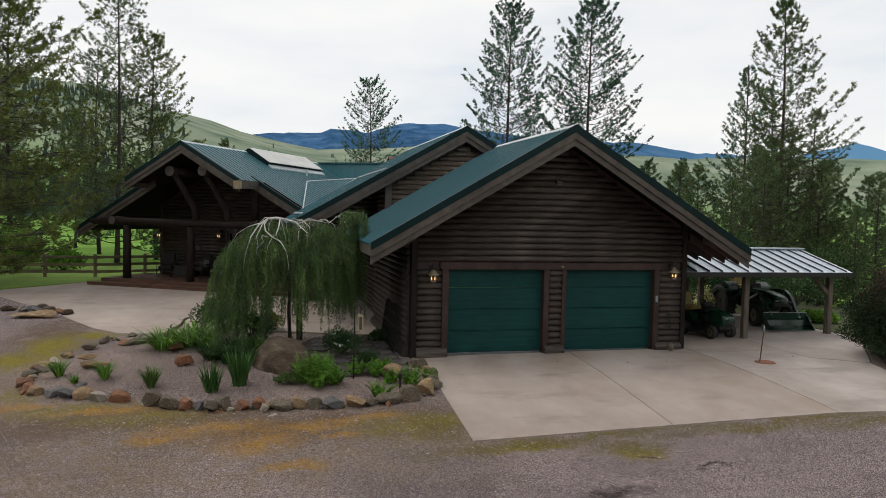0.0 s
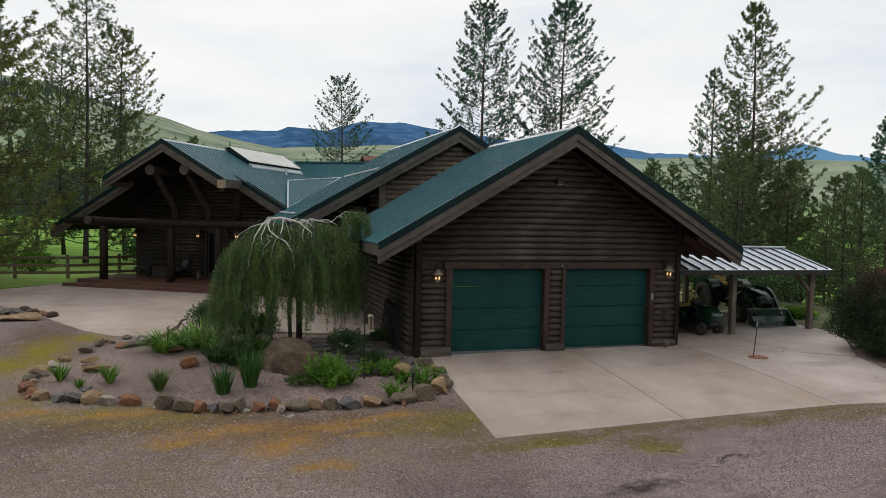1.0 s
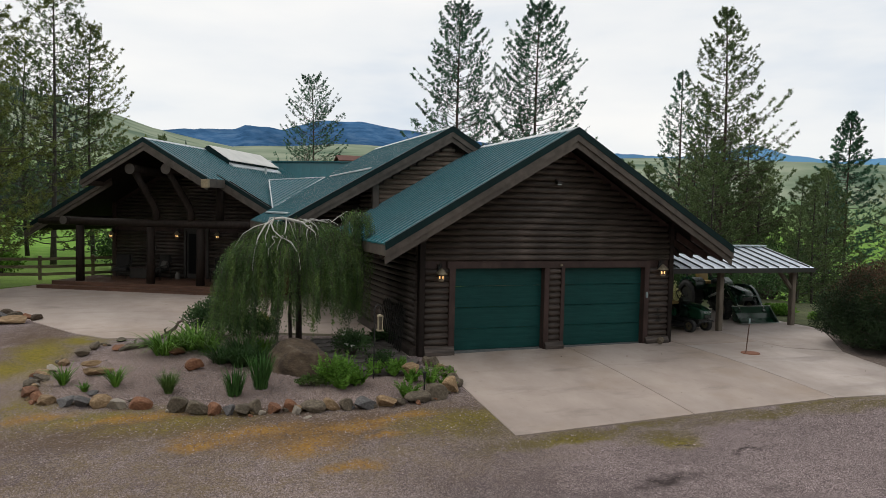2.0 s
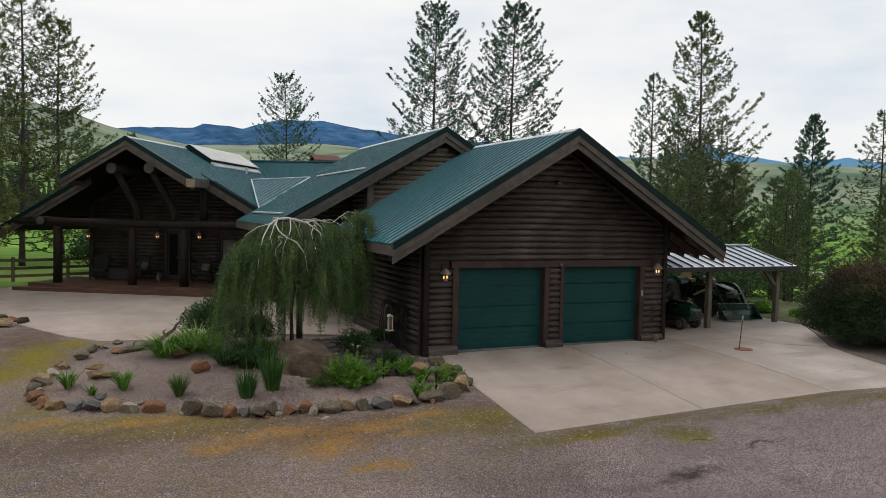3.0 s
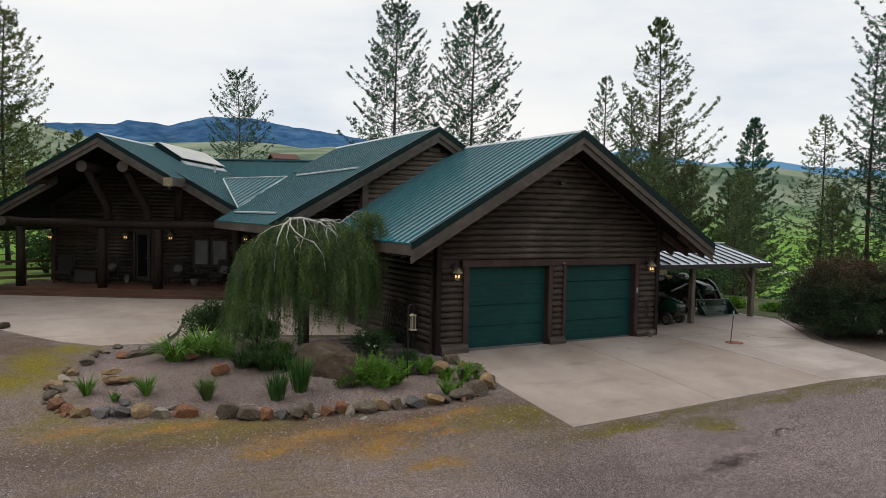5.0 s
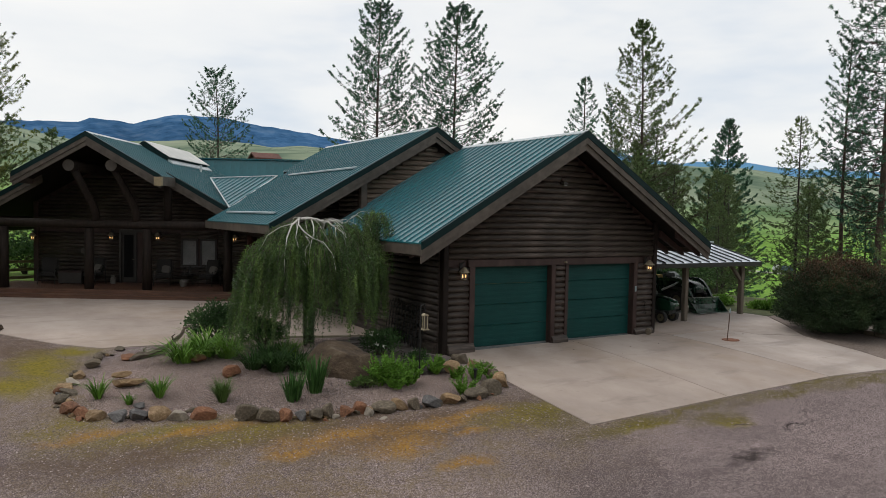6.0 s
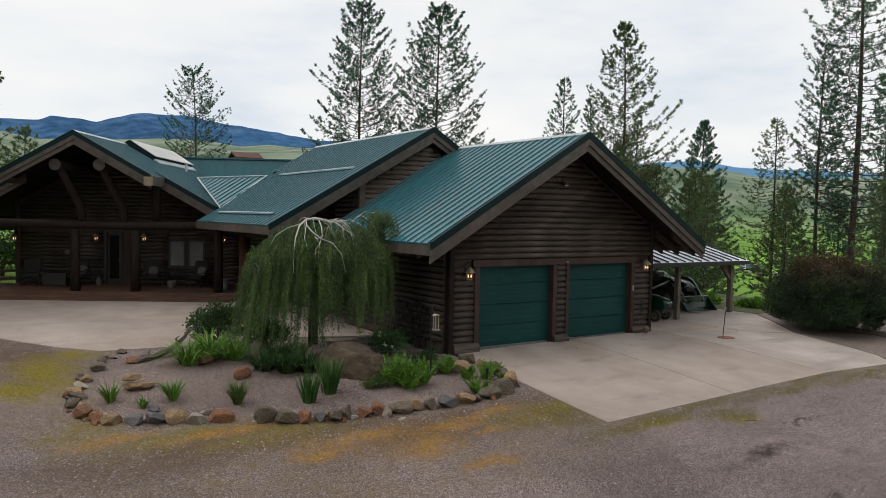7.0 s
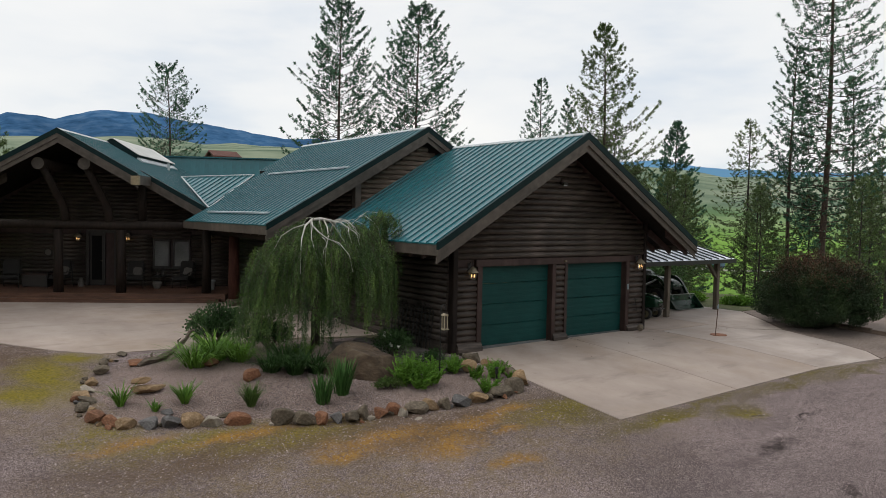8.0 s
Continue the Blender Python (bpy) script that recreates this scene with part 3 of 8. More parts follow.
def log_field(wall, m, x0, x1, z0, z1, top=None, h=LOG_H, mat=None):
    """Courses of half logs; top(z) gives the x range under a sloping roof."""
    z = z0
    while z + h * 0.6 < z1:
        a, b = x0, x1
        if top:
            u, v = top(z + h)
            a, b = max(a, u), min(b, v)
        log_course(wall, m, a, b, z, mat)
        z += h


def roof_panel_mesh(width, y0, y1, s, ribs, h=0.045, name="roof_panel", rw=0.020):
    """Ribbed sheet: local x along the eave, y down the slope."""
    prof = [(0.0, 0.0)]
    step_ = width / ribs
    for i in range(ribs):
        c = (i + 0.5) * step_
        prof += [(c - rw - 0.006, 0.0), (c - rw, h), (c + rw, h), (c + rw + 0.006, 0.0)]
    prof.append((width, 0.0))
    v, f = [], []
    for y in (y0, y1):
        for x, z in prof:
            v.append((x, y, z - s * y))
    k = len(prof)
    for i in range(k - 1):
        f.append((i, i + 1, k + i + 1, k + i))
    # turned-down lower edge
    b = len(v)
    for x, z in prof:
        v.append((x, y1, -s * y1 - 0.03))
    for i in range(k - 1):
        f.append((k + i, k + i + 1, b + i + 1, b + i))
    return mesh_np(name, v, f)


def roof_slope(parent, m, length, run, s, cut=None, width=0.914, ribs=3, mat=None, thick=0.16, deck_mat=None, name="roof", label="", rw=0.010, h=0.033):
    """One roof plane: a deck with ribbed metal panels. m: ridge start, x along the ridge, y down the slope."""
    cut = cut or (lambda a: (0.0, run))
    n = max(1, round(length / width))
    w = length / n
    spans = [cut((i + 0.5) * w) for i in range(n)]
    spans = [(a, b) if b - a >= 0.1 else (0.0, 0.0) for a, b in spans]
    upper, lower = [], []
    for i, (y0, y1) in enumerate(spans):
        if y1 > y0:
            upper += [(i * w, y0), ((i + 1) * w, y0)]
            lower += [(i * w, y1), ((i + 1) * w, y1)]
    outline = upper + lower[::-1]
    outline = [p for k, p in enumerate(outline) if math.dist(p, outline[k - 1]) > 1e-6]
    bm = bmesh.new()
    ring_a = [bm.verts.new((x, y, -s * y - 0.02)) for x, y in outline]
    ring_b = [bm.verts.new((x, y, -s * y - thick)) for x, y in outline]
    bm.faces.new(ring_a)
    bm.faces.new(ring_b[::-1])
    for k in range(len(outline)):
        bm.faces.new((ring_a[k - 1], ring_b[k - 1], ring_b[k], ring_a[k]))
    bmesh.ops.recalc_face_normals(bm, faces=bm.faces[:])
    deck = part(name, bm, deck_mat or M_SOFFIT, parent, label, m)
    cache = {}
    for i, (y0, y1) in enumerate(spans):
        if y1 - y0 < 0.1:
            continue
        key = (round(y0, 3), round(y1, 3))
        if key not in cache:
            cache[key] = roof_panel_mesh(w, y0, y1 + 0.03, s, ribs, h=h, rw=rw)
        piece("roof_panel", cache[key], mat or M_ROOF, deck, matrix=pose(i * w, 0, 0))
    return deck


def ridge_cap(parent, m, length, s, mat=None, w=0.17):
    pts = [(-w, -s * w + 0.03), (0, 0.045), (w, -s * w + 0.03), (w, -s * w + 0.012), (0, 0.02), (-w, -s * w + 0.012)]
    part("ridge_cap", prism(pts, "x", -0.01, length), mat or M_ROOF, parent, matrix=m)


def rake_board(parent, m, u0, u1, s, top, bottom, y0, y1, mat, name="rake_board"):
    """A board under a sloping edge in the gable's frame (x right, y back, z up from the apex)."""
    pts = [(u, -s * abs(u) + d) for u, d in ((u0, top), (u1, top), (u1, bottom), (u0, bottom))]
    part(name, prism(pts, "y", y0, y1), mat, parent, matrix=m)


def gable_trim(parent, m, uL, uR, s, fronts=((M_ROOFTRIM, 0.04, -0.14, -0.035, 0.05), (M_FASCIA, -0.142, -0.30, -0.02, 0.03), (M_FASCIA, -0.302, -0.46, 0.03, 0.07)), inner=0.0):
    for side, end in ((-1, uL), (1, uR)):
        for i, (mat, a, b, y0, y1) in enumerate(fronts):
            rake_board(parent, m, side * inner, end, s, a, b, y0, y1, mat, "rake_trim" if i == 0 else "rake_board")


def eave_board(parent, m, length, run, s, mat=None):
    """Fascia under an eave, in a roof plane's frame."""
    part("eave_fascia", box(0, length, run - 0.02, run + 0.02, -s * run - 0.30, -s * run - 0.03), mat or M_FASCIA, parent, matrix=m)


X, Y = Vector((1, 0, 0)), Vector((0, 1, 0))

# ---------------------------------------------------------------- garage
GW, GD = 7.33, 5.3
GS = 0.59
GA = (3.70, -0.93, 5.56)
garage = thing("attached_garage", "dark log garage with green metal roof and two doors", "garage")


def gable_range(ax, az, s, drop):
    def f(z):
        w = max(0.0, (az - drop - z) / s)
        return ax - w, ax + w
    return f


def build_garage():
    front = [(0.05, -0.12), (0.89, -0.12), (0.89, 2.13), (3.39, 2.13), (3.39, -0.12), (3.92, -0.12), (3.92, 2.13), (6.43, 2.13), (6.43, -0.12), (7.28, -0.12),
             (7.28, 3.2), (GA[0], 5.30), (0.05, 3.2)]
    wall = part("front_wall", prism(front, "y", 0.0, 0.16), M_TRIM, garage)
    m = pose(0, -0.002, 0)
    for x0, x1 in ((0.145, 0.76), (3.50, 3.84), (6.55, 7.185)):
        log_field(wall, m, x0, x1, 0.23, 2.10)
    log_field(wall, m, 0.145, 7.185, 2.28, 5.2, gable_range(GA[0], GA[2], GS, 0.34))
    # flared skirt boards at the feet of the log stacks
    for x0, x1, z0 in ((0.14, 0.9, -0.11), (3.40, 3.92, -0.08), (6.46, 7.2, -0.06)):
        pts = [(0.02, z0), (-0.12, z0), (-0.155, z0 + 0.05), (-0.17, z0 + 0.12), (-0.165, z0 + 0.19), (-0.14, 0.15), (-0.10, 0.20), (-0.05, 0.226), (0.02, 0.235)]
        part("skirt", prism(pts, "x", x0, x1), M_LOG, wall)
    # casings, lintel and corner boards
    for x0, x1 in ((0.76, 0.92), (3.36, 3.50), (3.84, 3.95), (6.40, 6.55)):
        part("casing", box(x0, x1, -0.085, 0.17, -0.1 if x0 > 1 else -0.11, 2.10, bevel=0.008), M_TRIM, garage)
    part("lintel", box(0.70, 6.60, -0.095, 0.05, 2.10, 2.275, bevel=0.012), M_TRIM, garage)
    for x0, x1 in ((0.0, 0.14), (7.19, 7.33)):
        part("corner_board", box(x0, x1, -0.085, 0.12, -0.11, 3.28 if x0 < 1 else 3.32, bevel=0.012), M_CORNER, garage)
    # side wall
    side = part("side_wall", box(0.02, 0.16, 0.1, GD, -0.12, 3.2), M_TRIM, garage)
    ms = frame_at((-0.0, GD, 0), -Y, X)
    log_field(side, ms, 0.0, GD - 0.1, 0.23, 3.0)
    pts = [(0.02, -0.12), (-0.12, -0.12), (-0.155, -0.07), (-0.17, 0.0), (-0.165, 0.08), (-0.14, 0.15), (-0.10, 0.20), (-0.05, 0.226), (0.02, 0.235)]
    part("skirt", prism(pts, "x", 0.0, GD - 0.1), M_LOG, side, matrix=ms)
    part("side_wall", box(GW - 0.16, GW - 0.02, 0.1, GD, -0.12, 3.2), M_TRIM, garage)
    # roof
    L = 6.3
    roof_slope(garage, frame_at(GA, Y, -X), L, 4.76, GS, label="green ribbed metal roof slope")
    roof_slope(garage, frame_at((GA[0], GA[1] + L, GA[2]), -Y, X), L, 4.84, GS, label="green ribbed metal roof slope")
    # pale cap: the sky's reflection on the green ridge, put into the colour
    ridge_cap(garage, frame_at(GA, Y, -X), L, GS, M_FLASH, 0.09)
    gm = pose(*GA)
    gable_trim(garage, gm, -4.80, 4.88, GS)
    eave_board(garage, frame_at(GA, Y, -X), L, 4.76, GS)
    eave_board(garage, frame_at((GA[0], GA[1] + L, GA[2]), -Y, X), L, 4.84, GS)
    # rafter tails under the eaves
    for k in range(10):
        y = -0.75 + k * 0.6
        part("rafter_tail", prism([(-0.95, 2.47), (-0.05, 3.0), (-0.05, 2.82), (-0.95, 2.34)], "y", y, y + 0.09), M_TRIM, garage)
        part("rafter_tail", prism([(8.4, 2.45), (7.38, 3.05), (7.38, 2.85), (8.4, 2.30)], "y", y, y + 0.09), M_TRIM, garage)


build_garage()


def garage_door(x0, x1):
    """Four ribbed steel sections above a rubber seal."""
    d = thing("garage_door", "closed dark green sectional garage door", "garage door", "garage doors")
    h = 0.532
    for i in range(4):
        z0 = 0.055 + i * h
        # each section's top lip stands out from the groove and catches the sky
        pts = [(0.14, z0 + 0.002), (0.112, z0 + 0.002), (0.104, z0 + 0.012), (0.104, z0 + h - 0.030), (0.097, z0 + h - 0.018), (0.097, z0 + h - 0.010), (0.112, z0 + h - 0.004), (0.14, z0 + h - 0.004)]
        sec = part("door_section", prism(pts, "x", x0, x1), M_DOOR, d)
        for k in range(3):
            zz = z0 + 0.075 + k * 0.138
            part("pressed_rib", prism([(0.105, zz), (0.1022, zz + 0.010), (0.1022, zz + 0.078), (0.105, zz + 0.088)], "x", x0 + 0.03, x1 - 0.03), M_DOOR, sec)
    part("bottom_seal", box(x0, x1, 0.085, 0.15, -0.04, 0.052, bevel=0.006), M_SEAL, d)
    return d


M_SEAL = material("grey_rubber_seal", [(0.10, 0.105, 0.105), (0.16, 0.165, 0.165)], 12, 0.8, 0.1, 40)
garage_door(0.92, 3.36)
garage_door(3.95, 6.40)

# ---------------------------------------------------------------- main wing
MS = 0.579
MA = (2.70, 4.92, 6.13)
house = thing("log_house", "dark log house with green metal roofs and deep porch", "house")


def build_main():
    L = 9.15
    mf = frame_at(MA, Y, -X)

    def cut(a):
        # the far end runs back along the valley
        over = a - 7.2
        return (0.0, 5.36) if over < 0 else (0.0, max(0.0, 5.36 * (1 - over / 2.3)))
    roof_slope(house, mf, L, 5.36, MS, cut, label="green ribbed metal roof slope")
    roof_slope(house, frame_at((MA[0], MA[1] + L, MA[2]), -Y, X), L, 6.2, MS, label="green ribbed metal roof slope")
    # painted sky glint along this ridge too
    ridge_cap(house, mf, L, MS, M_FLASH, 0.09)
    gable_trim(house, pose(*MA), -5.40, 6.2, MS)
    eave_board(house, mf, 7.6, 5.36, MS)
    # gable wall above the garage roof
    gy = 5.30
    wall = part("gable_wall", prism([(0.3, 2.8), (6.5, 2.8), (6.5, 3.7), (MA[0], 5.86), (0.3, 4.45)], "y", gy, gy + 0.15), M_TRIM, house)
    m = pose(0, gy - 0.002, 0)
    log_field(wall, m, 0.40, 6.4, 3.05, 5.8, gable_range(MA[0], MA[2], MS, 0.46), mat=M_LOGWORNLIT)
    part("corner_board", box(0.22, 0.42, gy - 0.14, gy + 0.06, 2.6, 4.32, bevel=0.01), M_FASCIA, house)
    # wall along the covered walk and the wall over the beam
    side = part("side_wall", box(0.32, 0.46, 5.45, 15.0, -0.05, 4.5), M_TRIM, house)
    log_field(side, frame_at((0.318, 15.0, 0), -Y, X), 0.0, 9.5, 0.0, 4.2)
    infill = part("gable_wall", prism([(-1.6, 2.75), (0.32, 2.75), (0.32, 4.35), (-1.6, 3.25)], "y", 7.0, 7.12), M_TRIM, house)
    log_field(infill, pose(0, 6.998, 0), -1.6, 0.3, 2.76, 4.3, gable_range(MA[0], MA[2], MS, 0.35))
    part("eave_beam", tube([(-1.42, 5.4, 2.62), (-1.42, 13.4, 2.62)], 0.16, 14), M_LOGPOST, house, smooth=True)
    for k in range(14):
        y = 5.2 + k * 0.6
        part("rafter_tail", prism([(-2.55, 2.82), (-1.3, 3.52), (-1.3, 3.36), (-2.55, 2.68)], "y", y, y + 0.09), M_TRIM, house)
    # snow guard rails on the slope
    for r, a0, a1 in ((2.4, 0.8, 7.0), (4.92, 0.95, 6.3)):
        part("snow_guard", prism([(r - 0.04, -MS * (r - 0.04) + 0.05), (r + 0.05, -MS * (r + 0.05) + 0.05), (r + 0.04, -MS * r + 0.065), (r - 0.02, -MS * r + 0.09)], "x", a0, a1),
             M_GUARD, house, matrix=mf)


build_main()

WALL_V, DECK_Z = 4.1, 0.33

# ---------------------------------------------------------------- porch wing, turned 30 degrees
TH = radians(30.5)
PU = Vector((math.cos(TH), -math.sin(TH), 0))
PV = Vector((math.sin(TH), math.cos(TH), 0))
PA = (-6.56, 13.58, 6.04)
PS = 0.565
PM = frame_at((PA[0], PA[1], 0), PU, PV)          # u right, v back, z from the ground


def build_porch():
    ridge = PM @ pose(0, 0, PA[2])
    L = 13.0
    left = frame_at((0, 0, PA[2]), Y, -X)
    right = frame_at((0, L, PA[2]), -Y, X)
    roof_slope(house, PM @ left, L, 6.3, PS, lambda a: (0.0, 2.6 if a < 1.41 else 6.3), label="green ribbed metal roof slope")
    roof_slope(house, PM @ right, L, 4.7, PS, lambda a: (0.0, 2.6 if a > L - 1.41 else 4.7), label="green ribbed metal roof slope")
    # same pale colour for the sky's glint on the porch ridge
    ridge_cap(house, PM @ left, L, PS, M_FLASH, 0.09)
    gable_trim(house, ridge, -2.62, 2.62, PS)
    low = PM @ pose(0, 1.41, PA[2])
    for u0, u1 in ((-2.3, -6.32), (2.3, 4.72)):
        for mat, a, b, y0, y1 in ((M_ROOFTRIM, 0.04, -0.14, -0.035, 0.05), (M_FASCIA, -0.142, -0.30, -0.02, 0.03), (M_FASCIA, -0.302, -0.46, 0.03, 0.07)):
            rake_board(house, low, u0, u1, PS, a, b, y0, y1, mat)
    for sgn in (-1, 1):
        u = 2.62 * sgn
        pts = [(0.0, -PS * 2.62 - 0.02), (1.41, -PS * 2.62 - 0.02), (1.41, -PS * 2.62 - 0.34), (0.0, -PS * 2.62 - 0.34)]
        part("soffit_end", prism(pts, "x", min(u, u + 0.04 * sgn), max(u, u + 0.04 * sgn)), M_FASCIA, house, matrix=ridge)
    part("bracket_block", box(2.40, 2.67, -0.045, 0.14, -PS * 2.62 - 0.36, -PS * 2.62 - 0.04, bevel=0.01), M_PALEBLOCK, house, "pale weathered wood block under the rake", ridge)
    # log posts on the deck
    base = DECK_Z
    for u, r in ((-3.78, 0.165), (-0.60, 0.16), (1.57, 0.165), (4.6, 0.165)):
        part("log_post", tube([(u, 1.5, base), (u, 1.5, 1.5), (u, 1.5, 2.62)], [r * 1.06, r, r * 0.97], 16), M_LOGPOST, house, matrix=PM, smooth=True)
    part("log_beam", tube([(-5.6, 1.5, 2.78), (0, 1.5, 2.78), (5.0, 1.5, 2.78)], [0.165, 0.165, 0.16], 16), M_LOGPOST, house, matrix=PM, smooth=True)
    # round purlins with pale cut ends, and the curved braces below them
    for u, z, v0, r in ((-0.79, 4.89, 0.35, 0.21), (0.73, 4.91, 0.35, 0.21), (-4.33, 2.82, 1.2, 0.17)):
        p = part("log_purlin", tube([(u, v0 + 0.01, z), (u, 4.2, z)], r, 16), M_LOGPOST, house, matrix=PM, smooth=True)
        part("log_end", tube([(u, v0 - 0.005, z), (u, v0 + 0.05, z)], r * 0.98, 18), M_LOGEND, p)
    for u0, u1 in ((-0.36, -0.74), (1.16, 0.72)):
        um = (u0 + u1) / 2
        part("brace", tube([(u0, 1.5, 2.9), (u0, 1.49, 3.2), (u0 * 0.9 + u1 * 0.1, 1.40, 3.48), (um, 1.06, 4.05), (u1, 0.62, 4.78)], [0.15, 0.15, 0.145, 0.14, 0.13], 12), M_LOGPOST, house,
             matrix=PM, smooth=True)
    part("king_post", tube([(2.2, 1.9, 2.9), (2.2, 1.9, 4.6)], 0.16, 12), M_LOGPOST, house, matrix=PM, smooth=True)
    # back wall under the porch
    v = WALL_V
    wall = part("porch_wall", prism([(-4.0, 0.25), (5.2, 0.25), (5.2, 2.9), (0, 5.85), (-4.0, 3.6)], "y", v, v + 0.16), M_TRIM, house, matrix=PM)
    mw = pose(0, v - 0.002, 0)
    rng = gable_range(0, PA[2], PS, 0.3)
    for x0, x1 in ((-3.85, -0.56), (0.6, 1.94), (3.46, 5.2)):
        log_field(wall, mw, x0, x1, 0.36, 2.45)
    log_field(wall, mw, 1.94, 3.46, 0.36, 0.95)
    log_field(wall, mw, 1.94, 3.46, 2.2, 2.45)
    log_field(wall, mw, -3.85, 5.2, 2.58, 5.7, rng)
    part("corner_board", box(-4.05, -3.85, v - 0.09, v + 0.1, 0.25, 3.6, bevel=0.01), M_TRIM, wall)
    side = part("side_wall", box(-4.0, -3.86, v + 0.17, 12.5, 0.0, 3.5), M_TRIM, house, matrix=PM)
    log_field(side, frame_at((-4.002, 12.5, 0), -Y, X), 0.0, 8.2, 0.2, 3.4)


build_porch()


# the low saddle between the two wings and the far cross wing
def build_saddle():
    A, B, C = Vector((-1.42, 17.0, 4.74)), Vector((0.46, 13.75, 4.80)), Vector((-1.86, 12.2, 3.45))
    bm = bmesh.new()
    n = (B - A).cross(C - A).normalized()
    n = n if n.z > 0 else -n
    top = [bm.verts.new(p) for p in (A, B, C)]
    low = [bm.verts.new(p - n * 0.1) for p in (A, B, C)]
    bm.faces.new(top)
    bm.faces.new(reversed(low))
    for i in range(3):
        bm.faces.new((top[i], low[i], low[(i + 1) % 3], top[(i + 1) % 3]))
    bmesh.ops.recalc_face_normals(bm, faces=bm.faces[:])
    sad = part("saddle_roof", bm, M_ROOF, house, "small green triangular roof between the wings")
    # ribs fall straight down the saddle
    along = (B - A).normalized()
    down = n.cross(along)
    down = down if down.z < 0 else -down
    k, L = 0.30, (B - A).length
    t = k / 2
    while t < L:
        p = A + along * t
        # down until it meets one of the valleys
        best = 0.0
        for j in range(60):
            q = p + down * (j * 0.07)
            e1 = (C - A).cross(q - A).dot(n)
            e2 = (B - C).cross(q - C).dot(n)
            if e1 * (C - A).cross(B - A).dot(n) > 0 and e2 * (B - C).cross(A - C).dot(n) > 0:
                best = j * 0.07
        if best > 0.1:
            part("seam", tube([p + n * 0.02, p + down * best + n * 0.014], 0.018, 4), M_ROOF, sad)
        t += k
    for a, b, w in ((A, C, 0.030), (B, C, 0.024), (A, B, 0.024)):
        part("valley_flashing", tube([a + n * 0.03, b + n * 0.03], w, 6), M_FLASH, sad)
    # far cross wing
    o = Vector((0.0, 23.7, 6.02)) - PU * 1.0
    fm = frame_at(o + PU * 9.0, -PU, -PV)
    roof_slope(house, fm, 9.0, 0.5, 4.6, None, 0.45, 1, label="steep green metal clerestory face", rw=0.008, h=0.012)
    part("ridge_cap", box(-0.02, 9.02, -0.12, 0.10, 0.0, 0.07, bevel=0.01), M_ROOF, house, matrix=fm)
    roof_slope(house, frame_at(o, PU, PV), 9.0, 3.2, 0.3, None, 0.45, 1, label="green metal roof slope", rw=0.008, h=0.012)
    part("rear_wall", box(-0.5, 8.0, 0.0, 0.2, 0.0, 5.6), M_TRIM, house, matrix=frame_at(o - Vector((0, 0, 6.02)), PU, PV))


build_saddle()


def build_skylight():
    m = PM @ pose(0, 0, PA[2])
    sky = part("ridge_skylight", prism([(-0.12, 0.0), (0.1, 0.15), (0.22, 0.15), (1.15, -0.44), (1.15, -0.67), (0.0, -0.05)], "y", 4.72, 10.1), M_ROOFTRIM, house,
               "raised pale skylight along the ridge", m)
    part("skylight_panel", prism([(0.08, 0.155), (0.22, 0.185), (1.23, -0.455), (1.23, -0.485), (0.22, 0.155)], "y", 4.68, 10.14), M_SKYLIGHT, sky)
    part("skylight_flashing", prism([(1.15, -0.635), (1.18, -0.57), (1.38, -0.725), (1.38, -0.775)], "y", 4.72, 10.1), M_FLASH, sky)
    part("vent_pipe", tube([(1.62, 7.6, -1.0), (1.62, 7.6, -0.60)], 0.055, 10), M_FLASH, house, "small pale roof vent pipe", m)


build_skylight()


# ---------------------------------------------------------------- porch deck
deck = thing("porch_deck", "red-stained wooden porch deck with one broad step", "deck")


def build_deck():
    n = 22
    v0, v1 = 1.15, WALL_V - 0.02
    w = (v1 - v0) / n
    z = DECK_Z
    for i in range(n):
        a = v0 + i * w
        part("deck_board", box(-4.8, 5.35, a, a + w - 0.006, z - 0.035, z, bevel=0.003), M_DECK, deck, matrix=PM)
    part("skirt_board", box(-4.8, 5.35, 1.12, 1.146, 0.06, z - 0.005), M_DECK, deck, matrix=PM)
    for i in range(3):
        a = 0.72 + i * 0.135
        part("step_board", box(-5.2, 5.2, a, a + 0.13, z / 2 - 0.012, z / 2 + 0.02, bevel=0.003), M_DECK, deck, matrix=PM)
    part("step_riser", box(-5.2, 5.2, 0.74, 0.765, 0.03, z / 2 - 0.013), M_DECK, deck, matrix=PM)
    part("deck_frame", box(-4.75, 5.3, 1.15, v1, 0.03, z - 0.037), M_TRIM, deck, matrix=PM)


build_deck()
# ---------------------------------------------------------------- open shed beside the garage
SHX0, SHX1, SHY0, SHY1 = 7.5, 12.85, 0.63, 5.0


M_IRONBAND = material("black_fascia", [(0.012, 0.011, 0.010), (0.020, 0.018, 0.017)], 8, 0.5, 0.1, 30)


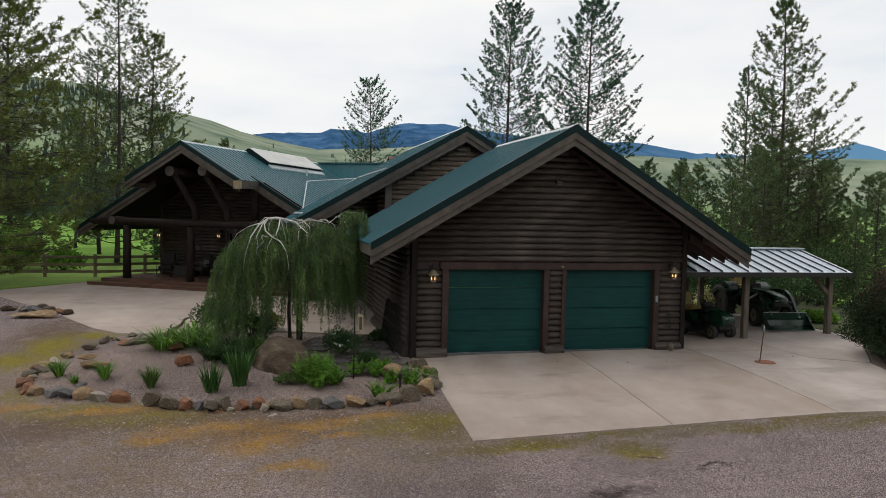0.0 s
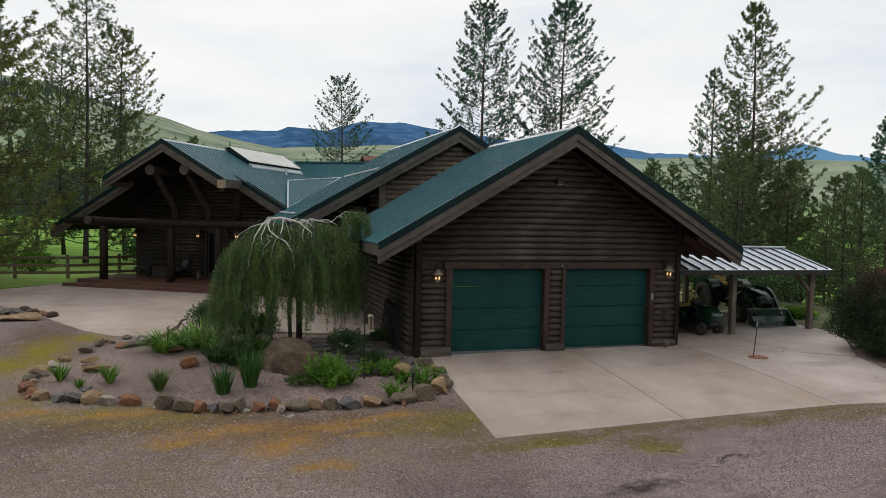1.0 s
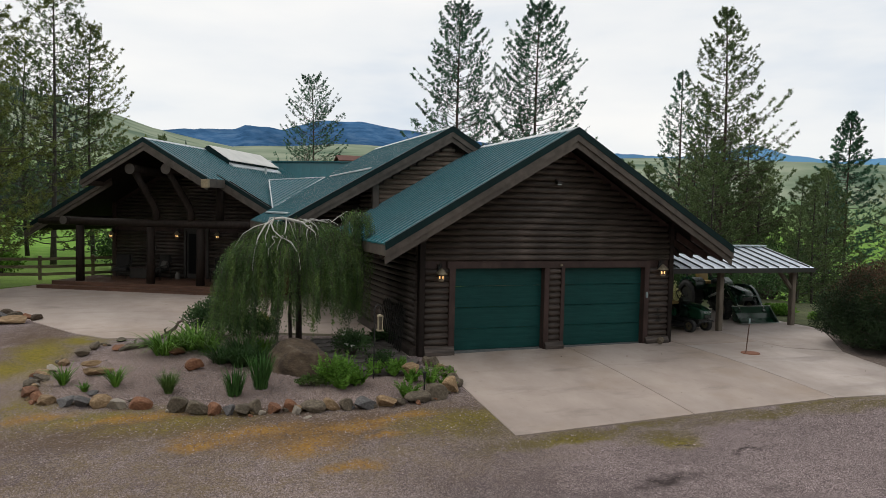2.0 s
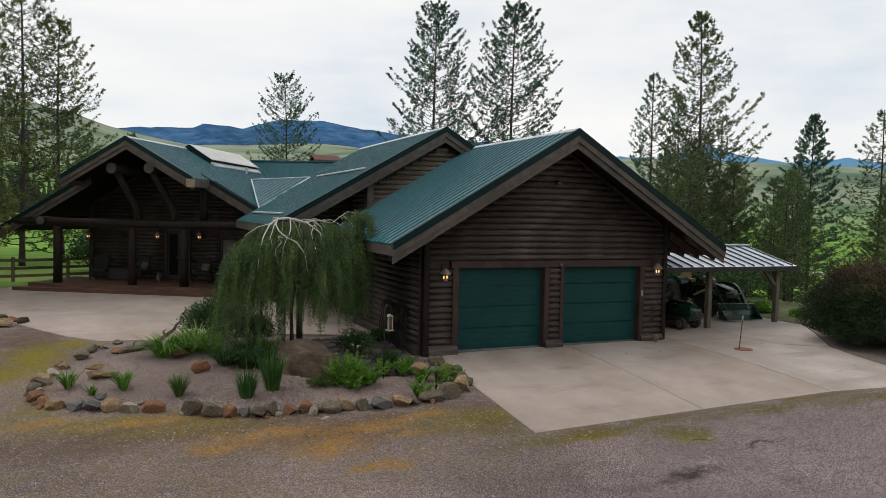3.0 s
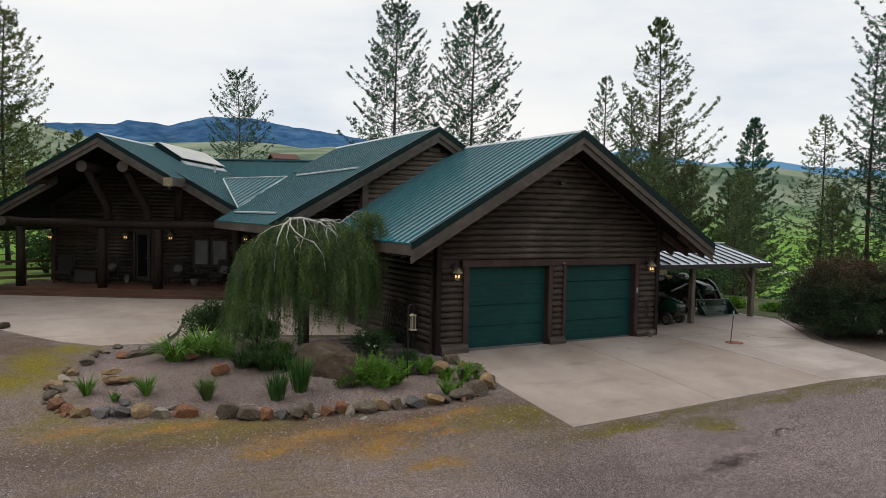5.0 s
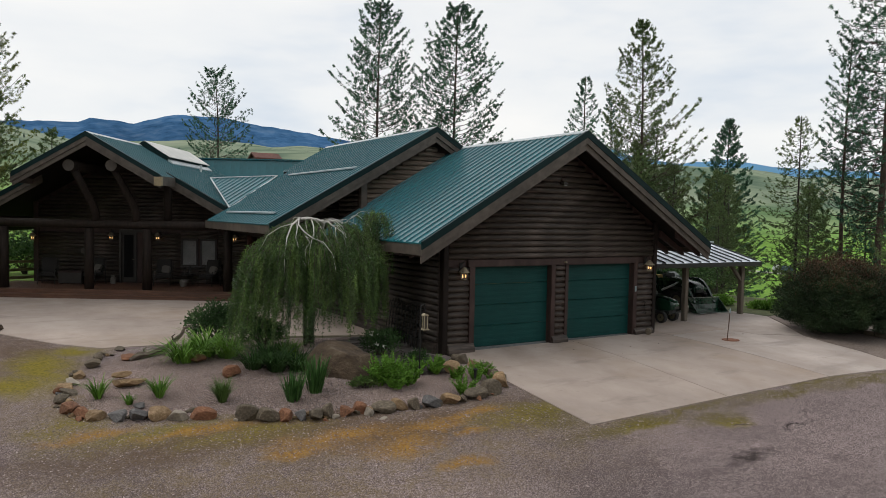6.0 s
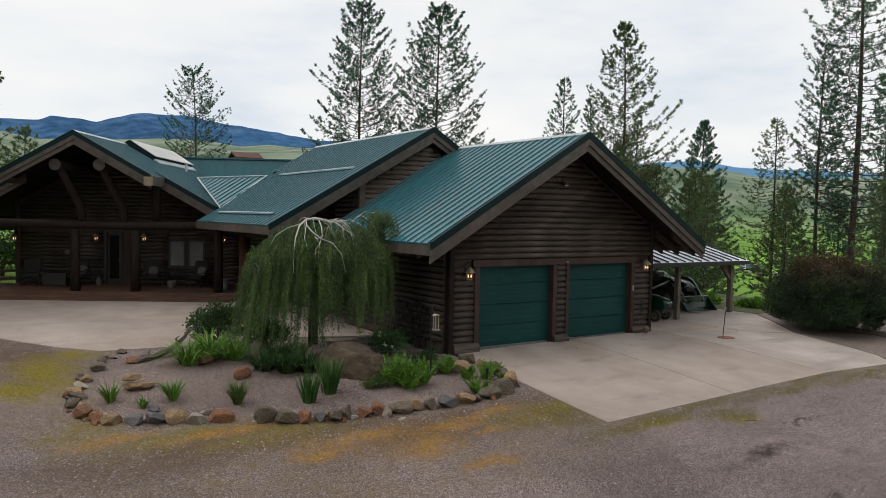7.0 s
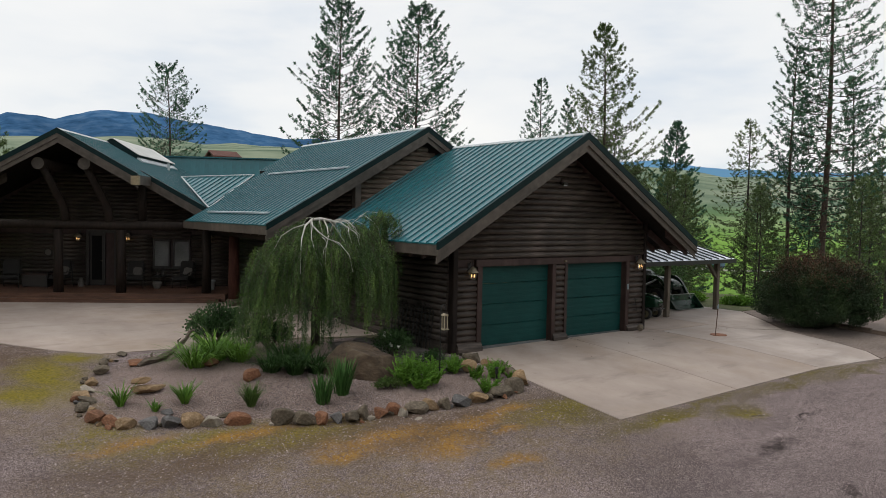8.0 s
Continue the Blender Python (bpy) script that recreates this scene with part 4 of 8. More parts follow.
def build_shed():
    shed = thing("pole_shed", "open timber pole shed with a silver standing-seam roof", "shed")
    zf, s = 2.0, 0.265
    run = 2.05
    top = zf + s * run
    m = frame_at((SHX1 + 0.35, SHY0 + run, top), -X, -Y)
    L = SHX1 + 0.35 - SHX0
    roof_slope(shed, m, L, run, s, None, 0.41, 1, M_SHEDROOF, 0.07, M_IRONBAND, "roof", "silver standing-seam metal roof", 0.008, 0.012)
    roof_slope(shed, frame_at((SHX0, SHY0 + run, top), X, Y), L, 2.0, s, None, 0.41, 1, M_SHEDROOF, 0.07, M_IRONBAND, "roof", "silver standing-seam metal roof", 0.008, 0.012)
    part("ridge_cap", box(SHX0, SHX1 + 0.35, SHY0 + run - 0.12, SHY0 + run + 0.12, top + 0.02, top + 0.06), M_SHEDROOF, shed)
    # near-black seams put each rib's shadow line into its colour
    for k in range(int(L / 0.41)):
        a = 0.205 + k * 0.41
        y0 = 0.1
        pts = [(y0, -s * y0 + 0.005), (run + 0.02, -s * run + 0.0), (run + 0.02, -s * run + 0.045), (y0, -s * y0 + 0.05)]
        part("seam", prism(pts, "x", a - 0.010, a + 0.010), M_SEAMSHADE, shed, matrix=m)
    part("front_beam", box(SHX0, SHX1 + 0.2, SHY0 + 0.42, SHY0 + 0.60, zf - 0.17, zf - 0.02), M_POST, shed)
    part("eave_board", box(SHX0, SHX1 + 0.35, SHY0 - 0.065, SHY0 - 0.036, zf - 0.14, zf - 0.004), M_IRONBAND, shed)
    for x, y in ((10.06, 1.16), (12.9, 1.14), (10.06, 4.2), (10.85, 4.5), (7.6, 4.2)):
        g = ground_z(x, y)
        part("post", box(x - 0.08, x + 0.08, y - 0.08, y + 0.08, g, 1.84 if y < 2 else 2.1, bevel=0.012), M_POST, shed)
    part("knee_brace", box(-0.05, 0.05, -0.05, 0.05, 0, 0.75), M_POST, shed, matrix=pose(12.84, 1.14, 1.32, 0, -45, 0))
    for k in range(8):
        x = SHX0 + 0.3 + k * 0.75
        part("rafter", prism([(SHY0 + 0.1, zf - 0.09), (SHY0 + run, top - 0.11), (SHY0 + run, top - 0.25), (SHY0 + 0.1, zf - 0.2)], "x", x, x + 0.05), M_POST, shed)


build_shed()


# ---------------------------------------------------------------- conifers
TREE_TOP = {}


def pine(seed, h, spread, clear, count, droop=0.1, tuft=0.3, per=9, blades=16, skew=1.0, lean=0.0, needle=None, bark=None, tr=None, label="", shape=0.75, upturn=0.35):
    """A conifer: tapered trunk with limbs, crown of many needle tufts. clear: bare share of the trunk."""
    rng = np.random.default_rng(seed)
    ob = thing("pine_tree", label or "tall ponderosa pine with open dark green crown", "tree", "pines round the house")
    bm = bmesh.new()
    r0 = tr or min(0.27, h * 0.0092)
    n = 12
    bend = rng.normal(0, 0.012 * h, 2)
    def axis(f):
        return Vector((lean * h * f + bend[0] * math.sin(f * 2.6), bend[1] * math.sin(f * 3.1), h * f))
    add_tube(bm, [axis(i / n) for i in range(n + 1)], [r0 * (1.15 if i == 0 else 1) * (1 - 0.94 * (i / n) ** 0.9) + 0.012 for i in range(n + 1)], 9, ecc=0.03)
    pts, dirs, sizes = [], [], []
    ang = rng.uniform(0, 6.28)
    for i in range(count):
        f = clear + (1 - clear) * ((i + rng.uniform(0, 1)) / count) ** 0.9
        f = min(f, 0.985)
        g = (f - clear) / (1 - clear)
        ang += 2.4 + rng.normal(0, 0.5)
        prof = (1 - g) ** shape * min(1.0, 0.45 + g * 3.2)
        ln = spread * max(0.035, prof) * rng.uniform(0.72, 1.08) * (1.15 if rng.uniform() < 0.08 else 1.0) * skew + 0.12 + 0.1 * (1 - g)
        a0 = axis(f)
        d = Vector((math.cos(ang), math.sin(ang), 0))
        rise = (0.50 * g + 0.08 - droop) + rng.normal(0, 0.09)
        m = 5
        path = []
        for k in range(m + 1):
            s = k / m
            path.append(a0 + d * (ln * s) + Vector((0, 0, ln * (rise * s + upturn * s * s - droop * 0.6 * math.sin(s * 3.14)))) +
                        Vector((-d.y, d.x, 0)) * (ln * 0.12 * math.sin(s * 3 + ang)))
        br = max(0.014, r0 * 0.17 * (1 - f) + 0.011)
        add_tube(bm, path, [br * (1 - 0.8 * k / m) for k in range(m + 1)], 4, cap=False)
        k_t = max(4, int(per * 0.95 * (0.40 + ln / spread)))
        for q_ in range(k_t):
            s = rng.uniform(0.14, 1.0) ** 0.72 if q_ else 1.0
            k = min(m - 1, int(s * m))
            p = path[k].lerp(path[k + 1], s * m - k)
            sd = 1 if rng.uniform() < 0.5 else -1
            off = (1.08 - s) * ln * 0.36 * rng.uniform(0.1, 1.0) + 0.04
            q = p + Vector((-d.y, d.x, 0)) * (sd * off) + d * (off * 0.75) + Vector((0, 0, off * (0.45 - droop) + rng.normal(0, 0.05)))
            if off > 0.3:
                add_tube(bm, [p, q], [br * 0.45, 0.006], 3, cap=False)
            pts.append(q)
            dirs.append((q - p).normalized() * 0.5 + d * 0.4 + Vector((0, 0, 0.65)))
            sizes.append(tuft * 1.02 * rng.uniform(0.65, 1.25))
    # leader
    for k in range(8):
        pts.append(axis(1 - 0.012 * k))
        dirs.append(Vector((rng.normal(0, 0.4), rng.normal(0, 0.4), 1)))
        sizes.append(tuft * 0.9)
    part("trunk", bm, bark or M_BARK, ob, smooth=True)
    P = np.array([tuple(p) for p in pts])
    D = np.array([tuple(d) for d in dirs])
    D /= np.linalg.norm(D, axis=1)[:, None] + 1e-9
    S = np.array(sizes)
    N = len(P)
    # needles leave a short shoot on all sides, so that each tuft is a soft rounded brush
    dirn = rng.normal(0, 1, (N, blades, 3))
    dirn /= np.linalg.norm(dirn, axis=2)[:, :, None]
    start = P[:, None, :] + dirn * (S[:, None, None] * 0.06) + D[:, None, :] * (S[:, None, None] * rng.uniform(-0.30, 0.10, (N, blades, 1)))
    dirn = dirn + D[:, None, :] * 0.3
    dirn /= np.linalg.norm(dirn, axis=2)[:, :, None]
    ln = S[:, None] * rng.uniform(0.40, 0.56, (N, blades))
    tip = start + dirn * ln[:, :, None]
    side = np.cross(dirn, rng.normal(0, 1, (N, blades, 3)))
    side /= np.linalg.norm(side, axis=2)[:, :, None] + 1e-9
    wd = S[:, None, None] * 0.071
    V = np.stack([start + side * wd, tip, start - side * wd], axis=2).reshape(-1, 3)
    nb = N * blades
    me = bpy.data.meshes.new("crown")
    me.vertices.add(len(V))
    me.vertices.foreach_set("co", V.astype(np.float32).ravel())
    me.loops.add(nb * 3)
    me.loops.foreach_set("vertex_index", np.arange(nb * 3, dtype=np.int32))
    me.polygons.add(nb)
    me.polygons.foreach_set("loop_start", np.arange(0, nb * 3, 3, dtype=np.int32))
    me.update(calc_edges=True)
    piece("crown", me, needle or M_NEEDLE, ob)
    TREE_TOP[ob.name] = axis(1.0)
    return ob


def plant_top(ob, x, y, z, turn=0.0, fresh=True):
    """Stands a tree so that its tip reaches a place."""
    tip = TREE_TOP[ob.name]
    k = 1.0
    for _ in range(4):
        off = Matrix.Rotation(radians(turn), 3, "Z") @ (tip * k)
        g = ground_z(x - off.x, y - off.y) - 0.15
        k = (z - g) / tip.z
    m = pose(x - off.x, y - off.y, g, 0, 0, turn) @ Matrix.Scale(k, 4)
    if fresh:
        ob.matrix_basis = m
        return ob
    return copy_thing(ob, m)


def plant(ob, x, y, turn=0.0, scale=1.0, sink=0.15, fresh=True):
    m = pose(x, y, ground_z(x, y) - sink, 0, 0, turn) @ Matrix.Scale(scale, 4)
    if fresh:
        ob.matrix_basis = m
        return ob
    c = copy_thing(ob, m)
    return c


# the two open pines behind the garage and the smaller one behind the ridge
plant_top(pine(11, 18.7, 4.9, 0.08, 185, 0.06, 0.25, 27, 23, shape=0.60), 12.3, 28.7, 17.2)
plant_top(pine(12, 18.5, 4.9, 0.06, 195, 0.06, 0.25, 28, 23, shape=0.56), 17.05, 26.65, 17.25)
plant_top(pine(13, 14.7, 3.9, 0.12, 120, 0.02, 0.23, 24, 17, shape=0.5), 5.0, 42.6, 14.1)
big = plant_top(pine(14, 16.6, 5.6, 0.03, 150, 0.10, 0.26, 26, 18, shape=0.85, needle=M_NEEDLE2), 21.75, 14.6, 14.5)
thin = plant_top(pine(15, 18.6, 3.3, 0.05, 125, 0.08, 0.28, 17, 17, shape=0.7), 30.0, 28.3, 14.4)
plant_top(thin, 28.8, 24.2, 13.0, 130, fresh=False)
plant_top(thin, 28.0, 33.0, 8.75, 220, fresh=False)
plant_top(pine(16, 19.0, 5.4, 0.02, 210, 0.18, 0.32, 28, 17, shape=0.85, upturn=0.2), 43.8, 25.4, 12.0)
sparse = plant(pine(17, 12.6, 3.6, 0.16, 125, 0.30, 0.22, 15, 17, shape=0.75, upturn=0.12, needle=M_NEEDLE2, bark=M_BARKDARK,
                    label="thin half-bare conifer with drooping branches"), 33.8, 12.6)
plant(pine(18, 27.0, 4.2, 0.20, 150, 0.12, 0.29, 26, 17, shape=0.42, upturn=0.25), 36.7, 9.2)
plant(thin, 35.6, 10.6, 200, 1.0, fresh=False)
plant(thin, 44.8, 11.4, 80, 1.08, fresh=False)
plant(sparse, 26.5, 17.5, 100, 0.9, fresh=False)
plant(big, 52.0, 12.0, 40, 1.0, fresh=False)
plant(sparse, 40.0, 6.5, 200, 1.1, fresh=False)
plant(sparse, 27.5, 13.0, 300, 0.6, fresh=False)
# lower growth on the slope behind the shed
scrub = plant(pine(19, 8.0, 2.6, 0.02, 80, 0.15, 0.26, 15, 15, shape=0.8, upturn=0.25, needle=M_NEEDLE2, bark=M_BARKDARK, label="young dark pine on the slope behind the shed"), 20.0, 24.0)
for i, (x, y, s) in enumerate(((25.5, 21.0, 1.2), (28.0, 18.0, 1.1), (24.0, 27.0, 1.1), (19.0, 19.0, 0.9), (30.5, 22.0, 1.1), (33.0, 18.0, 1.2), (17.5, 15.0, 0.8),
                               (20.1, 7.7, 0.55), (23.5, 10.0, 0.8), (23.1, 13.1, 0.9), (21.8, 0.2, 0.7), (22.3, -2.0, 0.8), (38.5, 10.9, 1.1), (41.0, 8.0, 1.2), (20.8, 13.8, 1.0), (18.6, 11.4, 0.85), (24.2, 16.6, 1.2), (25.4, 12.6, 0.85), (16.0, 10.2, 0.65), (30.2, 9.6, 0.9), (34.0, 12.0, 1.0))):
    plant(scrub, x, y, i * 47, s, fresh=False)
# left of the house
left = plant(pine(21, 16.9, 4.6, 0.06, 125, 0.08, 0.25, 24, 17, shape=0.6, bark=M_BARKDARK, needle=M_NEEDLE2), -11.9, 30.4)
plant_top(pine(22, 15.0, 4.0, 0.04, 130, 0.10, 0.25, 24, 17, shape=0.6, bark=M_BARKDARK, needle=M_NEEDLE3), -10.2, 33.5, 14.5)
near = plant(pine(23, 17.5, 6.0, 0.06, 175, 0.30, 0.30, 34, 17, shape=0.5, bark=M_BARKDARK, needle=M_NEEDLE3, upturn=0.25,
                  label="large dense conifer with drooping branches beside the court"), -15.0, 15.6)
plant(near, -19.2, 19.5, 100, 0.95, fresh=False)
plant(left, -17.5, 30.0, 60, 1.0, fresh=False)
plant(left, -14.6, 39.0, 140, 0.85, fresh=False)
plant(left, -22.0, 38.0, 240, 0.95, fresh=False)
for i, (x, y, s) in enumerate(((-16.0, 27.0, 0.8), (-19.5, 34.0, 1.2), (-6.2, 41.0, 1.1), (-10.0, 62.0, 1.3), (-18.0, 47.0, 1.4), (-24.0, 30.0, 1.3))):
    plant(scrub, x, y, i * 61, s, fresh=False)


def far_woods():
    """Small dark conifers on the far slopes, too many to count."""
    rng = np.random.default_rng(5)
    V, F = [], []
    made = 0
    while made < 2800:
        az, r = rng.uniform(-75, 75), rng.uniform(160, 1000)
        dense = 1.0 if az < -7 else 0.05
        if az > -6 and r < 460:
            continue
        if rng.uniform() > dense or (az > -6 and r > 420 and rng.uniform() > 0.25):
            continue
        x, y = 2 + r * math.sin(radians(az)), 6 + r * math.cos(radians(az))
        if noise.noise(Vector((x * 0.01, y * 0.01, 1))) < (-0.35 if az < -9 else -0.05 if az < -6 else 0.05):
            continue
        z = ground_z(x, y) - 0.3
        h = rng.uniform(6, 14)
        w = h * rng.uniform(0.14, 0.22)
        k = 6
        for lo, hi, ww in ((0.08, 0.6, 1.0), (0.35, 1.0, 0.7)):
            b = len(V)
            for i in range(k):
                a = i * math.tau / k + rng.uniform(0, 0.5)
                q = w * ww * rng.uniform(0.6, 1.2)
                V.append((x + q * math.cos(a), y + q * math.sin(a), z + h * (lo + rng.uniform(-0.04, 0.04))))
            V.append((x, y, z + h * hi))
            F += [(b + i, b + (i + 1) % k, b + k) for i in range(k)]
        made += 1
    tagged(piece("far_woods", mesh_np("far_woods", V, F), M_FARWOOD), "scattered dark conifers on the far hillsides", "trees", kind="stuff")


def woods_behind():
    """Unseen conifers added behind the viewer to block low sky and darken reflections."""
    rng = np.random.default_rng(9)
    V, F = [], []
    for i in range(340):
        az, r = radians(rng.uniform(118, 282)), rng.uniform(40, 62)
        x, y = -5 + r * math.sin(az), -14 + r * math.cos(az)
        z, h = ground_z(x, y) - 0.2, rng.uniform(9, 16)
        w = h * rng.uniform(0.16, 0.24)
        k = 7
        for lo, hi, ww in ((0.06, 0.45, 1.0), (0.25, 0.72, 0.8), (0.5, 1.0, 0.55)):
            b = len(V)
            for j in range(k):
                a = j * math.tau / k + rng.uniform(0, 0.5)
                q = w * ww * rng.uniform(0.6, 1.2)
                V.append((x + q * math.cos(a), y + q * math.sin(a), z + h * (lo + rng.uniform(-0.03, 0.03))))
            V.append((x, y, z + h * hi))
            F += [(b + j, b + (j + 1) % k, b + k) for j in range(k)]
    tagged(piece("pine_wood", mesh_np("pine_wood", V, F), M_FARWOOD), "added unseen conifers behind the viewer that block low sky", "trees", kind="stuff")


M_FARWOOD = material("far_conifers", [(0.022, 0.045, 0.035), (0.040, 0.068, 0.048)], 0.1, 0.9, 0, big=0.2, island=0.3)
far_woods()
woods_behind()
# ---------------------------------------------------------------- planting bed
BED = [(-8.2, -0.35), (-7.9, -1.1), (-7.1, -1.55), (-6.2, -2.0), (-5.2, -2.5), (-4.2, -2.85), (-3.2, -3.0), (-2.2, -3.15), (-1.2, -3.15), (-0.35, -2.95),
       (0.05, -2.4), (0.1, -1.2), (-0.05, 0.3), (-0.15, 2.4), (-1.3, 3.1), (-3.0, 3.8), (-5.2, 3.65), (-6.65, 3.58), (-7.2, 2.85), (-7.62, 1.85), (-7.98, 0.85)]
BC = (-3.4, 0.2)


def bed_reach(dx, dy):
    """How far the bed reaches from its centre in a direction."""
    best = 0.0
    n = len(BED)
    for i in range(n):
        ax, ay = BED[i][0] - BC[0], BED[i][1] - BC[1]
        ex, ey = BED[(i + 1) % n][0] - BC[0] - ax, BED[(i + 1) % n][1] - BC[1] - ay
        den = dx * ey - dy * ex
        if abs(den) > 1e-9:
            t, s = (ax * ey - ay * ex) / den, (ax * dy - ay * dx) / den
            if t > 0 and -1e-6 <= s <= 1 + 1e-6:
                best = max(best, t)
    return best


def bed_z(x, y):
    dx, dy = x - BC[0], y - BC[1]
    r = math.hypot(dx, dy)
    if r < 1e-6:
        return ground_z(x, y) + 0.13
    q = 1 / max(1e-6, bed_reach(dx, dy))
    return ground_z(x, y) + (0.01 + 0.12 * (1 - q * q) if q < 1 else 0.0)


def build_bed():
    verts, faces = [(BC[0], BC[1], bed_z(*BC))], []
    n, rings = 110, 22
    for j in range(1, rings + 1):
        for k in range(n):
            a = k * math.tau / n
            dx, dy = math.cos(a), math.sin(a)
            q = j / rings
            r = bed_reach(dx, dy) * q
            x, y = BC[0] + dx * r, BC[1] + dy * r
            z = ground_z(x, y) + 0.01 + 0.12 * (1 - q * q) + 0.02 * noise.noise(Vector((x * 1.3, y * 1.3, 0)))
            if j == rings:
                z = ground_z(x, y) - 0.06
            verts.append((x, y, z))
    for k in range(n):
        faces.append((0, 1 + k, 1 + (k + 1) % n))
    for j in range(rings - 1):
        for k in range(n):
            a, b = 1 + j * n + k, 1 + j * n + (k + 1) % n
            faces.append((a, a + n, b + n, b))
    tagged(piece("planting_bed", mesh_np("planting_bed", verts, faces), M_BED, smooth=True), "raised planting bed covered in pinkish grey gravel", "planting bed", kind="structure")


build_bed()


def gravel_stones(name, count, seed, area, zf, mat, label, s0=0.010, s1=0.024):
    rng = np.random.default_rng(seed)
    base = np.array([(1, 0, -0.2), (-0.9, 0.2, -0.2), (0, 1, -0.1), (0.1, -1, -0.2), (0, 0, 0.75)])
    tri = np.array([(0, 2, 4), (2, 1, 4), (1, 3, 4), (3, 0, 4)])
    V, F = [], []
    made = 0
    while made < count:
        x, y = area(rng)
        if x is None:
            continue
        s = rng.uniform(s0, s1)
        a = rng.uniform(0, 6.28)
        ca, sa_ = math.cos(a), math.sin(a)
        b = base * rng.uniform(0.7, 1.3, (5, 3)) * s
        b = b @ np.array([[ca, sa_, 0], [-sa_, ca, 0], [0, 0, 1]])
        V.append(b + np.array([x, y, zf(x, y) + s * 0.35]))
        F.append(tri + made * 5)
        made += 1
    V, F = np.concatenate(V), np.concatenate(F)
    me = bpy.data.meshes.new(name)
    me.vertices.add(len(V))
    me.vertices.foreach_set("co", V.astype(np.float32).ravel())
    me.loops.add(F.size)
    me.loops.foreach_set("vertex_index", F.astype(np.int32).ravel())
    me.polygons.add(len(F))
    me.polygons.foreach_set("loop_start", np.arange(0, F.size, 3, dtype=np.int32))
    me.update(calc_edges=True)
    tagged(piece(name, me, mat), label, "gravel", kind="stuff")


M_STONES = material("loose_stones", [(0.075, 0.058, 0.054), (0.19, 0.150, 0.142), (0.38, 0.315, 0.297)], 14, 0.9, 0.3, 60, island=0.6, big=0.1)


def in_bed(rng):
    a, q = rng.uniform(0, 6.28), math.sqrt(rng.uniform(0, 1))
    dx, dy = math.cos(a), math.sin(a)
    r = bed_reach(dx, dy) * q * 0.985
    return BC[0] + dx * r, BC[1] + dy * r


def in_drive(rng):
    x, y = rng.uniform(-12.5, 10), rng.uniform(-11.0, -1.0)
    if (x > 0 and y > FRONT - 0.15 - 0.02 * x) or bed_reach(x - BC[0], y - BC[1]) > 0.98:
        return None, None
    return x, y


gravel_stones("bed_stones", 17000, 3, in_bed, bed_z, M_STONES, "small pinkish grey gravel stones", 0.009, 0.019)
gravel_stones("drive_stones", 34000, 4, in_drive, lambda x, y: ground_z(x, y) + 0.028, M_STONES, "loose grey gravel stones on the drive", 0.007, 0.017)



def on_slabs(rng):
    x, y = rng.uniform(0.3, 10.5), rng.uniform(-5.1, -0.3)
    return (x, y) if rng.uniform() < 0.35 + 0.6 * (y > -1.5) else (None, None)


gravel_stones("leaf_litter", 16, 6, on_slabs, lambda x, y: ground_z(x, y) + 0.043, material("dry_leaf_litter", [(0.04, 0.026, 0.018), (0.09, 0.06, 0.04)], 20, 0.9, 0, island=0.4),
              "few dry leaf scraps on the driveway", 0.008, 0.022)

# ---------------------------------------------------------------- rocks
ROCK = {
    "grey": material("grey_rock", [(0.056, 0.043, 0.029), (0.112, 0.088, 0.061), (0.19, 0.155, 0.110)], 5, 0.9, 0.6, 18, vary=0.2, bump_dist=0.02),
    "rust": material("rust_rock", [(0.10, 0.042, 0.022), (0.19, 0.082, 0.040), (0.29, 0.15, 0.085)], 5, 0.9, 0.6, 18, vary=0.2, bump_dist=0.02),
    "slate": material("dark_slate_rock", [(0.055, 0.051, 0.050), (0.10, 0.094, 0.092), (0.17, 0.16, 0.155)], 5, 0.85, 0.5, 18, vary=0.12, bump_dist=0.02),
    "tan": material("tan_rock", [(0.135, 0.082, 0.038), (0.245, 0.158, 0.082), (0.37, 0.27, 0.17)], 5, 0.9, 0.5, 18, vary=0.15, bump_dist=0.02),
    "pale": material("pale_rock", [(0.22, 0.19, 0.15), (0.38, 0.33, 0.27)], 5, 0.9, 0.4, 18, vary=0.1),
    "mossy": material("mossy_brown_rock", [(0.024, 0.015, 0.009), (0.052, 0.034, 0.020), (0.084, 0.058, 0.036), (0.135, 0.112, 0.076)], 2.6, 0.9, 0.8, 14, bump_dist=0.03),
}


def rock_mesh(seed, cuts=15, sub=3, soft_=False):
    bm = bmesh.new()
    bmesh.ops.create_icosphere(bm, subdivisions=sub, radius=1.0)
    rng = random.Random(seed)
    planes = []
    for _ in range(cuts):
        d = Vector((rng.gauss(0, 1), rng.gauss(0, 1), rng.gauss(0, 0.8))).normalized()
        planes.append((d, rng.uniform(0.42, 0.86)))
    for v in bm.verts:
        for d, o in planes:
            k = v.co.dot(d)
            if k > o:
                v.co -= d * (k - o)
        v.co *= 1 + 0.035 * noise.noise(v.co * 2.3 + Vector((seed, 0, 0)))
    me = bpy.data.meshes.new("rock")
    bm.to_mesh(me)
    bm.free()
    me.polygons.foreach_set("use_smooth", [soft_ for _ in me.polygons])
    return me


rock_shapes = [rock_mesh(i + 1) for i in range(9)]
rock_round = [rock_mesh(i + 30, 6, 3, True) for i in range(3)]
rock_copies = {}


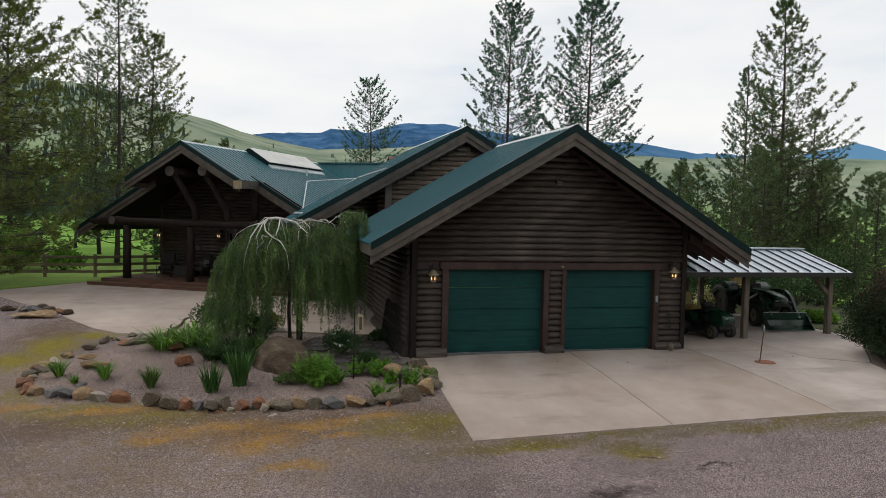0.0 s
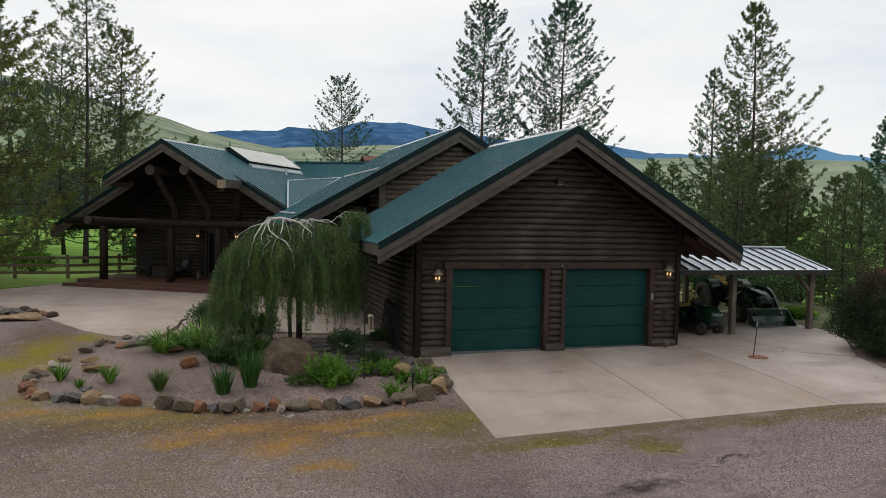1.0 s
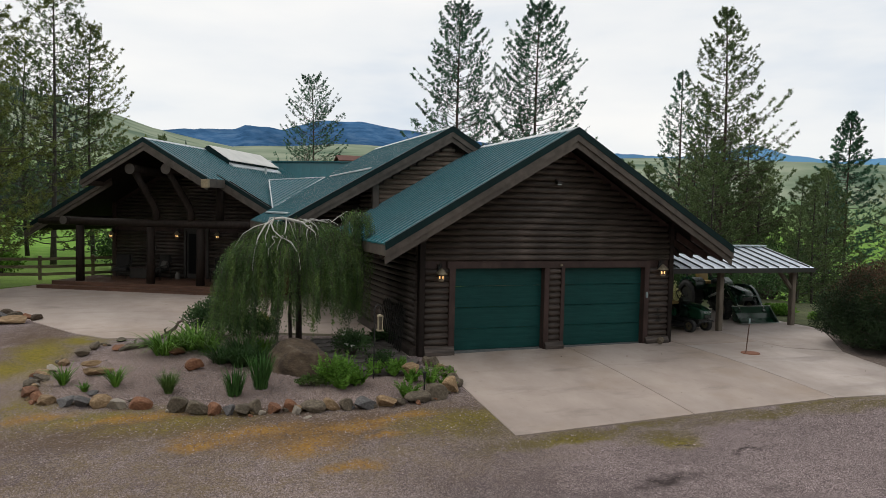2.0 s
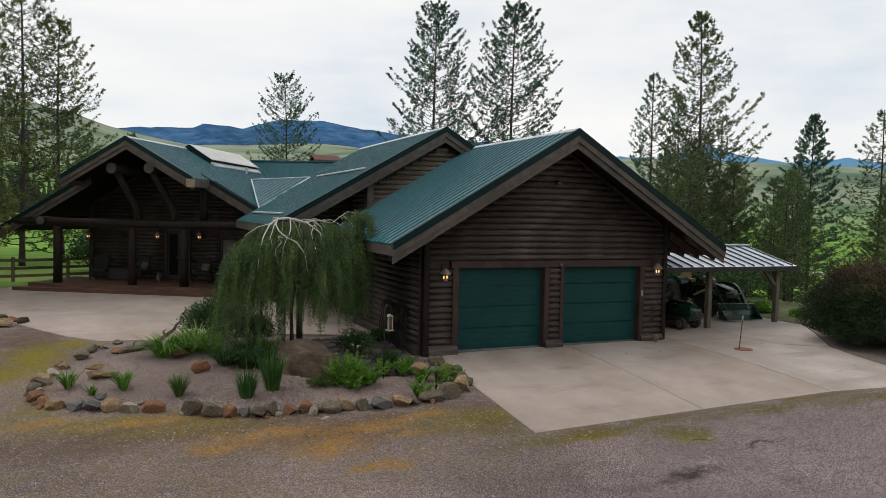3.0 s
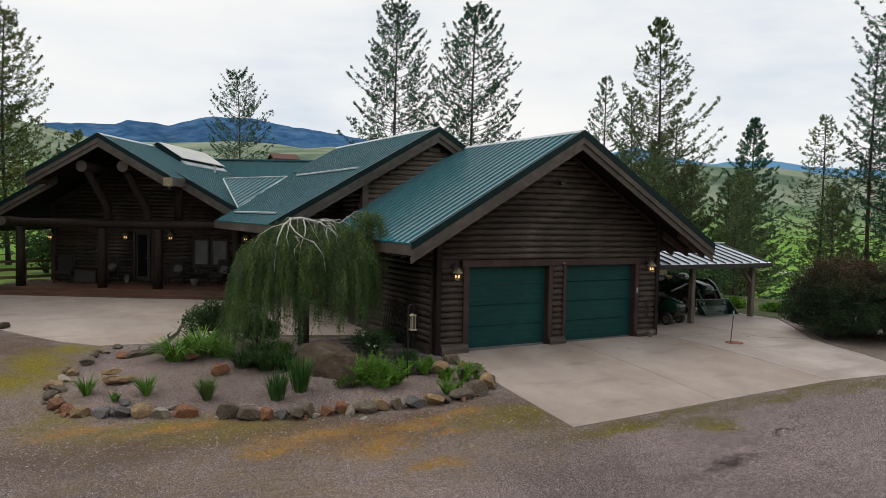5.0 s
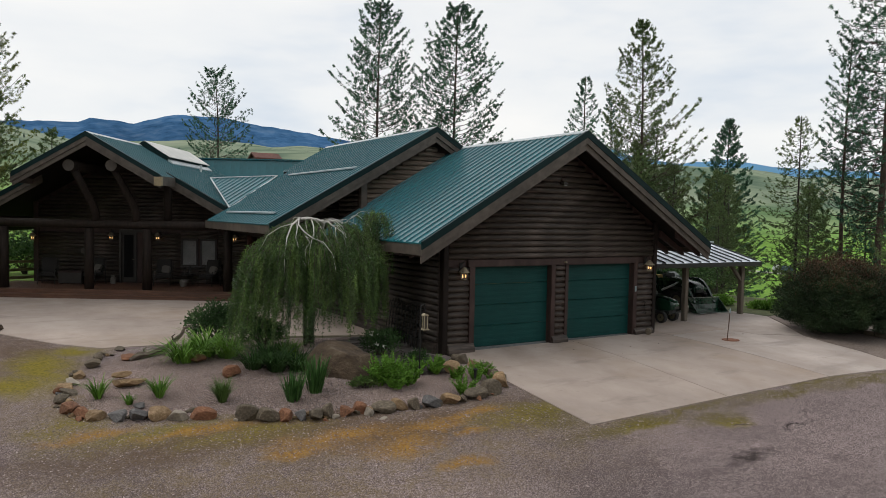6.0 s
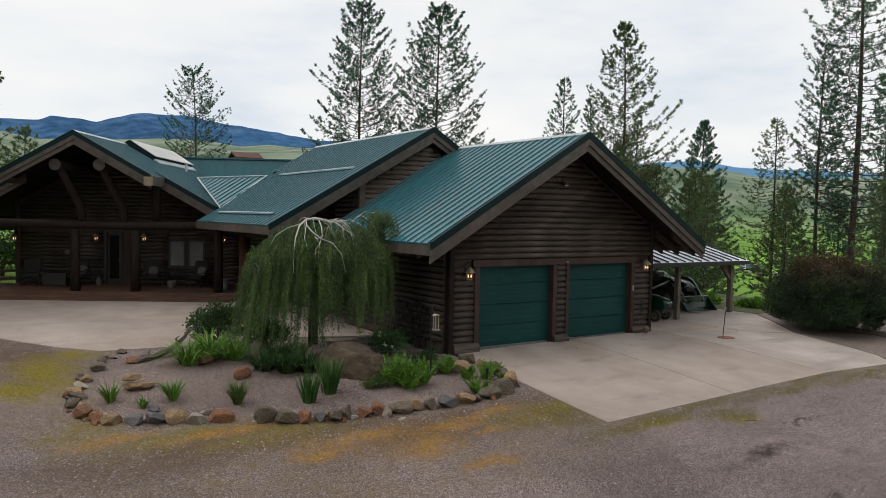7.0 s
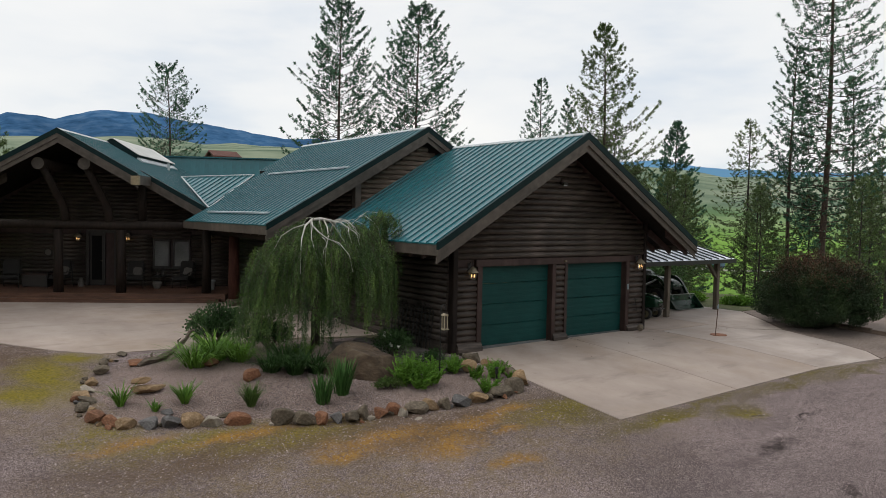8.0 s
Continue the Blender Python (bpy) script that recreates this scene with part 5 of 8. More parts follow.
def rock(x, y, sx, sy, sz, kind, turn=0.0, shape=0, name="rock", label="", group="", round_=False, tilt=0.0, sink=0.3, base=None):
    src = (rock_round if round_ else rock_shapes)[shape % (3 if round_ else 9)]
    key = (src.name, kind)
    if key not in rock_copies:
        me = src.copy()
        me.materials.append(ROCK[kind])
        rock_copies[key] = me
    ob = new(name, rock_copies[key])
    z = (bed_z(x, y) if base is None else base) + sz * (1 - sink)
    ob.matrix_basis = pose(x, y, z, tilt, 0, turn) @ Matrix.Diagonal((sx, sy, sz, 1))
    return tagged(ob, label, "rock", group)


def build_edging():
    rng = random.Random(8)
    path = [BED[i] for i in (12, 11, 10, 9, 8, 7, 6, 5, 4, 3, 2, 1, 0, 20, 19, 18, 17)]
    code = {"g": "grey", "r": "rust", "s": "slate", "t": "tan", "p": "pale"}
    names = {"grey": "grey", "rust": "rusty orange", "slate": "dark slate", "tan": "tan", "pale": "pale"}
    # widths in centimetres along the front; the rest is random
    front = [("g", 36), ("g", 32), ("t", 36), ("", 24), ("g", 40), ("g", 43), ("g", 22), ("t", 43), ("s", 36), ("g", 27), ("t", 34), ("g", 36), ("p", 18), ("r", 25), ("r", 25), ("g", 29), ("g", 27), ("s", 22),
             ("r", 25), ("g", 43), ("g", 38), ("", 42), ("r", 38), ("p", 34), ("t", 36), ("s", 34), ("s", 34), ("t", 34), ("r", 34), ("r", 40), ("t", 30), ("g", 36), ("g", 30), ("t", 34), ("p", 22), ("t", 32)]
    seq = [("", 80)] + [("g", 30), ("g", 26), ("t", 30), ("", 20), ("g", 34)] + front
    total = sum(math.dist(a, b) for a, b in zip(path, path[1:]))
    pos, i = 0.0, 0
    while pos < total:
        c, w = seq[i] if i < len(seq) else (rng.choice("gggttp"), rng.uniform(24, 40))
        w *= 0.005
        s, acc = pos + w, 0.0
        for a, b in zip(path, path[1:]):
            L = math.dist(a, b)
            if acc + L >= s or (a, b) == (path[-2], path[-1]):
                f = min(1.0, (s - acc) / L)
                x, y = a[0] + (b[0] - a[0]) * f, a[1] + (b[1] - a[1]) * f
                ang = math.degrees(math.atan2(b[1] - a[1], b[0] - a[0]))
                break
            acc += L
        pos += 2 * w
        i += 1
        side = pos > total * 0.66
        if not c or (side and rng.random() < 0.3):
            continue
        kind = code[c]
        h = rng.uniform(0.10, 0.155) * (0.62 if side else 1.0) * min(1.1, 0.55 + 2.2 * w)
        rnd = kind == "grey" and i < 24 and i % 2 == 0
        rock(x + rng.uniform(-0.06, 0.06), y + rng.uniform(-0.07, 0.07), w * 1.42, rng.uniform(0.16, 0.23), h * 1.42, kind, ang + rng.uniform(-24, 24), i * 4 + 1, "edging_rock",
             names[kind] + (" rounded" if rnd else " angular") + " rock edging the planting bed", "rocks edging the bed", rnd, rng.uniform(-22, 22), 0.42, ground_z(x, y) + 0.015)


build_edging()


def edging_bits():
    """Small broken pieces that lie between and behind the edging rocks."""
    rng = random.Random(19)
    for i in range(46):
        k = rng.randrange(0, 14)
        a, b = BED[(10 - k) % 21], BED[(9 - k) % 21]
        f = rng.random()
        x, y = a[0] + (b[0] - a[0]) * f + rng.uniform(-0.16, 0.16), a[1] + (b[1] - a[1]) * f + rng.uniform(-0.16, 0.2)
        s = rng.uniform(0.045, 0.10)
        rock(x, y, s * 1.3, s, s * 0.7, rng.choice(("grey", "tan", "slate", "rust", "grey", "pale")), rng.uniform(0, 180), i * 5, "rock_piece", "small broken rock piece between the edging rocks",
             "rock pieces along the bed", False, rng.uniform(-20, 20), 0.3, bed_z(x, y) + 0.02)


edging_bits()
def boulder():
    bm = bmesh.new()
    bmesh.ops.create_icosphere(bm, subdivisions=5, radius=1.0)
    cuts = [(Vector((0.35, -0.1, 1.0)).normalized(), 0.72), (Vector((-0.5, -0.75, 0.45)).normalized(), 0.80), (Vector((0.9, -0.5, 0.3)).normalized(), 0.84), (Vector((-0.9, 0.2, 0.5)).normalized(), 0.86),
            (Vector((0.1, -1.0, 0.15)).normalized(), 0.82), (Vector((0.7, 0.5, 0.6)).normalized(), 0.78)]
    for v in bm.verts:
        for d, o in cuts:
            k = v.co.dot(d)
            if k > o:
                v.co -= d * (k - o) * 0.92
        q = v.co.normalized()
        v.co += q * (0.06 * noise.noise(q * 1.7 + Vector((4, 0, 0))) + 0.03 * noise.noise(q * 4.5) + 0.012 * noise.noise(q * 13))
    ob = part("boulder", bm, ROCK["mossy"], None, "", pose(-2.90, -0.72, bed_z(-2.90, -0.72) + 0.10, 0, 0, -44) @ Matrix.Diagonal((0.86, 0.50, 0.60, 1)), True)
    tagged(ob, "large brown wedge-shaped boulder in the planting bed", "rock")


boulder()
for x, y, sx, sy, sz, kind, turn, lab in (
        (-7.0, 0.3, 0.40, 0.20, 0.12, "tan", 8, "flat tan slab rock lying in the bed"), (-7.1, 0.34, 0.28, 0.15, 0.07, "tan", 14, "thin tan slab lying on a flat rock"),
        (-6.62, 2.45, 0.34, 0.22, 0.08, "rust", 0, "flat orange rock lying in the bed"), (-5.43, 1.35, 0.3, 0.22, 0.12, "rust", 30, "orange-brown rock beside the lilies"),
        (-5.04, -0.05, 0.24, 0.17, 0.15, "rust", 20, "brown block of rock in the bed"), (-6.14, -1.56, 0.22, 0.1, 0.05, "grey", 5, "flat grey stone in the gravel"),
        (-6.95, -0.96, 0.2, 0.14, 0.05, "slate", 60, "flat slate piece in the gravel"), (-0.67, -1.58, 0.26, 0.2, 0.17, "tan", 10, "brown rock among the ferns"),
        (-0.79, 2.12, 0.2, 0.15, 0.12, "grey", 0, "grey rock by the walk"), (-3.2, -3.35, 0.14, 0.07, 0.04, "pale", 10, "small pale stone on the drive")):
    on = 0.2 if "thin" in lab else 0.0
    rock(x, y, sx, sy, sz, kind, turn, int(sx * 40), "rock", lab, base=bed_z(x, y) + on)
rock(-10.05, 7.15, 0.95, 0.42, 0.17, "tan", -12, 3, "rock", "long flat tan rock at the edge of the court", base=0.0)
rng_c = random.Random(4)
for k in range(13):
    t = k / 12
    x, y = -11.1 + 1.9 * t + rng_c.uniform(-0.2, 0.2), 8.9 - 1.1 * t + rng_c.uniform(-0.25, 0.25)
    s_ = rng_c.uniform(0.12, 0.24)
    rock(x, y, s_ * 1.4, s_, s_ * 0.7, rng_c.choice(("grey", "mossy", "slate", "rust", "mossy")), rng_c.uniform(0, 180), k * 3, "rock", "low dark rock piled at the edge of the court", "rocks at the court's edge", base=ground_z(x, y) + 0.02)
rock(6.78, -0.34, 0.13, 0.1, 0.13, "grey", 0, 1, "rock", "small grey rock by the garage corner", base=0.03)


def soil_strip():
    """Dark soil beside the garage, laid over the bed."""
    xs = [-2.3 + 0.2 * k for k in range(11)]
    ys = [-1.55 + 0.25 * k for k in range(17)]
    V = [(x - 0.25 * math.sin(y * 1.7) * (x < -2.0) + (0.0 if x < -0.4 else 0.05), y, bed_z(x, y) + 0.028 + 0.012 * noise.noise(Vector((x * 3, y * 3, 0)))) for y in ys for x in xs]
    n = len(xs)
    F = [(j * n + i, j * n + i + 1, (j + 1) * n + i + 1, (j + 1) * n + i) for j in range(len(ys) - 1) for i in range(n - 1)]
    m = material("dark_garden_soil", [(0.030, 0.024, 0.020), (0.060, 0.049, 0.042), (0.10, 0.084, 0.074)], 14, 0.95, 0.8, 30, big=0.25, bump_dist=0.03)
    tagged(piece("garden_soil", mesh_np("garden_soil", V, F), m, smooth=True), "dark soil strip beside the garage wall", "soil", kind="structure")


soil_strip()
rng_f = random.Random(5)
M_FLAG = material("dark_flagstone", [(0.050, 0.043, 0.040), (0.085, 0.074, 0.068), (0.12, 0.105, 0.098)], 4, 0.8, 0.4, 20, vary=0.2)
for i in range(26):
    x, y = -0.5 - (i % 4) * 0.50 + rng_f.uniform(-0.14, 0.14), -1.15 + (i // 4) * 0.58 + rng_f.uniform(-0.14, 0.14)
    k = rng_f.randint(5, 7)
    pts = [(0.29 * rng_f.uniform(0.75, 1.15) * math.cos(j * math.tau / k), 0.24 * rng_f.uniform(0.8, 1.15) * math.sin(j * math.tau / k)) for j in range(k)]
    ob = part("flagstone", prism(pts, "z", -0.03, 0.03), M_FLAG, matrix=pose(x, y, bed_z(x, y) + 0.025, rng_f.uniform(-2, 2), rng_f.uniform(-2, 2), rng_f.uniform(0, 90)))
    tagged(ob, "dark irregular flagstone set in the bed", "flagstone", "flagstones beside the garage")


# ---------------------------------------------------------------- leaves and blades
def quads(name, V4):
    """One mesh of separate quads from an array (n, 4, 3)."""
    nb = len(V4)
    me = bpy.data.meshes.new(name)
    me.vertices.add(nb * 4)
    me.vertices.foreach_set("co", V4.astype(np.float32).ravel())
    me.loops.add(nb * 4)
    me.loops.foreach_set("vertex_index", np.arange(nb * 4, dtype=np.int32))
    me.polygons.add(nb)
    me.polygons.foreach_set("loop_start", np.arange(0, nb * 4, 4, dtype=np.int32))
    me.update(calc_edges=True)
    return me


def unit(v):
    return v / (np.linalg.norm(v, axis=-1, keepdims=True) + 1e-9)


def leaf_quads(P, D, ln, wd, rng):
    S = unit(np.cross(D, rng.normal(0, 1, P.shape)))
    mid = P + D * (ln * 0.5)[:, None]
    return np.stack([P, mid + S * (wd * 0.5)[:, None], P + D * ln[:, None], mid - S * (wd * 0.5)[:, None]], axis=1)


def strap_mesh(name, rng, count, radius, length, width, arch, spread, segs=5):
    """Arching strap leaves that rise from a small foot."""
    a = rng.uniform(0, math.tau, count)
    r = radius * np.sqrt(rng.uniform(0, 1, count))
    L = length * rng.uniform(0.6, 1.1, count)
    out = spread * rng.uniform(0.25, 1.1, count)
    bend = arch * rng.uniform(0.5, 1.3, count)
    az = a + rng.normal(0, 0.5, count)
    root = np.stack([r * np.cos(a), r * np.sin(a), np.zeros(count)], 1)
    d = np.stack([np.cos(az), np.sin(az), np.zeros(count)], 1)
    s = np.stack([-np.sin(az), np.cos(az), np.zeros(count)], 1)
    V, F = [], []
    for k in range(segs + 1):
        t = k / segs
        p = root + d * (L * out * (t + 0.6 * bend * t * t))[:, None]
        p[:, 2] += L * (t - bend * t ** 2.4 * 0.75)
        w = width * (1 - t ** 2.2) * (0.6 + 0.8 * min(t * 3, 1)) * 0.5 + 0.001
        V.append(p + s * w)
        V.append(p - s * w)
    V = np.stack(V, 1)
    m = 2 * (segs + 1)
    for k in range(segs):
        F.append(np.stack([np.arange(count) * m + 2 * k + o for o in (0, 1, 3, 2)], 1))
    F = np.concatenate(F)
    me = bpy.data.meshes.new(name)
    me.vertices.add(count * m)
    me.vertices.foreach_set("co", V.reshape(-1, 3).astype(np.float32).ravel())
    me.loops.add(F.size)
    me.loops.foreach_set("vertex_index", F.astype(np.int32).ravel())
    me.polygons.add(len(F))
    me.polygons.foreach_set("loop_start", np.arange(0, F.size, 4, dtype=np.int32))
    me.update(calc_edges=True)
    return me


def leaf_mat(name, dark, mid, light, tr=0.3):
    return material(name, [dark, mid, light], 1.5, 0.6, 0, big=0.3, big_scale=1.6, island=0.35, translucent=tr, spec=0.2)


M_LILY = leaf_mat("daylily_leaves", (0.052, 0.125, 0.016), (0.098, 0.205, 0.028), (0.18, 0.31, 0.055))
M_IRIS = leaf_mat("iris_leaves", (0.030, 0.082, 0.020), (0.055, 0.130, 0.032), (0.095, 0.185, 0.052))
M_TUFT = leaf_mat("tuft_grass", (0.045, 0.085, 0.020), (0.085, 0.145, 0.035), (0.15, 0.19, 0.07))
M_DARKGRASS = leaf_mat("dark_grass", (0.020, 0.050, 0.014), (0.038, 0.082, 0.024), (0.068, 0.12, 0.040))
M_FERN = leaf_mat("bright_fern_leaves", (0.075, 0.17, 0.020), (0.125, 0.26, 0.034), (0.19, 0.34, 0.06))
M_SHRUB = leaf_mat("shrub_leaves", (0.026, 0.060, 0.020), (0.050, 0.100, 0.034), (0.09, 0.15, 0.05))
M_BUSH = leaf_mat("burning_bush_leaves", (0.011, 0.023, 0.009), (0.020, 0.038, 0.015), (0.040, 0.062, 0.023), 0.15)
M_BUSHRED = leaf_mat("burning_bush_red_leaves", (0.050, 0.028, 0.020), (0.085, 0.046, 0.030), (0.12, 0.070, 0.044), 0.2)
# upright streaks in the leaf colour stand for lit tresses and shaded gaps
M_BIRCH = material("weeping_birch_leaves", [(0.015, 0.040, 0.015), (0.064, 0.124, 0.028), (0.180, 0.262, 0.062)], 5.0, 0.42, 0, stretch=(1, 1, 0.12), big=0.3, big_scale=2.0, island=0.4, translucent=0.24, spec=0.45)
M_YELLOW = leaf_mat("yellow_green_leaves", (0.10, 0.12, 0.02), (0.17, 0.20, 0.04), (0.26, 0.28, 0.08))
M_TWIG = material("dark_twigs", [(0.04, 0.03, 0.025), (0.08, 0.062, 0.05)], 8, 0.9, 0.3, 30)
M_WHITEBARK = material("pale_birch_bark", [(0.34, 0.32, 0.28), (0.52, 0.50, 0.46), (0.64, 0.62, 0.58)], 8, 0.7, 0.3, 30)
M_PETAL = material("white_petals", [(0.70, 0.70, 0.62), (0.82, 0.82, 0.76)], 8, 0.6, 0)


def strap_plant(name, label, cat, x, y, seed, count, radius, length, width, arch, spread, mat, group=""):
    rng = np.random.default_rng(seed)
    ob = thing(name, label, cat, group, pose(x, y, bed_z(x, y) - 0.01))
    piece("leaves", strap_mesh("leaves", rng, count, radius, length, width, arch, spread), mat, ob)
    # a short crown at the foot
    bm = bmesh.new()
    bmesh.ops.create_cone(bm, cap_ends=True, segments=9, radius1=radius * 0.8, radius2=radius * 0.4, depth=0.05)
    part("root_crown", bm, M_TWIG, ob, matrix=pose(0, 0, 0.02))
    return ob


for x, y, s, n_, L in ((-5.69, 1.54, 1, 190, 0.78), (-5.15, 1.87, 2, 190, 0.82), (-4.72, 1.5, 3, 130, 0.72), (-4.92, 2.63, 4, 120, 0.8)):
    strap_plant("daylily", "clump of arching bright green daylily leaves", "plant", x, y, s, n_, 0.22, L * 1.08, 0.022, 0.85, 0.75, M_LILY, "daylilies")
strap_plant("iris", "upright blue-green iris clump in the gravel", "plant", -4.38, -1.88, 5, 125, 0.12, 0.68, 0.018, 0.30, 0.34, M_IRIS, "irises")
strap_plant("iris", "tall upright green iris clump in the gravel", "plant", -3.85, -1.62, 6, 150, 0.14, 0.84, 0.018, 0.28, 0.32, M_IRIS, "irises")
for x, y, s, n_, L, r in ((-7.57, -0.16, 7, 70, 0.46, 0.09), (-6.57, -0.66, 8, 75, 0.48, 0.09), (-7.12, -0.78, 9, 45, 0.24, 0.06)):
    strap_plant("lily_tuft", "small bright green tuft of strap leaves", "plant", x, y, s, n_, r * 0.65, L * 1.2, 0.018, 0.55, 0.6, M_LILY, "green tufts in the bed")
strap_plant("grass_tuft", "fine olive ornamental grass tuft", "plant", -5.58, -1.36, 10, 260, 0.07, 0.56, 0.008, 0.45, 0.5, M_TUFT, "green tufts in the bed")
for x, y, s, n_, L in ((-4.12, -0.09, 11, 240, 0.72), (-4.5, 0.28, 12, 200, 0.66), (-3.7, -0.24, 13, 200, 0.72), (-4.04, 0.66, 14, 200, 0.75)):
    strap_plant("dark_grass_clump", "dark green arching grass clump", "plant", x, y, s, n_, 0.16, L, 0.018, 0.72, 0.68, M_DARKGRASS, "dark grass clumps")


def shrub(name, label, x, y, seed, rx, ry, h, leaves, size, mat, z=None, low=0.05, cat="shrub", group="", stems=14, mat2=None, share=0.0, lobes=9, flowers=0, hollow=0.55, aspect=0.5, reach=(0.45, 0.72), size_of=(0.36, 0.52), rise=(0.30, 0.42)):
    """A leafy shrub: stems that fork from the foot and lobes of many small leaves with gaps between."""
    rng = np.random.default_rng(seed)
    base = bed_z(x, y) if z is None else z
    ob = thing(name, label, cat, group, pose(x, y, base))
    bm = bmesh.new()
    cents, rad = [], []
    for i in range(lobes):
        a = i * 2.4 + rng.uniform(0, 0.8)
        e = math.asin(min(1.0, (i + 0.5) / lobes))
        q = rng.uniform(*reach)
        cents.append((rx * q * math.cos(a) * math.cos(e * 0.9), ry * q * math.sin(a) * math.cos(e * 0.9), low * h + h * (rise[0] + rise[1] * math.sin(e)) * rng.uniform(0.85, 1.05)))
        rad.append(rng.uniform(*size_of))
    for i in range(stems):
        c = Vector(cents[i % lobes])
        j = Vector((rng.normal(0, 0.04), rng.normal(0, 0.04), 0))
        q = c + Vector((rng.normal(0, rx * 0.15), rng.normal(0, ry * 0.15), h * 0.12))
        add_tube(bm, [j, j.lerp(c, 0.5) + Vector((0, 0, h * 0.06)), q], [0.012 + 0.010 * h, 0.008 + 0.006 * h, 0.004], 5, cap=False)
    tagged(part("woody_core", bm, M_TWIG, ob), kind="stuff")
    per = leaves // lobes
    P, D = [], []
    for c, r in zip(cents, rad):
        d = unit(rng.normal(0, 1, (per, 3)))
        q = (hollow + (1 - hollow) * rng.uniform(0, 1, per)) * (1 + 0.07 * np.clip(rng.normal(0, 1, per), -2, 1.6))
        p = np.array(c) + d * (q * r)[:, None] * np.array([rx, ry, h * 0.62])
        P.append(p)
        D.append(unit(d + np.array([0, 0, 0.25]) + rng.normal(0, 0.55, (per, 3))))
    P, D = np.concatenate(P), np.concatenate(D)
    keep = P[:, 2] > 0.02 + (np.maximum(0.0, 0.55 * (np.hypot(P[:, 0], P[:, 1]) - 0.95)) if name == "burning_bush" else 0.0)
    P, D = P[keep], D[keep]
    ln = size * rng.uniform(0.7, 1.25, len(P))
    V4 = leaf_quads(P, D, ln, ln * aspect, rng)
    if mat2:
        top = (P[:, 2] / h + rng.normal(0, 0.16, len(P))) > 1 - share
        piece("leaves", quads("leaves", V4[~top]), mat, ob)
        piece("young_leaves", quads("young_leaves", V4[top]), mat2, ob, "reddish young leaves on the shoots")
    else:
        piece("leaves", quads("leaves", V4), mat, ob)
    for k in range(flowers):
        i = rng.integers(0, len(P))
        p = P[i] * 1.05
        f = leaf_quads(np.repeat(p[None], 8, 0), unit(rng.normal(0, 1, (8, 3)) + np.array([0, -0.4, 0.5])), np.full(8, 0.06), np.full(8, 0.04), rng)
        piece("flower", quads("flower", f), M_PETAL, ob, "white flower")
    return ob


def fern(name, label, x, y, seed, fronds, length, spread, mat, group, leaf=0.055):
    """Arching fronds with paired leaflets that shrink towards the tip."""
    rng = np.random.default_rng(seed)
    ob = thing(name, label, "plant", group, pose(x, y, bed_z(x, y) - 0.01))
    ribs = bmesh.new()
    P, D, ln = [], [], []
    for i in range(fronds):
        a = rng.uniform(0, math.tau)
        out = spread * rng.uniform(0.15, 1.0)
        L = length * rng.uniform(0.65, 1.1) * (1.1 - 0.25 * out)
        d, sd = np.array([math.cos(a), math.sin(a), 0.0]), np.array([-math.sin(a), math.cos(a), 0.0])
        r = 0.08 * math.sqrt(rng.uniform())
        root = np.array([r * math.cos(a), r * math.sin(a), 0.0])
        pts = [root + d * (L * out * (t + 0.5 * t * t)) + np.array([0, 0, L * (t - 0.45 * out * t ** 2.6)]) for t in (0, 0.25, 0.5, 0.75, 1.0)]
        add_tube(ribs, [tuple(q) for q in pts], [0.004, 0.003, 0.003, 0.002, 0.001], 3, cap=False)
        n_ = 22
        for k in range(n_):
            t = 0.14 + 0.86 * k / n_
            q = min(3, int(t * 4))
            p0 = pts[q] + (pts[q + 1] - pts[q]) * (t * 4 - q)
            ax = pts[q + 1] - pts[q]
            ax = ax / np.linalg.norm(ax)
            for w in (-1, 1):
                P.append(p0)
                D.append(sd * w + ax * 0.55 + rng.normal(0, 0.22, 3))
                ln.append(leaf * (1.15 - t) * rng.uniform(0.8, 1.3) + 0.012)
    P, D, ln = np.array(P), unit(np.array(D)), np.array(ln)
    piece("fronds", quads("fronds", leaf_quads(P, D, ln * 1.5, ln * 0.62, rng)), mat, ob)
    tagged(part("frond_ribs", ribs, mat, ob), kind="stuff")
    return ob


for x, y, s, n_, L in ((-2.52, -1.78, 121, 30, 0.68), (-2.20, -1.64, 122, 28, 0.62), (-1.96, -1.98, 123, 26, 0.52), (-2.32, -2.10, 124, 20, 0.42)):
    fern("fern_clump", "bright green feathery fern clump", x, y, s, n_, L, 0.55, M_FERN, "bright ferns", 0.058)
shrub("fern_clump", "low spreading green perennial", -2.84, -1.75, 23, 0.35, 0.25, 0.22, 1300, 0.05, M_TUFT, group="bright ferns", lobes=8, hollow=0.2, cat="plant")
for i, (x, y, r, h) in enumerate(((-1.16, -2.84, 0.2, 0.36), (-1.43, -1.41, 0.2, 0.36), (-1.06, -1.52, 0.17, 0.34), (-0.8, -2.0, 0.15, 0.3), (-0.43, -2.17, 0.17, 0.42), (-0.24, -2.62, 0.15, 0.26),
                                  (0.09, -1.92, 0.16, 0.28), (-0.78, -1.17, 0.15, 0.3))):
    fern("small_fern", "small bright green fern in the gravel", x, y, 30 + i, 20, h * 1.1, 0.6, M_FERN, "bright ferns", 0.042)
shrub("peony", "leafy green peony with a few white flowers", -1.56, 0.13, 41, 0.55, 0.5, 0.72, 2400, 0.07, M_SHRUB, flowers=9, lobes=16, hollow=0.1, aspect=0.35, cat="plant")
shrub("flowering_plant", "low dark plant with lilac flower spikes", -1.11, -0.86, 42, 0.32, 0.3, 0.4, 1100, 0.05, M_DARKGRASS, lobes=8, hollow=0.2, cat="plant")
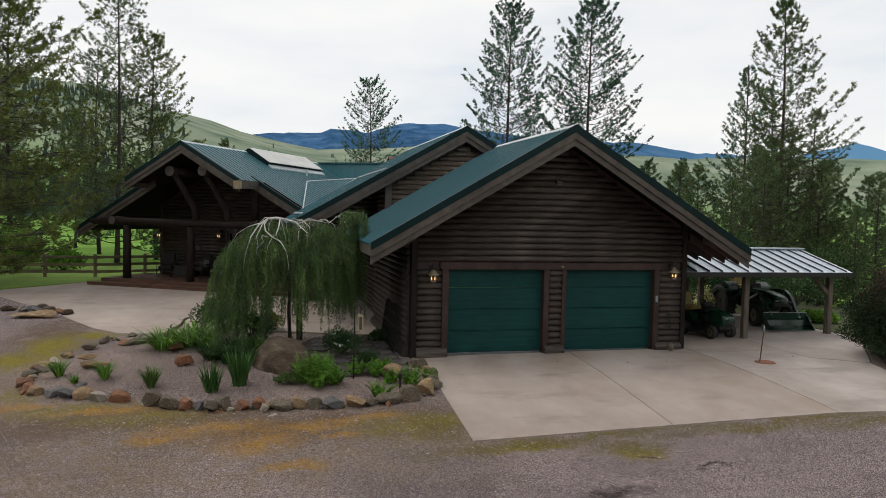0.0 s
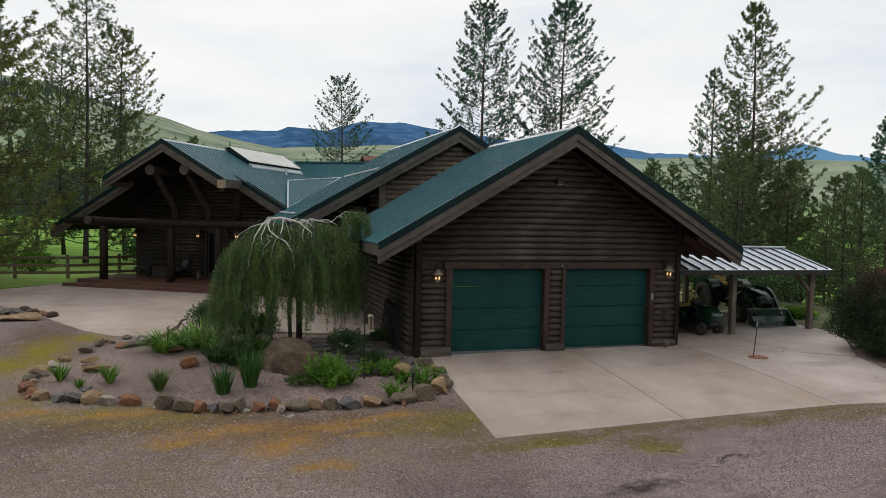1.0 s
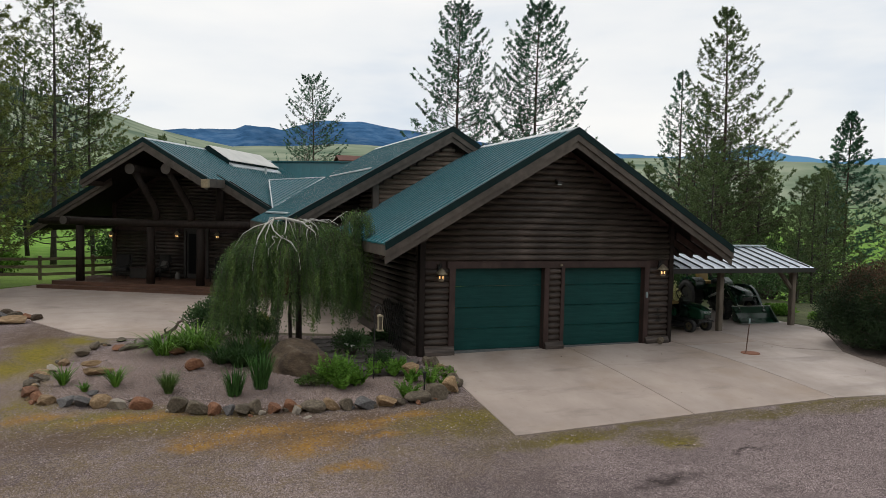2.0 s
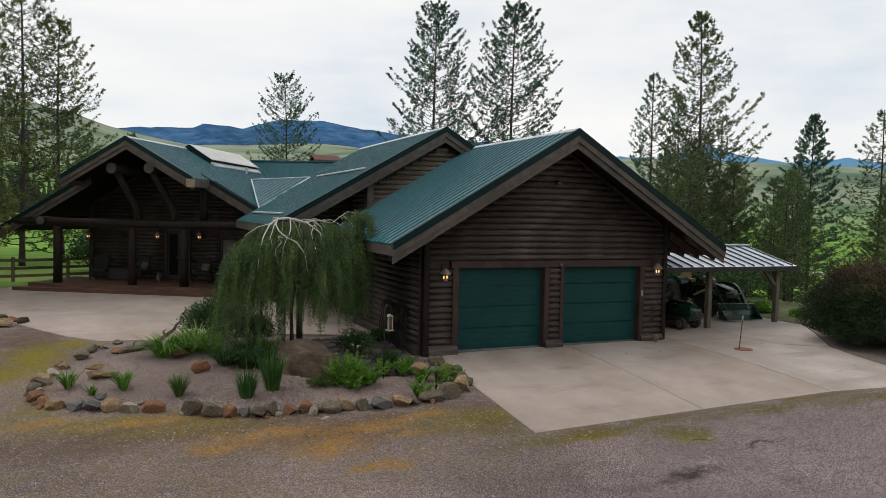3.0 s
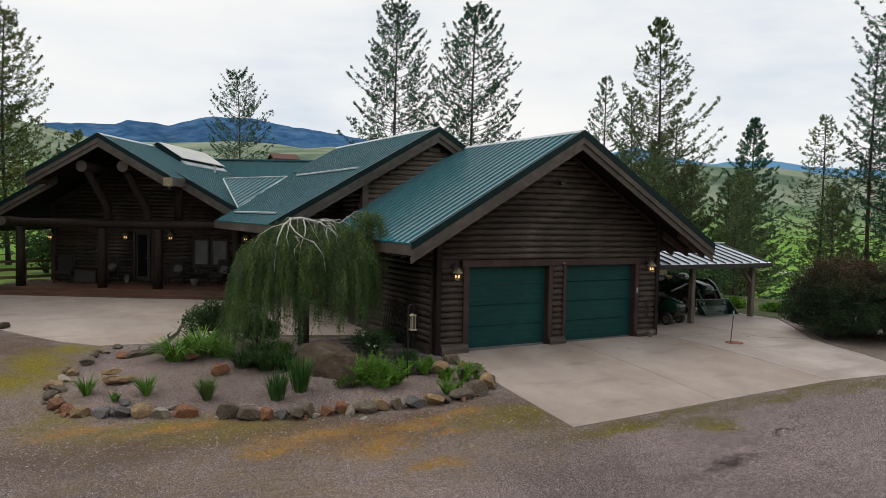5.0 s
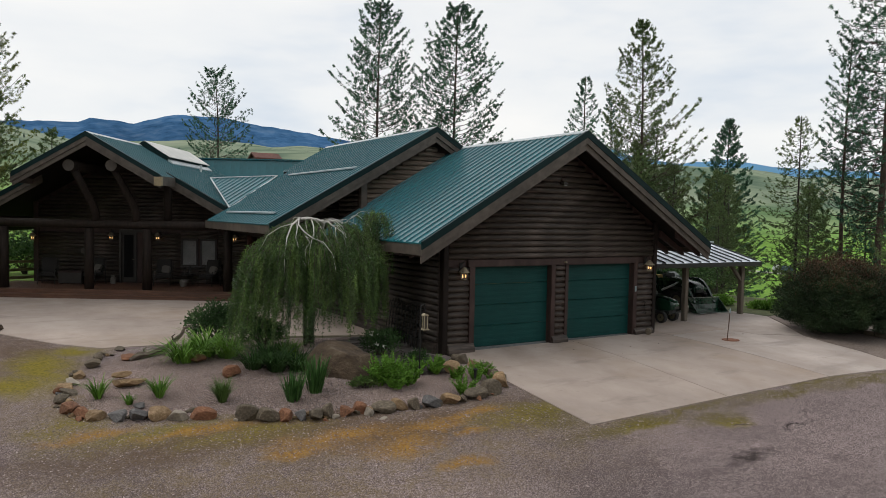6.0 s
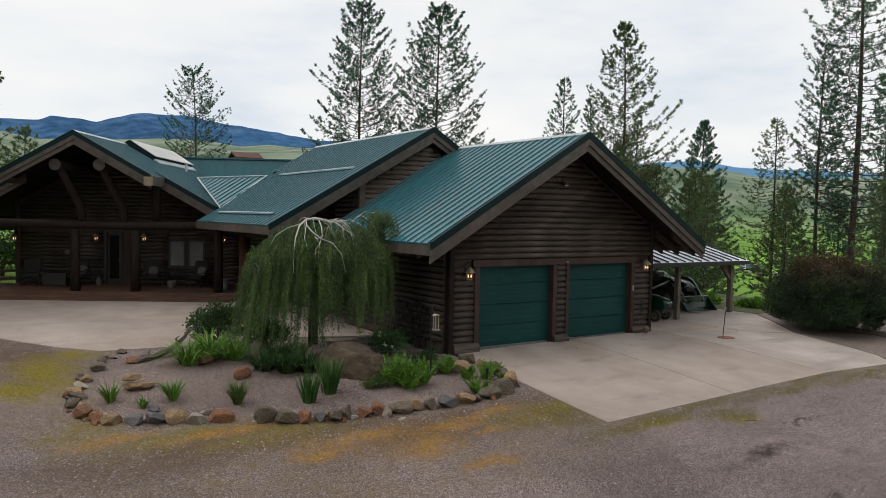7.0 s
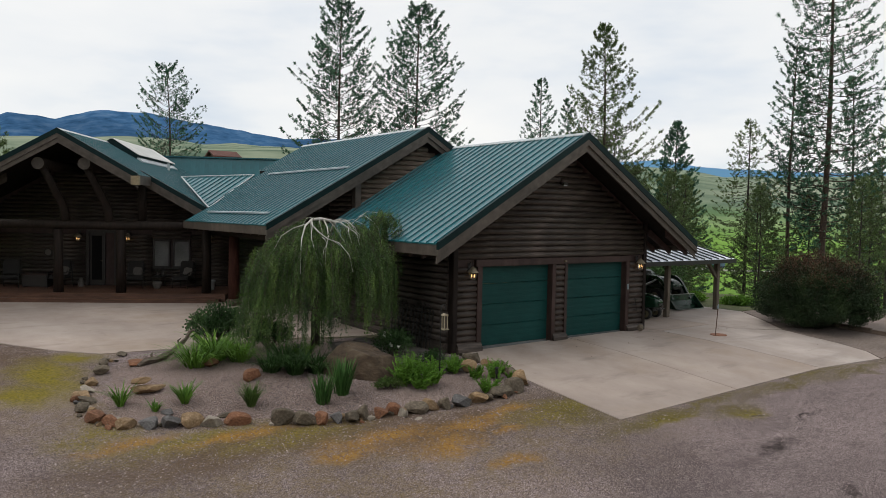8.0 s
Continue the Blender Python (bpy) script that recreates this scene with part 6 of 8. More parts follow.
shrub("leafy_shrub", "mid-green leafy shrub beside the weeping birch", -4.41, 3.73, 43, 0.85, 0.8, 1.15, 5200, 0.075, M_SHRUB, lobes=14, hollow=0.35)
shrub("leafy_shrub", "low dark leafy shrub under the weeping birch", -3.65, 2.42, 44, 0.6, 0.6, 0.8, 3000, 0.065, M_DARKGRASS, lobes=10, hollow=0.35)
shrub("yellow_shrub", "small yellow-green shrub under the birch", -3.15, 4.07, 45, 0.4, 0.35, 0.6, 1500, 0.06, M_YELLOW, lobes=8, hollow=0.3)
shrub("ground_cover", "low dark leafy plant by the garage wall", -0.35, 1.91, 46, 0.4, 0.6, 0.35, 1500, 0.06, M_DARKGRASS, lobes=9, hollow=0.2, cat="plant")
strap_plant("grass_tuft", "green grass clump beside the boulder", "plant", -3.55, 0.84, 47, 150, 0.2, 0.6, 0.018, 0.5, 0.5, M_LILY)

# the big burning bush beside the driveway, in its bark-mulched bed
terrain_patch("mulch_bed", [(13.25, 0.3), (12.2, -1.0), (10.92, -2.5), (10.62, -3.4), (10.47, -4.3), (10.22, -5.2), (9.8, -5.74), (13.5, -6.0), (19, -5.6), (19, 0.3)],
              material("bark_mulch", [(0.095, 0.070, 0.058), (0.18, 0.140, 0.118), (0.29, 0.24, 0.21)], 22, 0.95, 0.8, 30, bump_dist=0.02), 0.05, 0.11, "greyish bark mulch bed under the bush", cell=1.5)
shrub("burning_bush", "huge rounded dark burning bush with reddish top", 12.2, -2.8, 51, 1.74, 1.74, 2.6, 150000, 0.050, M_BUSH, z=ground_z(12.2, -2.8), lobes=240, stems=90, mat2=M_BUSHRED, share=0.27,
      hollow=0.4, low=0.0, reach=(0.6, 1.03), size_of=(0.13, 0.24), rise=(0.12, 0.70))


M_TIMBER = material("weathered_landscape_timber", [(0.10, 0.070, 0.052), (0.17, 0.125, 0.095), (0.24, 0.185, 0.145)], 5, 0.85, 0.4, 26, (0.5, 3, 3), vary=0.15)
for k in range(4):
    ob = part("edging_timber", box(0, 0.98, -0.07, 0.07, -0.04, 0.13, bevel=0.015), M_TIMBER, matrix=pose(12.72 - 0.06 * k, -2.3 - k * 1.0, ground_z(12.6, -2.8 - k) + 0.05, 0, 0, -93))
    tagged(ob, "weathered timber edging the mulch bed", "timber", "edging timbers")


def weeping_birch():
    rng = np.random.default_rng(77)
    cx, cy = -2.62, 1.4
    base = Vector((-2.45, 2.3, bed_z(-2.45, 2.3)))
    ob = thing("weeping_birch", "weeping birch with pale branches and trailing green foliage", "tree")
    top = Vector((cx + 0.05, cy, 3.0))
    part("trunk", tube([base - Vector((0, 0, 0.1)), base + Vector((-0.03, -0.1, 0.9)), base + Vector((-0.1, -0.35, 1.9)), top], [0.085, 0.075, 0.07, 0.06], 10), M_BARKDARK, ob, smooth=True)
    part("trunk", tube([base + Vector((-0.25, -0.3, -0.1)), base + Vector((-0.3, -0.4, 0.8)), base + Vector((-0.28, -0.6, 1.8)), top + Vector((-0.1, -0.1, -0.1))], [0.05, 0.045, 0.04, 0.03], 8), M_BARKDARK, ob, smooth=True)
    # bent pale limbs that arch over the flat top and dive into the foliage
    A, B, J, R = Vector((-3.3, 0.9, 3.21)), Vector((-2.85, 0.82, 3.19)), Vector((-3.2, 0.3, 2.80)), Vector((-2.03, 1.75, 3.17))
    main = part("limb", tube([top + Vector((0, 0, -0.2)), Vector((-2.62, 1.1, 3.12)), B, Vector((-3.1, 0.88, 3.24)), A, Vector((-3.5, 0.8, 3.08)), Vector((-3.68, 0.6, 2.8)), Vector((-3.8, 0.4, 2.4)), Vector((-3.84, 0.3, 2.05))],
                             [0.04, 0.038, 0.036, 0.034, 0.03, 0.02, 0.014, 0.009, 0.004], 7), M_WHITEBARK, ob, smooth=True)
    for p, r in (([A, A + Vector((-0.08, -0.2, -0.12)), Vector((-3.36, 0.42, 2.95)), J, Vector((-3.02, 0.1, 2.72)), Vector((-2.88, -0.1, 2.46)), Vector((-2.84, -0.2, 2.1))], 0.026),
                 ([Vector((-3.02, 0.86, 3.22)), Vector((-3.05, 0.62, 3.05)), Vector((-3.12, 0.42, 2.85)), J, Vector((-3.3, 0.18, 2.6)), Vector((-3.36, 0.1, 2.2))], 0.022),
                 ([A, Vector((-3.42, 0.62, 3.1)), Vector((-3.55, 0.4, 2.82)), Vector((-3.5, 0.2, 2.4)), Vector((-3.42, 0.1, 2.2))], 0.018),
                 ([B, Vector((-2.68, 0.7, 3.16)), Vector((-2.55, 0.55, 3.04)), Vector((-2.42, 0.4, 2.92)), Vector((-2.38, 0.3, 2.6))], 0.026),
                 ([Vector((-2.68, 0.7, 3.16)), Vector((-2.5, 0.72, 3.2)), Vector((-2.35, 0.6, 3.05)), Vector((-2.3, 0.5, 2.8))], 0.018),
                 ([Vector((-2.55, 0.55, 3.04)), Vector((-2.62, 0.4, 2.9)), Vector((-2.6, 0.3, 2.7))], 0.014),
                 ([Vector((-3.45, 0.82, 3.12)), Vector((-3.75, 0.9, 3.02)), Vector((-4.0, 0.95, 2.85)), Vector((-4.2, 0.95, 2.5))], 0.014),
                 ([Vector((-2.6, 1.2, 3.1)), Vector((-2.3, 1.5, 3.2)), R, Vector((-1.8, 1.72, 3.12)), Vector((-1.6, 1.7, 3.28)), Vector((-1.4, 1.7, 3.42)), Vector((-1.15, 1.6, 3.40)), Vector((-0.95, 1.55, 3.2))], 0.024),
                 ([Vector((-2.05, 1.7, 3.17)), Vector((-1.9, 1.5, 3.22)), Vector((-1.7, 1.3, 3.1)), Vector((-1.6, 1.2, 2.8))], 0.014)):
        n_ = len(p)
        part("twig", tube(p, [r * 0.75 * (1 - 0.8 * k / (n_ - 1)) for k in range(n_)], 6), M_WHITEBARK, main, smooth=True)
    # thin crooked twigs that spring from the limbs and tangle over the top
    springs = [A, B, J, R, A.lerp(B, 0.5), B.lerp(R, 0.35), B.lerp(R, 0.65), Vector((-1.6, 1.7, 3.28)), Vector((-2.55, 0.55, 3.04)), Vector((-2.3, 1.5, 3.2))]
    for i in range(18):
        p = springs[i % len(springs)] + Vector((rng.normal(0, 0.05), rng.normal(0, 0.05), 0))
        a = math.atan2(p.y - cy, p.x - cx) + rng.normal(0, 0.8) if i % 3 else rng.uniform(-2.6, -0.4)
        way, reach = Vector((math.cos(a), math.sin(a), 0)), rng.uniform(0.3, 0.75)
        path = [p]
        for k in range(1, 6):
            path.append(p + way * (reach * k / 5) + Vector((rng.normal(0, 0.035), rng.normal(0, 0.035), 0.07 * math.sin(k * 0.9) - 0.55 * reach * (k / 5) ** 2)))
        part("twig", tube(path, [0.008 - 0.0012 * k for k in range(6)], 5), M_WHITEBARK, main, smooth=True)
    P, D, T = [], [], bmesh.new()
    strands = []
    ct, st = math.cos(radians(40)), math.sin(radians(40))

    def spread(a, q):
        """The crown is longer one way than the other."""
        p1, p2 = 1.62 * q * math.cos(a), 1.48 * q * math.sin(a)
        return cx + ct * p1 - st * p2, cy + st * p1 + ct * p2, math.atan2(st * math.cos(a) + ct * math.sin(a), ct * math.cos(a) - st * math.sin(a))
    # tresses: bundles of hanging twigs that leave gaps between them
    for i in range(240):
        a = i * 2.39996 + rng.uniform(-0.3, 0.3)
        q = rng.uniform(0.80, 1.03) if i % 5 < 3 else math.sqrt(rng.uniform(0.10, 0.8))
        q *= 1 + 0.08 * math.sin(3 * a + 1) + 0.06 * math.sin(5 * a)
        x, y, aw = spread(a, q)
        z1 = 3.14 - 0.80 * min(1, q) ** 2.6 + rng.normal(0, 0.07)
        full = rng.uniform(0.7, 1.35)
        if i % 10 == 7:
            x, y, z1, full = cx + rng.uniform(1.0, 1.75), cy + rng.uniform(-0.5, 0.4), 3.40 - rng.uniform(0, 0.12), 0.4
        side = step(cx - 0.9, cx + 0.3, x)
        low = bed_z(x, y) + rng.uniform(0.05, 0.45) + side * rng.uniform(0.35, 0.85)
        for k in range(8):
            xx, yy = x + rng.normal(0, 0.034), y + rng.normal(0, 0.034)
            zz = z1 + rng.normal(0, 0.06)
            ln = (1.1 + 1.8 * q ** 2) * full * rng.uniform(0.5, 1.1)
            strands.append((xx, yy, zz, max(low + rng.uniform(0, 0.4), zz - ln), aw, q * (1.9 - side)))
    # short sprays that clothe the crown's top
    for i in range(560):
        a, q = rng.uniform(0, math.tau), math.sqrt(rng.uniform(0.14, 1.0))
        x, y, aw = spread(a, q * 0.97)
        z1 = 3.18 - 0.62 * q ** 2.6 + rng.normal(0, 0.05)
        if math.hypot(x + 3.1, y - 0.35) > 0.32:
            strands.append((x, y, z1, z1 - rng.uniform(0.25, 0.6), aw, q))
    for i, (x, y, z1, z0, a, q) in enumerate(strands):
        m = 6
        sw = Vector((math.cos(a), math.sin(a), 0))
        path = [Vector((x, y, z1)) + sw * (0.16 * math.sin(min(1, k / m * 2.2) * 1.57) + 0.36 * max(0.0, q - 0.9) * k / m) + Vector((rng.normal(0, 0.014), rng.normal(0, 0.014), -(z1 - z0) * (k / m) ** 1.25)) for k in range(m + 1)]
        if i % 4 == 0:
            add_tube(T, path, [0.006 * (1 - 0.7 * k / m) for k in range(m + 1)], 3, cap=False)
        nl = int((z1 - z0) * 66)
        s = rng.uniform(0, m - 0.001, nl)
        k = s.astype(int)
        A = np.array([tuple(p) for p in path])
        p = A[k] * (1 - (s - k))[:, None] + A[k + 1] * (s - k)[:, None]
        P.append(p + rng.normal(0, 0.017, p.shape))
        D.append(unit(rng.normal(0, 0.5, p.shape) + np.array([0, 0, -0.9])))
    tagged(part("hanging_twig", T, M_TWIG, ob), kind="stuff")
    P, D = np.concatenate(P), np.concatenate(D)
    ln = 0.035 * rng.uniform(0.7, 1.3, len(P))
    piece("foliage", quads("foliage", leaf_quads(P, D, ln, ln * 0.55, rng)), M_BIRCH, ob)


weeping_birch()


def driftwood():
    ob = thing("driftwood", "grey weathered driftwood branch lying in the bed", "driftwood")
    z = bed_z(-5.8, 2.9)
    m_dw = material("driftwood_grey", [(0.060, 0.044, 0.034), (0.12, 0.090, 0.070), (0.19, 0.15, 0.12)], 9, 0.9, 0.7, 18, (1, 1, 3))
    part("stem", tube([(-6.69, 2.25, z - 0.03), (-6.49, 2.35, z + 0.05), (-6.29, 2.40, z + 0.04), (-6.04, 2.55, z + 0.09), (-5.79, 2.75, z + 0.16), (-5.59, 2.90, z + 0.27), (-5.44, 3.00, z + 0.36), (-5.36, 3.05, z + 0.5),
                       (-5.22, 3.10, z + 0.54)], [0.05, 0.075, 0.055, 0.07, 0.055, 0.06, 0.045, 0.035, 0.012], 9, ecc=0.22), m_dw, ob)
    part("twig", tube([(-5.64, 2.86, z + 0.24), (-5.69, 2.80, z + 0.36), (-5.62, 2.78, z + 0.42)], [0.03, 0.022, 0.008], 6), m_dw, ob)
    part("twig", tube([(-6.34, 2.40, z + 0.06), (-6.36, 2.48, z + 0.16), (-6.30, 2.52, z + 0.2)], [0.03, 0.022, 0.01], 6), m_dw, ob)


driftwood()

# ---------------------------------------------------------------- garden fittings
M_IRON = material("black_iron", [(0.012, 0.011, 0.011), (0.022, 0.020, 0.019)], 12, 0.55, 0.2, 40, metal=0.3)
M_PALEWOOD = material("pale_feeder_wood", [(0.26, 0.22, 0.15), (0.36, 0.31, 0.22)], 8, 0.7, 0.2, 30)


def trellis(y0, y1, top):
    ob = thing("trellis", "black iron arched garden trellis leaning on the garage wall", "trellis", "iron trellises")
    n = 6
    w = (y1 - y0) / n
    for i in range(n):
        ya, yb = y0 + i * w, y0 + (i + 1) * w - 0.02
        h = top * (0.90 + 0.10 * math.sin((i + 0.5) / n * math.pi))
        z = -0.02
        part("arched_rod", tube([(-0.30, ya, z), (-0.17, ya, h - 0.12), (-0.165, (ya + yb) / 2, h), (-0.17, yb, h - 0.12), (-0.30, yb, z)], 0.013, 5), M_IRON, ob)
    for f in (0.25, 0.55, 0.8):
        part("cross_rod", tube([(-0.30 + 0.13 * f - 0.012, y0, top * f), (-0.30 + 0.13 * f - 0.012, y1, top * f)], 0.012, 5), M_IRON, ob)


trellis(0.48, 1.46, 1.16)
trellis(1.50, 2.45, 1.16)


def bird_feeder():
    x, y = -1.53, -1.68
    z = bed_z(x, y)
    hook = thing("shepherd_hook", "black iron shepherd's hook standing in the bed", "garden hook")
    pts = [(x, y, z - 0.1), (x, y, z + 1.46)] + [(x + 0.07 - 0.07 * math.cos(k * 0.4), y + 0.02 * k / 8, z + 1.46 + 0.11 * math.sin(k * 0.4)) for k in range(1, 9)]
    part("pole", tube(pts, 0.014, 7), M_IRON, hook)
    part("foot_prong", tube([(x - 0.1, y, z + 0.22), (x + 0.1, y, z + 0.22)], 0.007, 6), M_IRON, hook)
    part("scroll", tube([(x, y, z + 0.45)] + [(x - 0.16 * math.sin(k * 0.7) * k / 6, y, z + 0.45 + 0.06 * math.cos(k * 0.7)) for k in range(1, 7)], 0.006, 5), M_IRON, hook)
    part("scroll", tube([(x, y, z + 0.45)] + [(x + 0.16 * math.sin(k * 0.7) * k / 6, y, z + 0.45 + 0.06 * math.cos(k * 0.7)) for k in range(1, 7)], 0.006, 5), M_IRON, hook)
    f = thing("bird_feeder", "pale wooden hanging bird feeder tube", "bird feeder")
    fx, fy = x + 0.13, y + 0.03
    zz = z + 1.46
    part("hanger", tube([(fx, fy, zz), (fx, fy, zz - 0.1)], 0.004, 5), M_IRON, f)
    part("roof", prism([(fx - 0.06, zz - 0.14), (fx + 0.06, zz - 0.14), (fx + 0.045, zz - 0.11), (fx, zz - 0.095), (fx - 0.045, zz - 0.11)], "y", fy - 0.06, fy + 0.06), M_PALEWOOD, f)
    for sx in (-1, 1):
        for sy in (-1, 1):
            part("corner_post", box(fx + sx * 0.04 - 0.008, fx + sx * 0.04 + 0.008, fy + sy * 0.04 - 0.008, fy + sy * 0.04 + 0.008, zz - 0.42, zz - 0.14), M_PALEWOOD, f)
    part("seed_tube", box(fx - 0.03, fx + 0.03, fy - 0.03, fy + 0.03, zz - 0.415, zz - 0.145), material("seed_mesh", [(0.05, 0.042, 0.03), (0.09, 0.075, 0.055)], 60, 0.8, 0.3, 60), f)
    part("tray", box(fx - 0.07, fx + 0.07, fy - 0.07, fy + 0.07, zz - 0.445, zz - 0.42), M_PALEWOOD, f)


bird_feeder()


def path_light():
    x, y = -0.70, -2.57
    z = bed_z(x, y)
    ob = thing("path_light", "slim black garden path light on a stake", "path light")
    part("stake", tube([(x, y, z - 0.1), (x, y, z + 0.30)], 0.018, 8), M_IRON, ob)
    part("lamp_body", tube([(x, y, z + 0.25), (x, y, z + 0.37)], 0.030, 10), M_IRON, ob)
    part("cap", tube([(x, y, z + 0.37), (x, y, z + 0.385), (x, y, z + 0.40)], [0.05, 0.045, 0.01], 12), M_IRON, ob)


path_light()


M_RUSTPOLE = material("rusty_pole", [(0.07, 0.035, 0.022), (0.12, 0.065, 0.042)], 12, 0.85, 0.3, 40)


def snow_stake():
    x, y = 8.38, -1.90
    z = ground_z(x, y) + 0.045
    ob = thing("marker_stake", "thin leaning marker stake in a rusty round cover on the driveway", "marker stake")
    part("cover", tube([(x, y, z), (x, y, z + 0.018)], [0.24, 0.225], 24), material("rusty_iron_cover", [(0.17, 0.065, 0.035), (0.26, 0.11, 0.06)], 12, 0.8, 0.3, 40), ob)
    part("pole", tube([(x - 0.15, y, z + 0.01), (x - 0.07, y, z + 0.78)], 0.013, 8), M_RUSTPOLE, ob)
    part("tip", tube([(x - 0.07, y, z + 0.76), (x - 0.065, y, z + 0.84), (x - 0.06, y, z + 0.90)], [0.015, 0.024, 0.010], 8), M_GUARD, ob)


snow_stake()

# ---------------------------------------------------------------- lanterns and wall fittings
M_LAMPCAP = material("weathered_brass_cap", [(0.17, 0.14, 0.095), (0.27, 0.225, 0.155)], 12, 0.5, 0.2, 40, metal=0.4)
M_BULB = glow("warm_bulb", (1.0, 0.56, 0.22), 1.8)
M_LAMPGLASS = glass("lantern_glass", (0.95, 0.93, 0.85), 0.12)


def lantern(m):
    """Wall lantern: m has its origin on the wall, -y out of it."""
    ob = thing("wall_lantern", "lit brass wall lantern with a broad bell cap", "wall lamp", "wall lanterns", m)
    part("backplate", box(-0.05, 0.05, -0.03, 0.0, 0.02, 0.30, bevel=0.006), M_IRON, ob)
    part("arm", tube([(0, -0.02, 0.24), (0, -0.06, 0.33), (0, -0.12, 0.34), (0, -0.155, 0.29), (0, -0.155, 0.20)], 0.011, 7), M_IRON, ob)
    part("cap", tube([(0, -0.155, 0.075), (0, -0.155, 0.09), (0, -0.155, 0.125), (0, -0.155, 0.17), (0, -0.155, 0.20), (0, -0.155, 0.225)], [0.145, 0.142, 0.105, 0.075, 0.04, 0.016], 16), M_LAMPCAP, ob, smooth=True)
    cage = part("cage", tube([(0, -0.155, -0.105), (0, -0.155, -0.085), (0, -0.155, -0.07)], [0.035, 0.07, 0.066], 8), M_LAMPCAP, ob)
    for k in range(6):
        a = k * math.tau / 6
        part("bar", tube([(0.066 * math.cos(a), -0.155 + 0.066 * math.sin(a), -0.075), (0.094 * math.cos(a), -0.155 + 0.094 * math.sin(a), 0.08)], 0.005, 5), M_LAMPCAP, cage)
    g = part("glass", tube([(0, -0.155, -0.07), (0, -0.155, 0.08)], [0.062, 0.088], 12, cap=False), M_LAMPGLASS, ob)
    g.visible_shadow = False
    for x in (-0.03, 0.03):
        part("bulb", tube([(x, -0.155, -0.035), (x, -0.155, -0.015), (x, -0.155, 0.02), (x, -0.155, 0.045)], [0.006, 0.011, 0.010, 0.003], 8), M_BULB, ob)
    return ob


first = lantern(pose(0.50, -0.055, 1.90))
for m in (pose(6.88, -0.055, 1.97), PM @ pose(-3.98, 3.98, 2.12), PM @ pose(-0.83, 4.03, 2.18), PM @ pose(1.06, 4.03, 2.2), PM @ pose(4.2, 4.03, 2.2), frame_at((0.25, 11.2, 2.0), -Y, X)):
    copy_thing(first, m)


def small_fittings():
    m_wh = material("dull_brown_plastic", [(0.022, 0.019, 0.017), (0.036, 0.031, 0.028)], 8, 0.5, 0)
    ob = thing("security_light", "small brown security flood light on the gable", "security light")
    part("base", box(3.59, 3.69, -0.10, -0.06, 4.30, 4.40, bevel=0.01), M_TRIM, ob)
    part("head", prism([(-0.10, 4.33), (-0.22, 4.30), (-0.22, 4.24), (-0.18, 4.22), (-0.12, 4.26)], "x", 3.57, 3.71), m_wh, ob)
    part("lens", box(3.585, 3.695, -0.215, -0.19, 4.218, 4.228), M_FLASH, ob)
    ob = thing("sensor_box", "small grey sensor box above the garage doors", "sensor")
    part("sensor_body", box(3.76, 3.85, -0.15, -0.096, 2.15, 2.20, bevel=0.01), M_LAMPCAP, ob)
    ob = thing("door_keypad", "small grey keypad on the garage door frame", "keypad")
    part("keypad_body", box(6.44, 6.50, -0.115, -0.087, 1.28, 1.44, bevel=0.008), M_GUARD, ob)
    ob = thing("wall_ornament", "small black iron ornament on the log wall", "ornament")
    for k in range(3):
        part("figure", tube([(6.74, -0.085, 0.95 - k * 0.16), (6.82, -0.095, 0.99 - k * 0.16), (6.90, -0.085, 0.95 - k * 0.16), (6.98, -0.085, 0.98 - k * 0.16)], [0.006, 0.022, 0.018, 0.005], 6), M_IRON, ob)
    part("spine", tube([(6.84, -0.085, 1.0), (6.88, -0.09, 0.8), (6.92, -0.085, 0.6)], 0.009, 5), M_IRON, ob)


small_fittings()

# ---------------------------------------------------------------- porch windows, door and furniture
M_DARKPAINT = material("dark_frame_paint", [(0.02, 0.016, 0.014), (0.032, 0.026, 0.022)], 6, 0.5, 0.1, 30)
M_PANE = glass("window_glass", (0.9, 0.9, 0.9), 0.02)
M_PANE.node_tree.nodes["Principled BSDF"].inputs["IOR"].default_value = 1.2
M_BLIND = material("pale_blind", [(0.20, 0.20, 0.195), (0.28, 0.28, 0.27)], 3, 0.8, 0.1, 30)


def porch_window():
    ob = thing("window_1", "double porch window with pale blinds behind the glass", "window", m=PM, kind="structure")
    v = WALL_V
    for u0, u1 in ((1.98, 2.64), (2.74, 3.42)):
        for a, b, c, d in ((u0, u1, 2.11, 2.18), (u0, u1, 1.05, 1.12), (u0, u0 + 0.06, 1.12, 2.11), (u1 - 0.06, u1, 1.12, 2.11)):
            part("window_frame", box(a, b, v - 0.11, v - 0.02, c, d, bevel=0.006), M_DARKPAINT, ob)
        p = part("pane", box(u0 + 0.06, u1 - 0.06, v - 0.07, v - 0.062, 1.12, 2.11), M_PANE, ob)
        p.visible_shadow = False
        part("blind", box(u0 + 0.06, u1 - 0.06, v - 0.045, v - 0.03, 1.12, 2.11), M_BLIND, ob)
    part("window_sill", box(1.94, 3.46, v - 0.16, v - 0.02, 1.0, 1.048, bevel=0.006), M_DARKPAINT, ob)


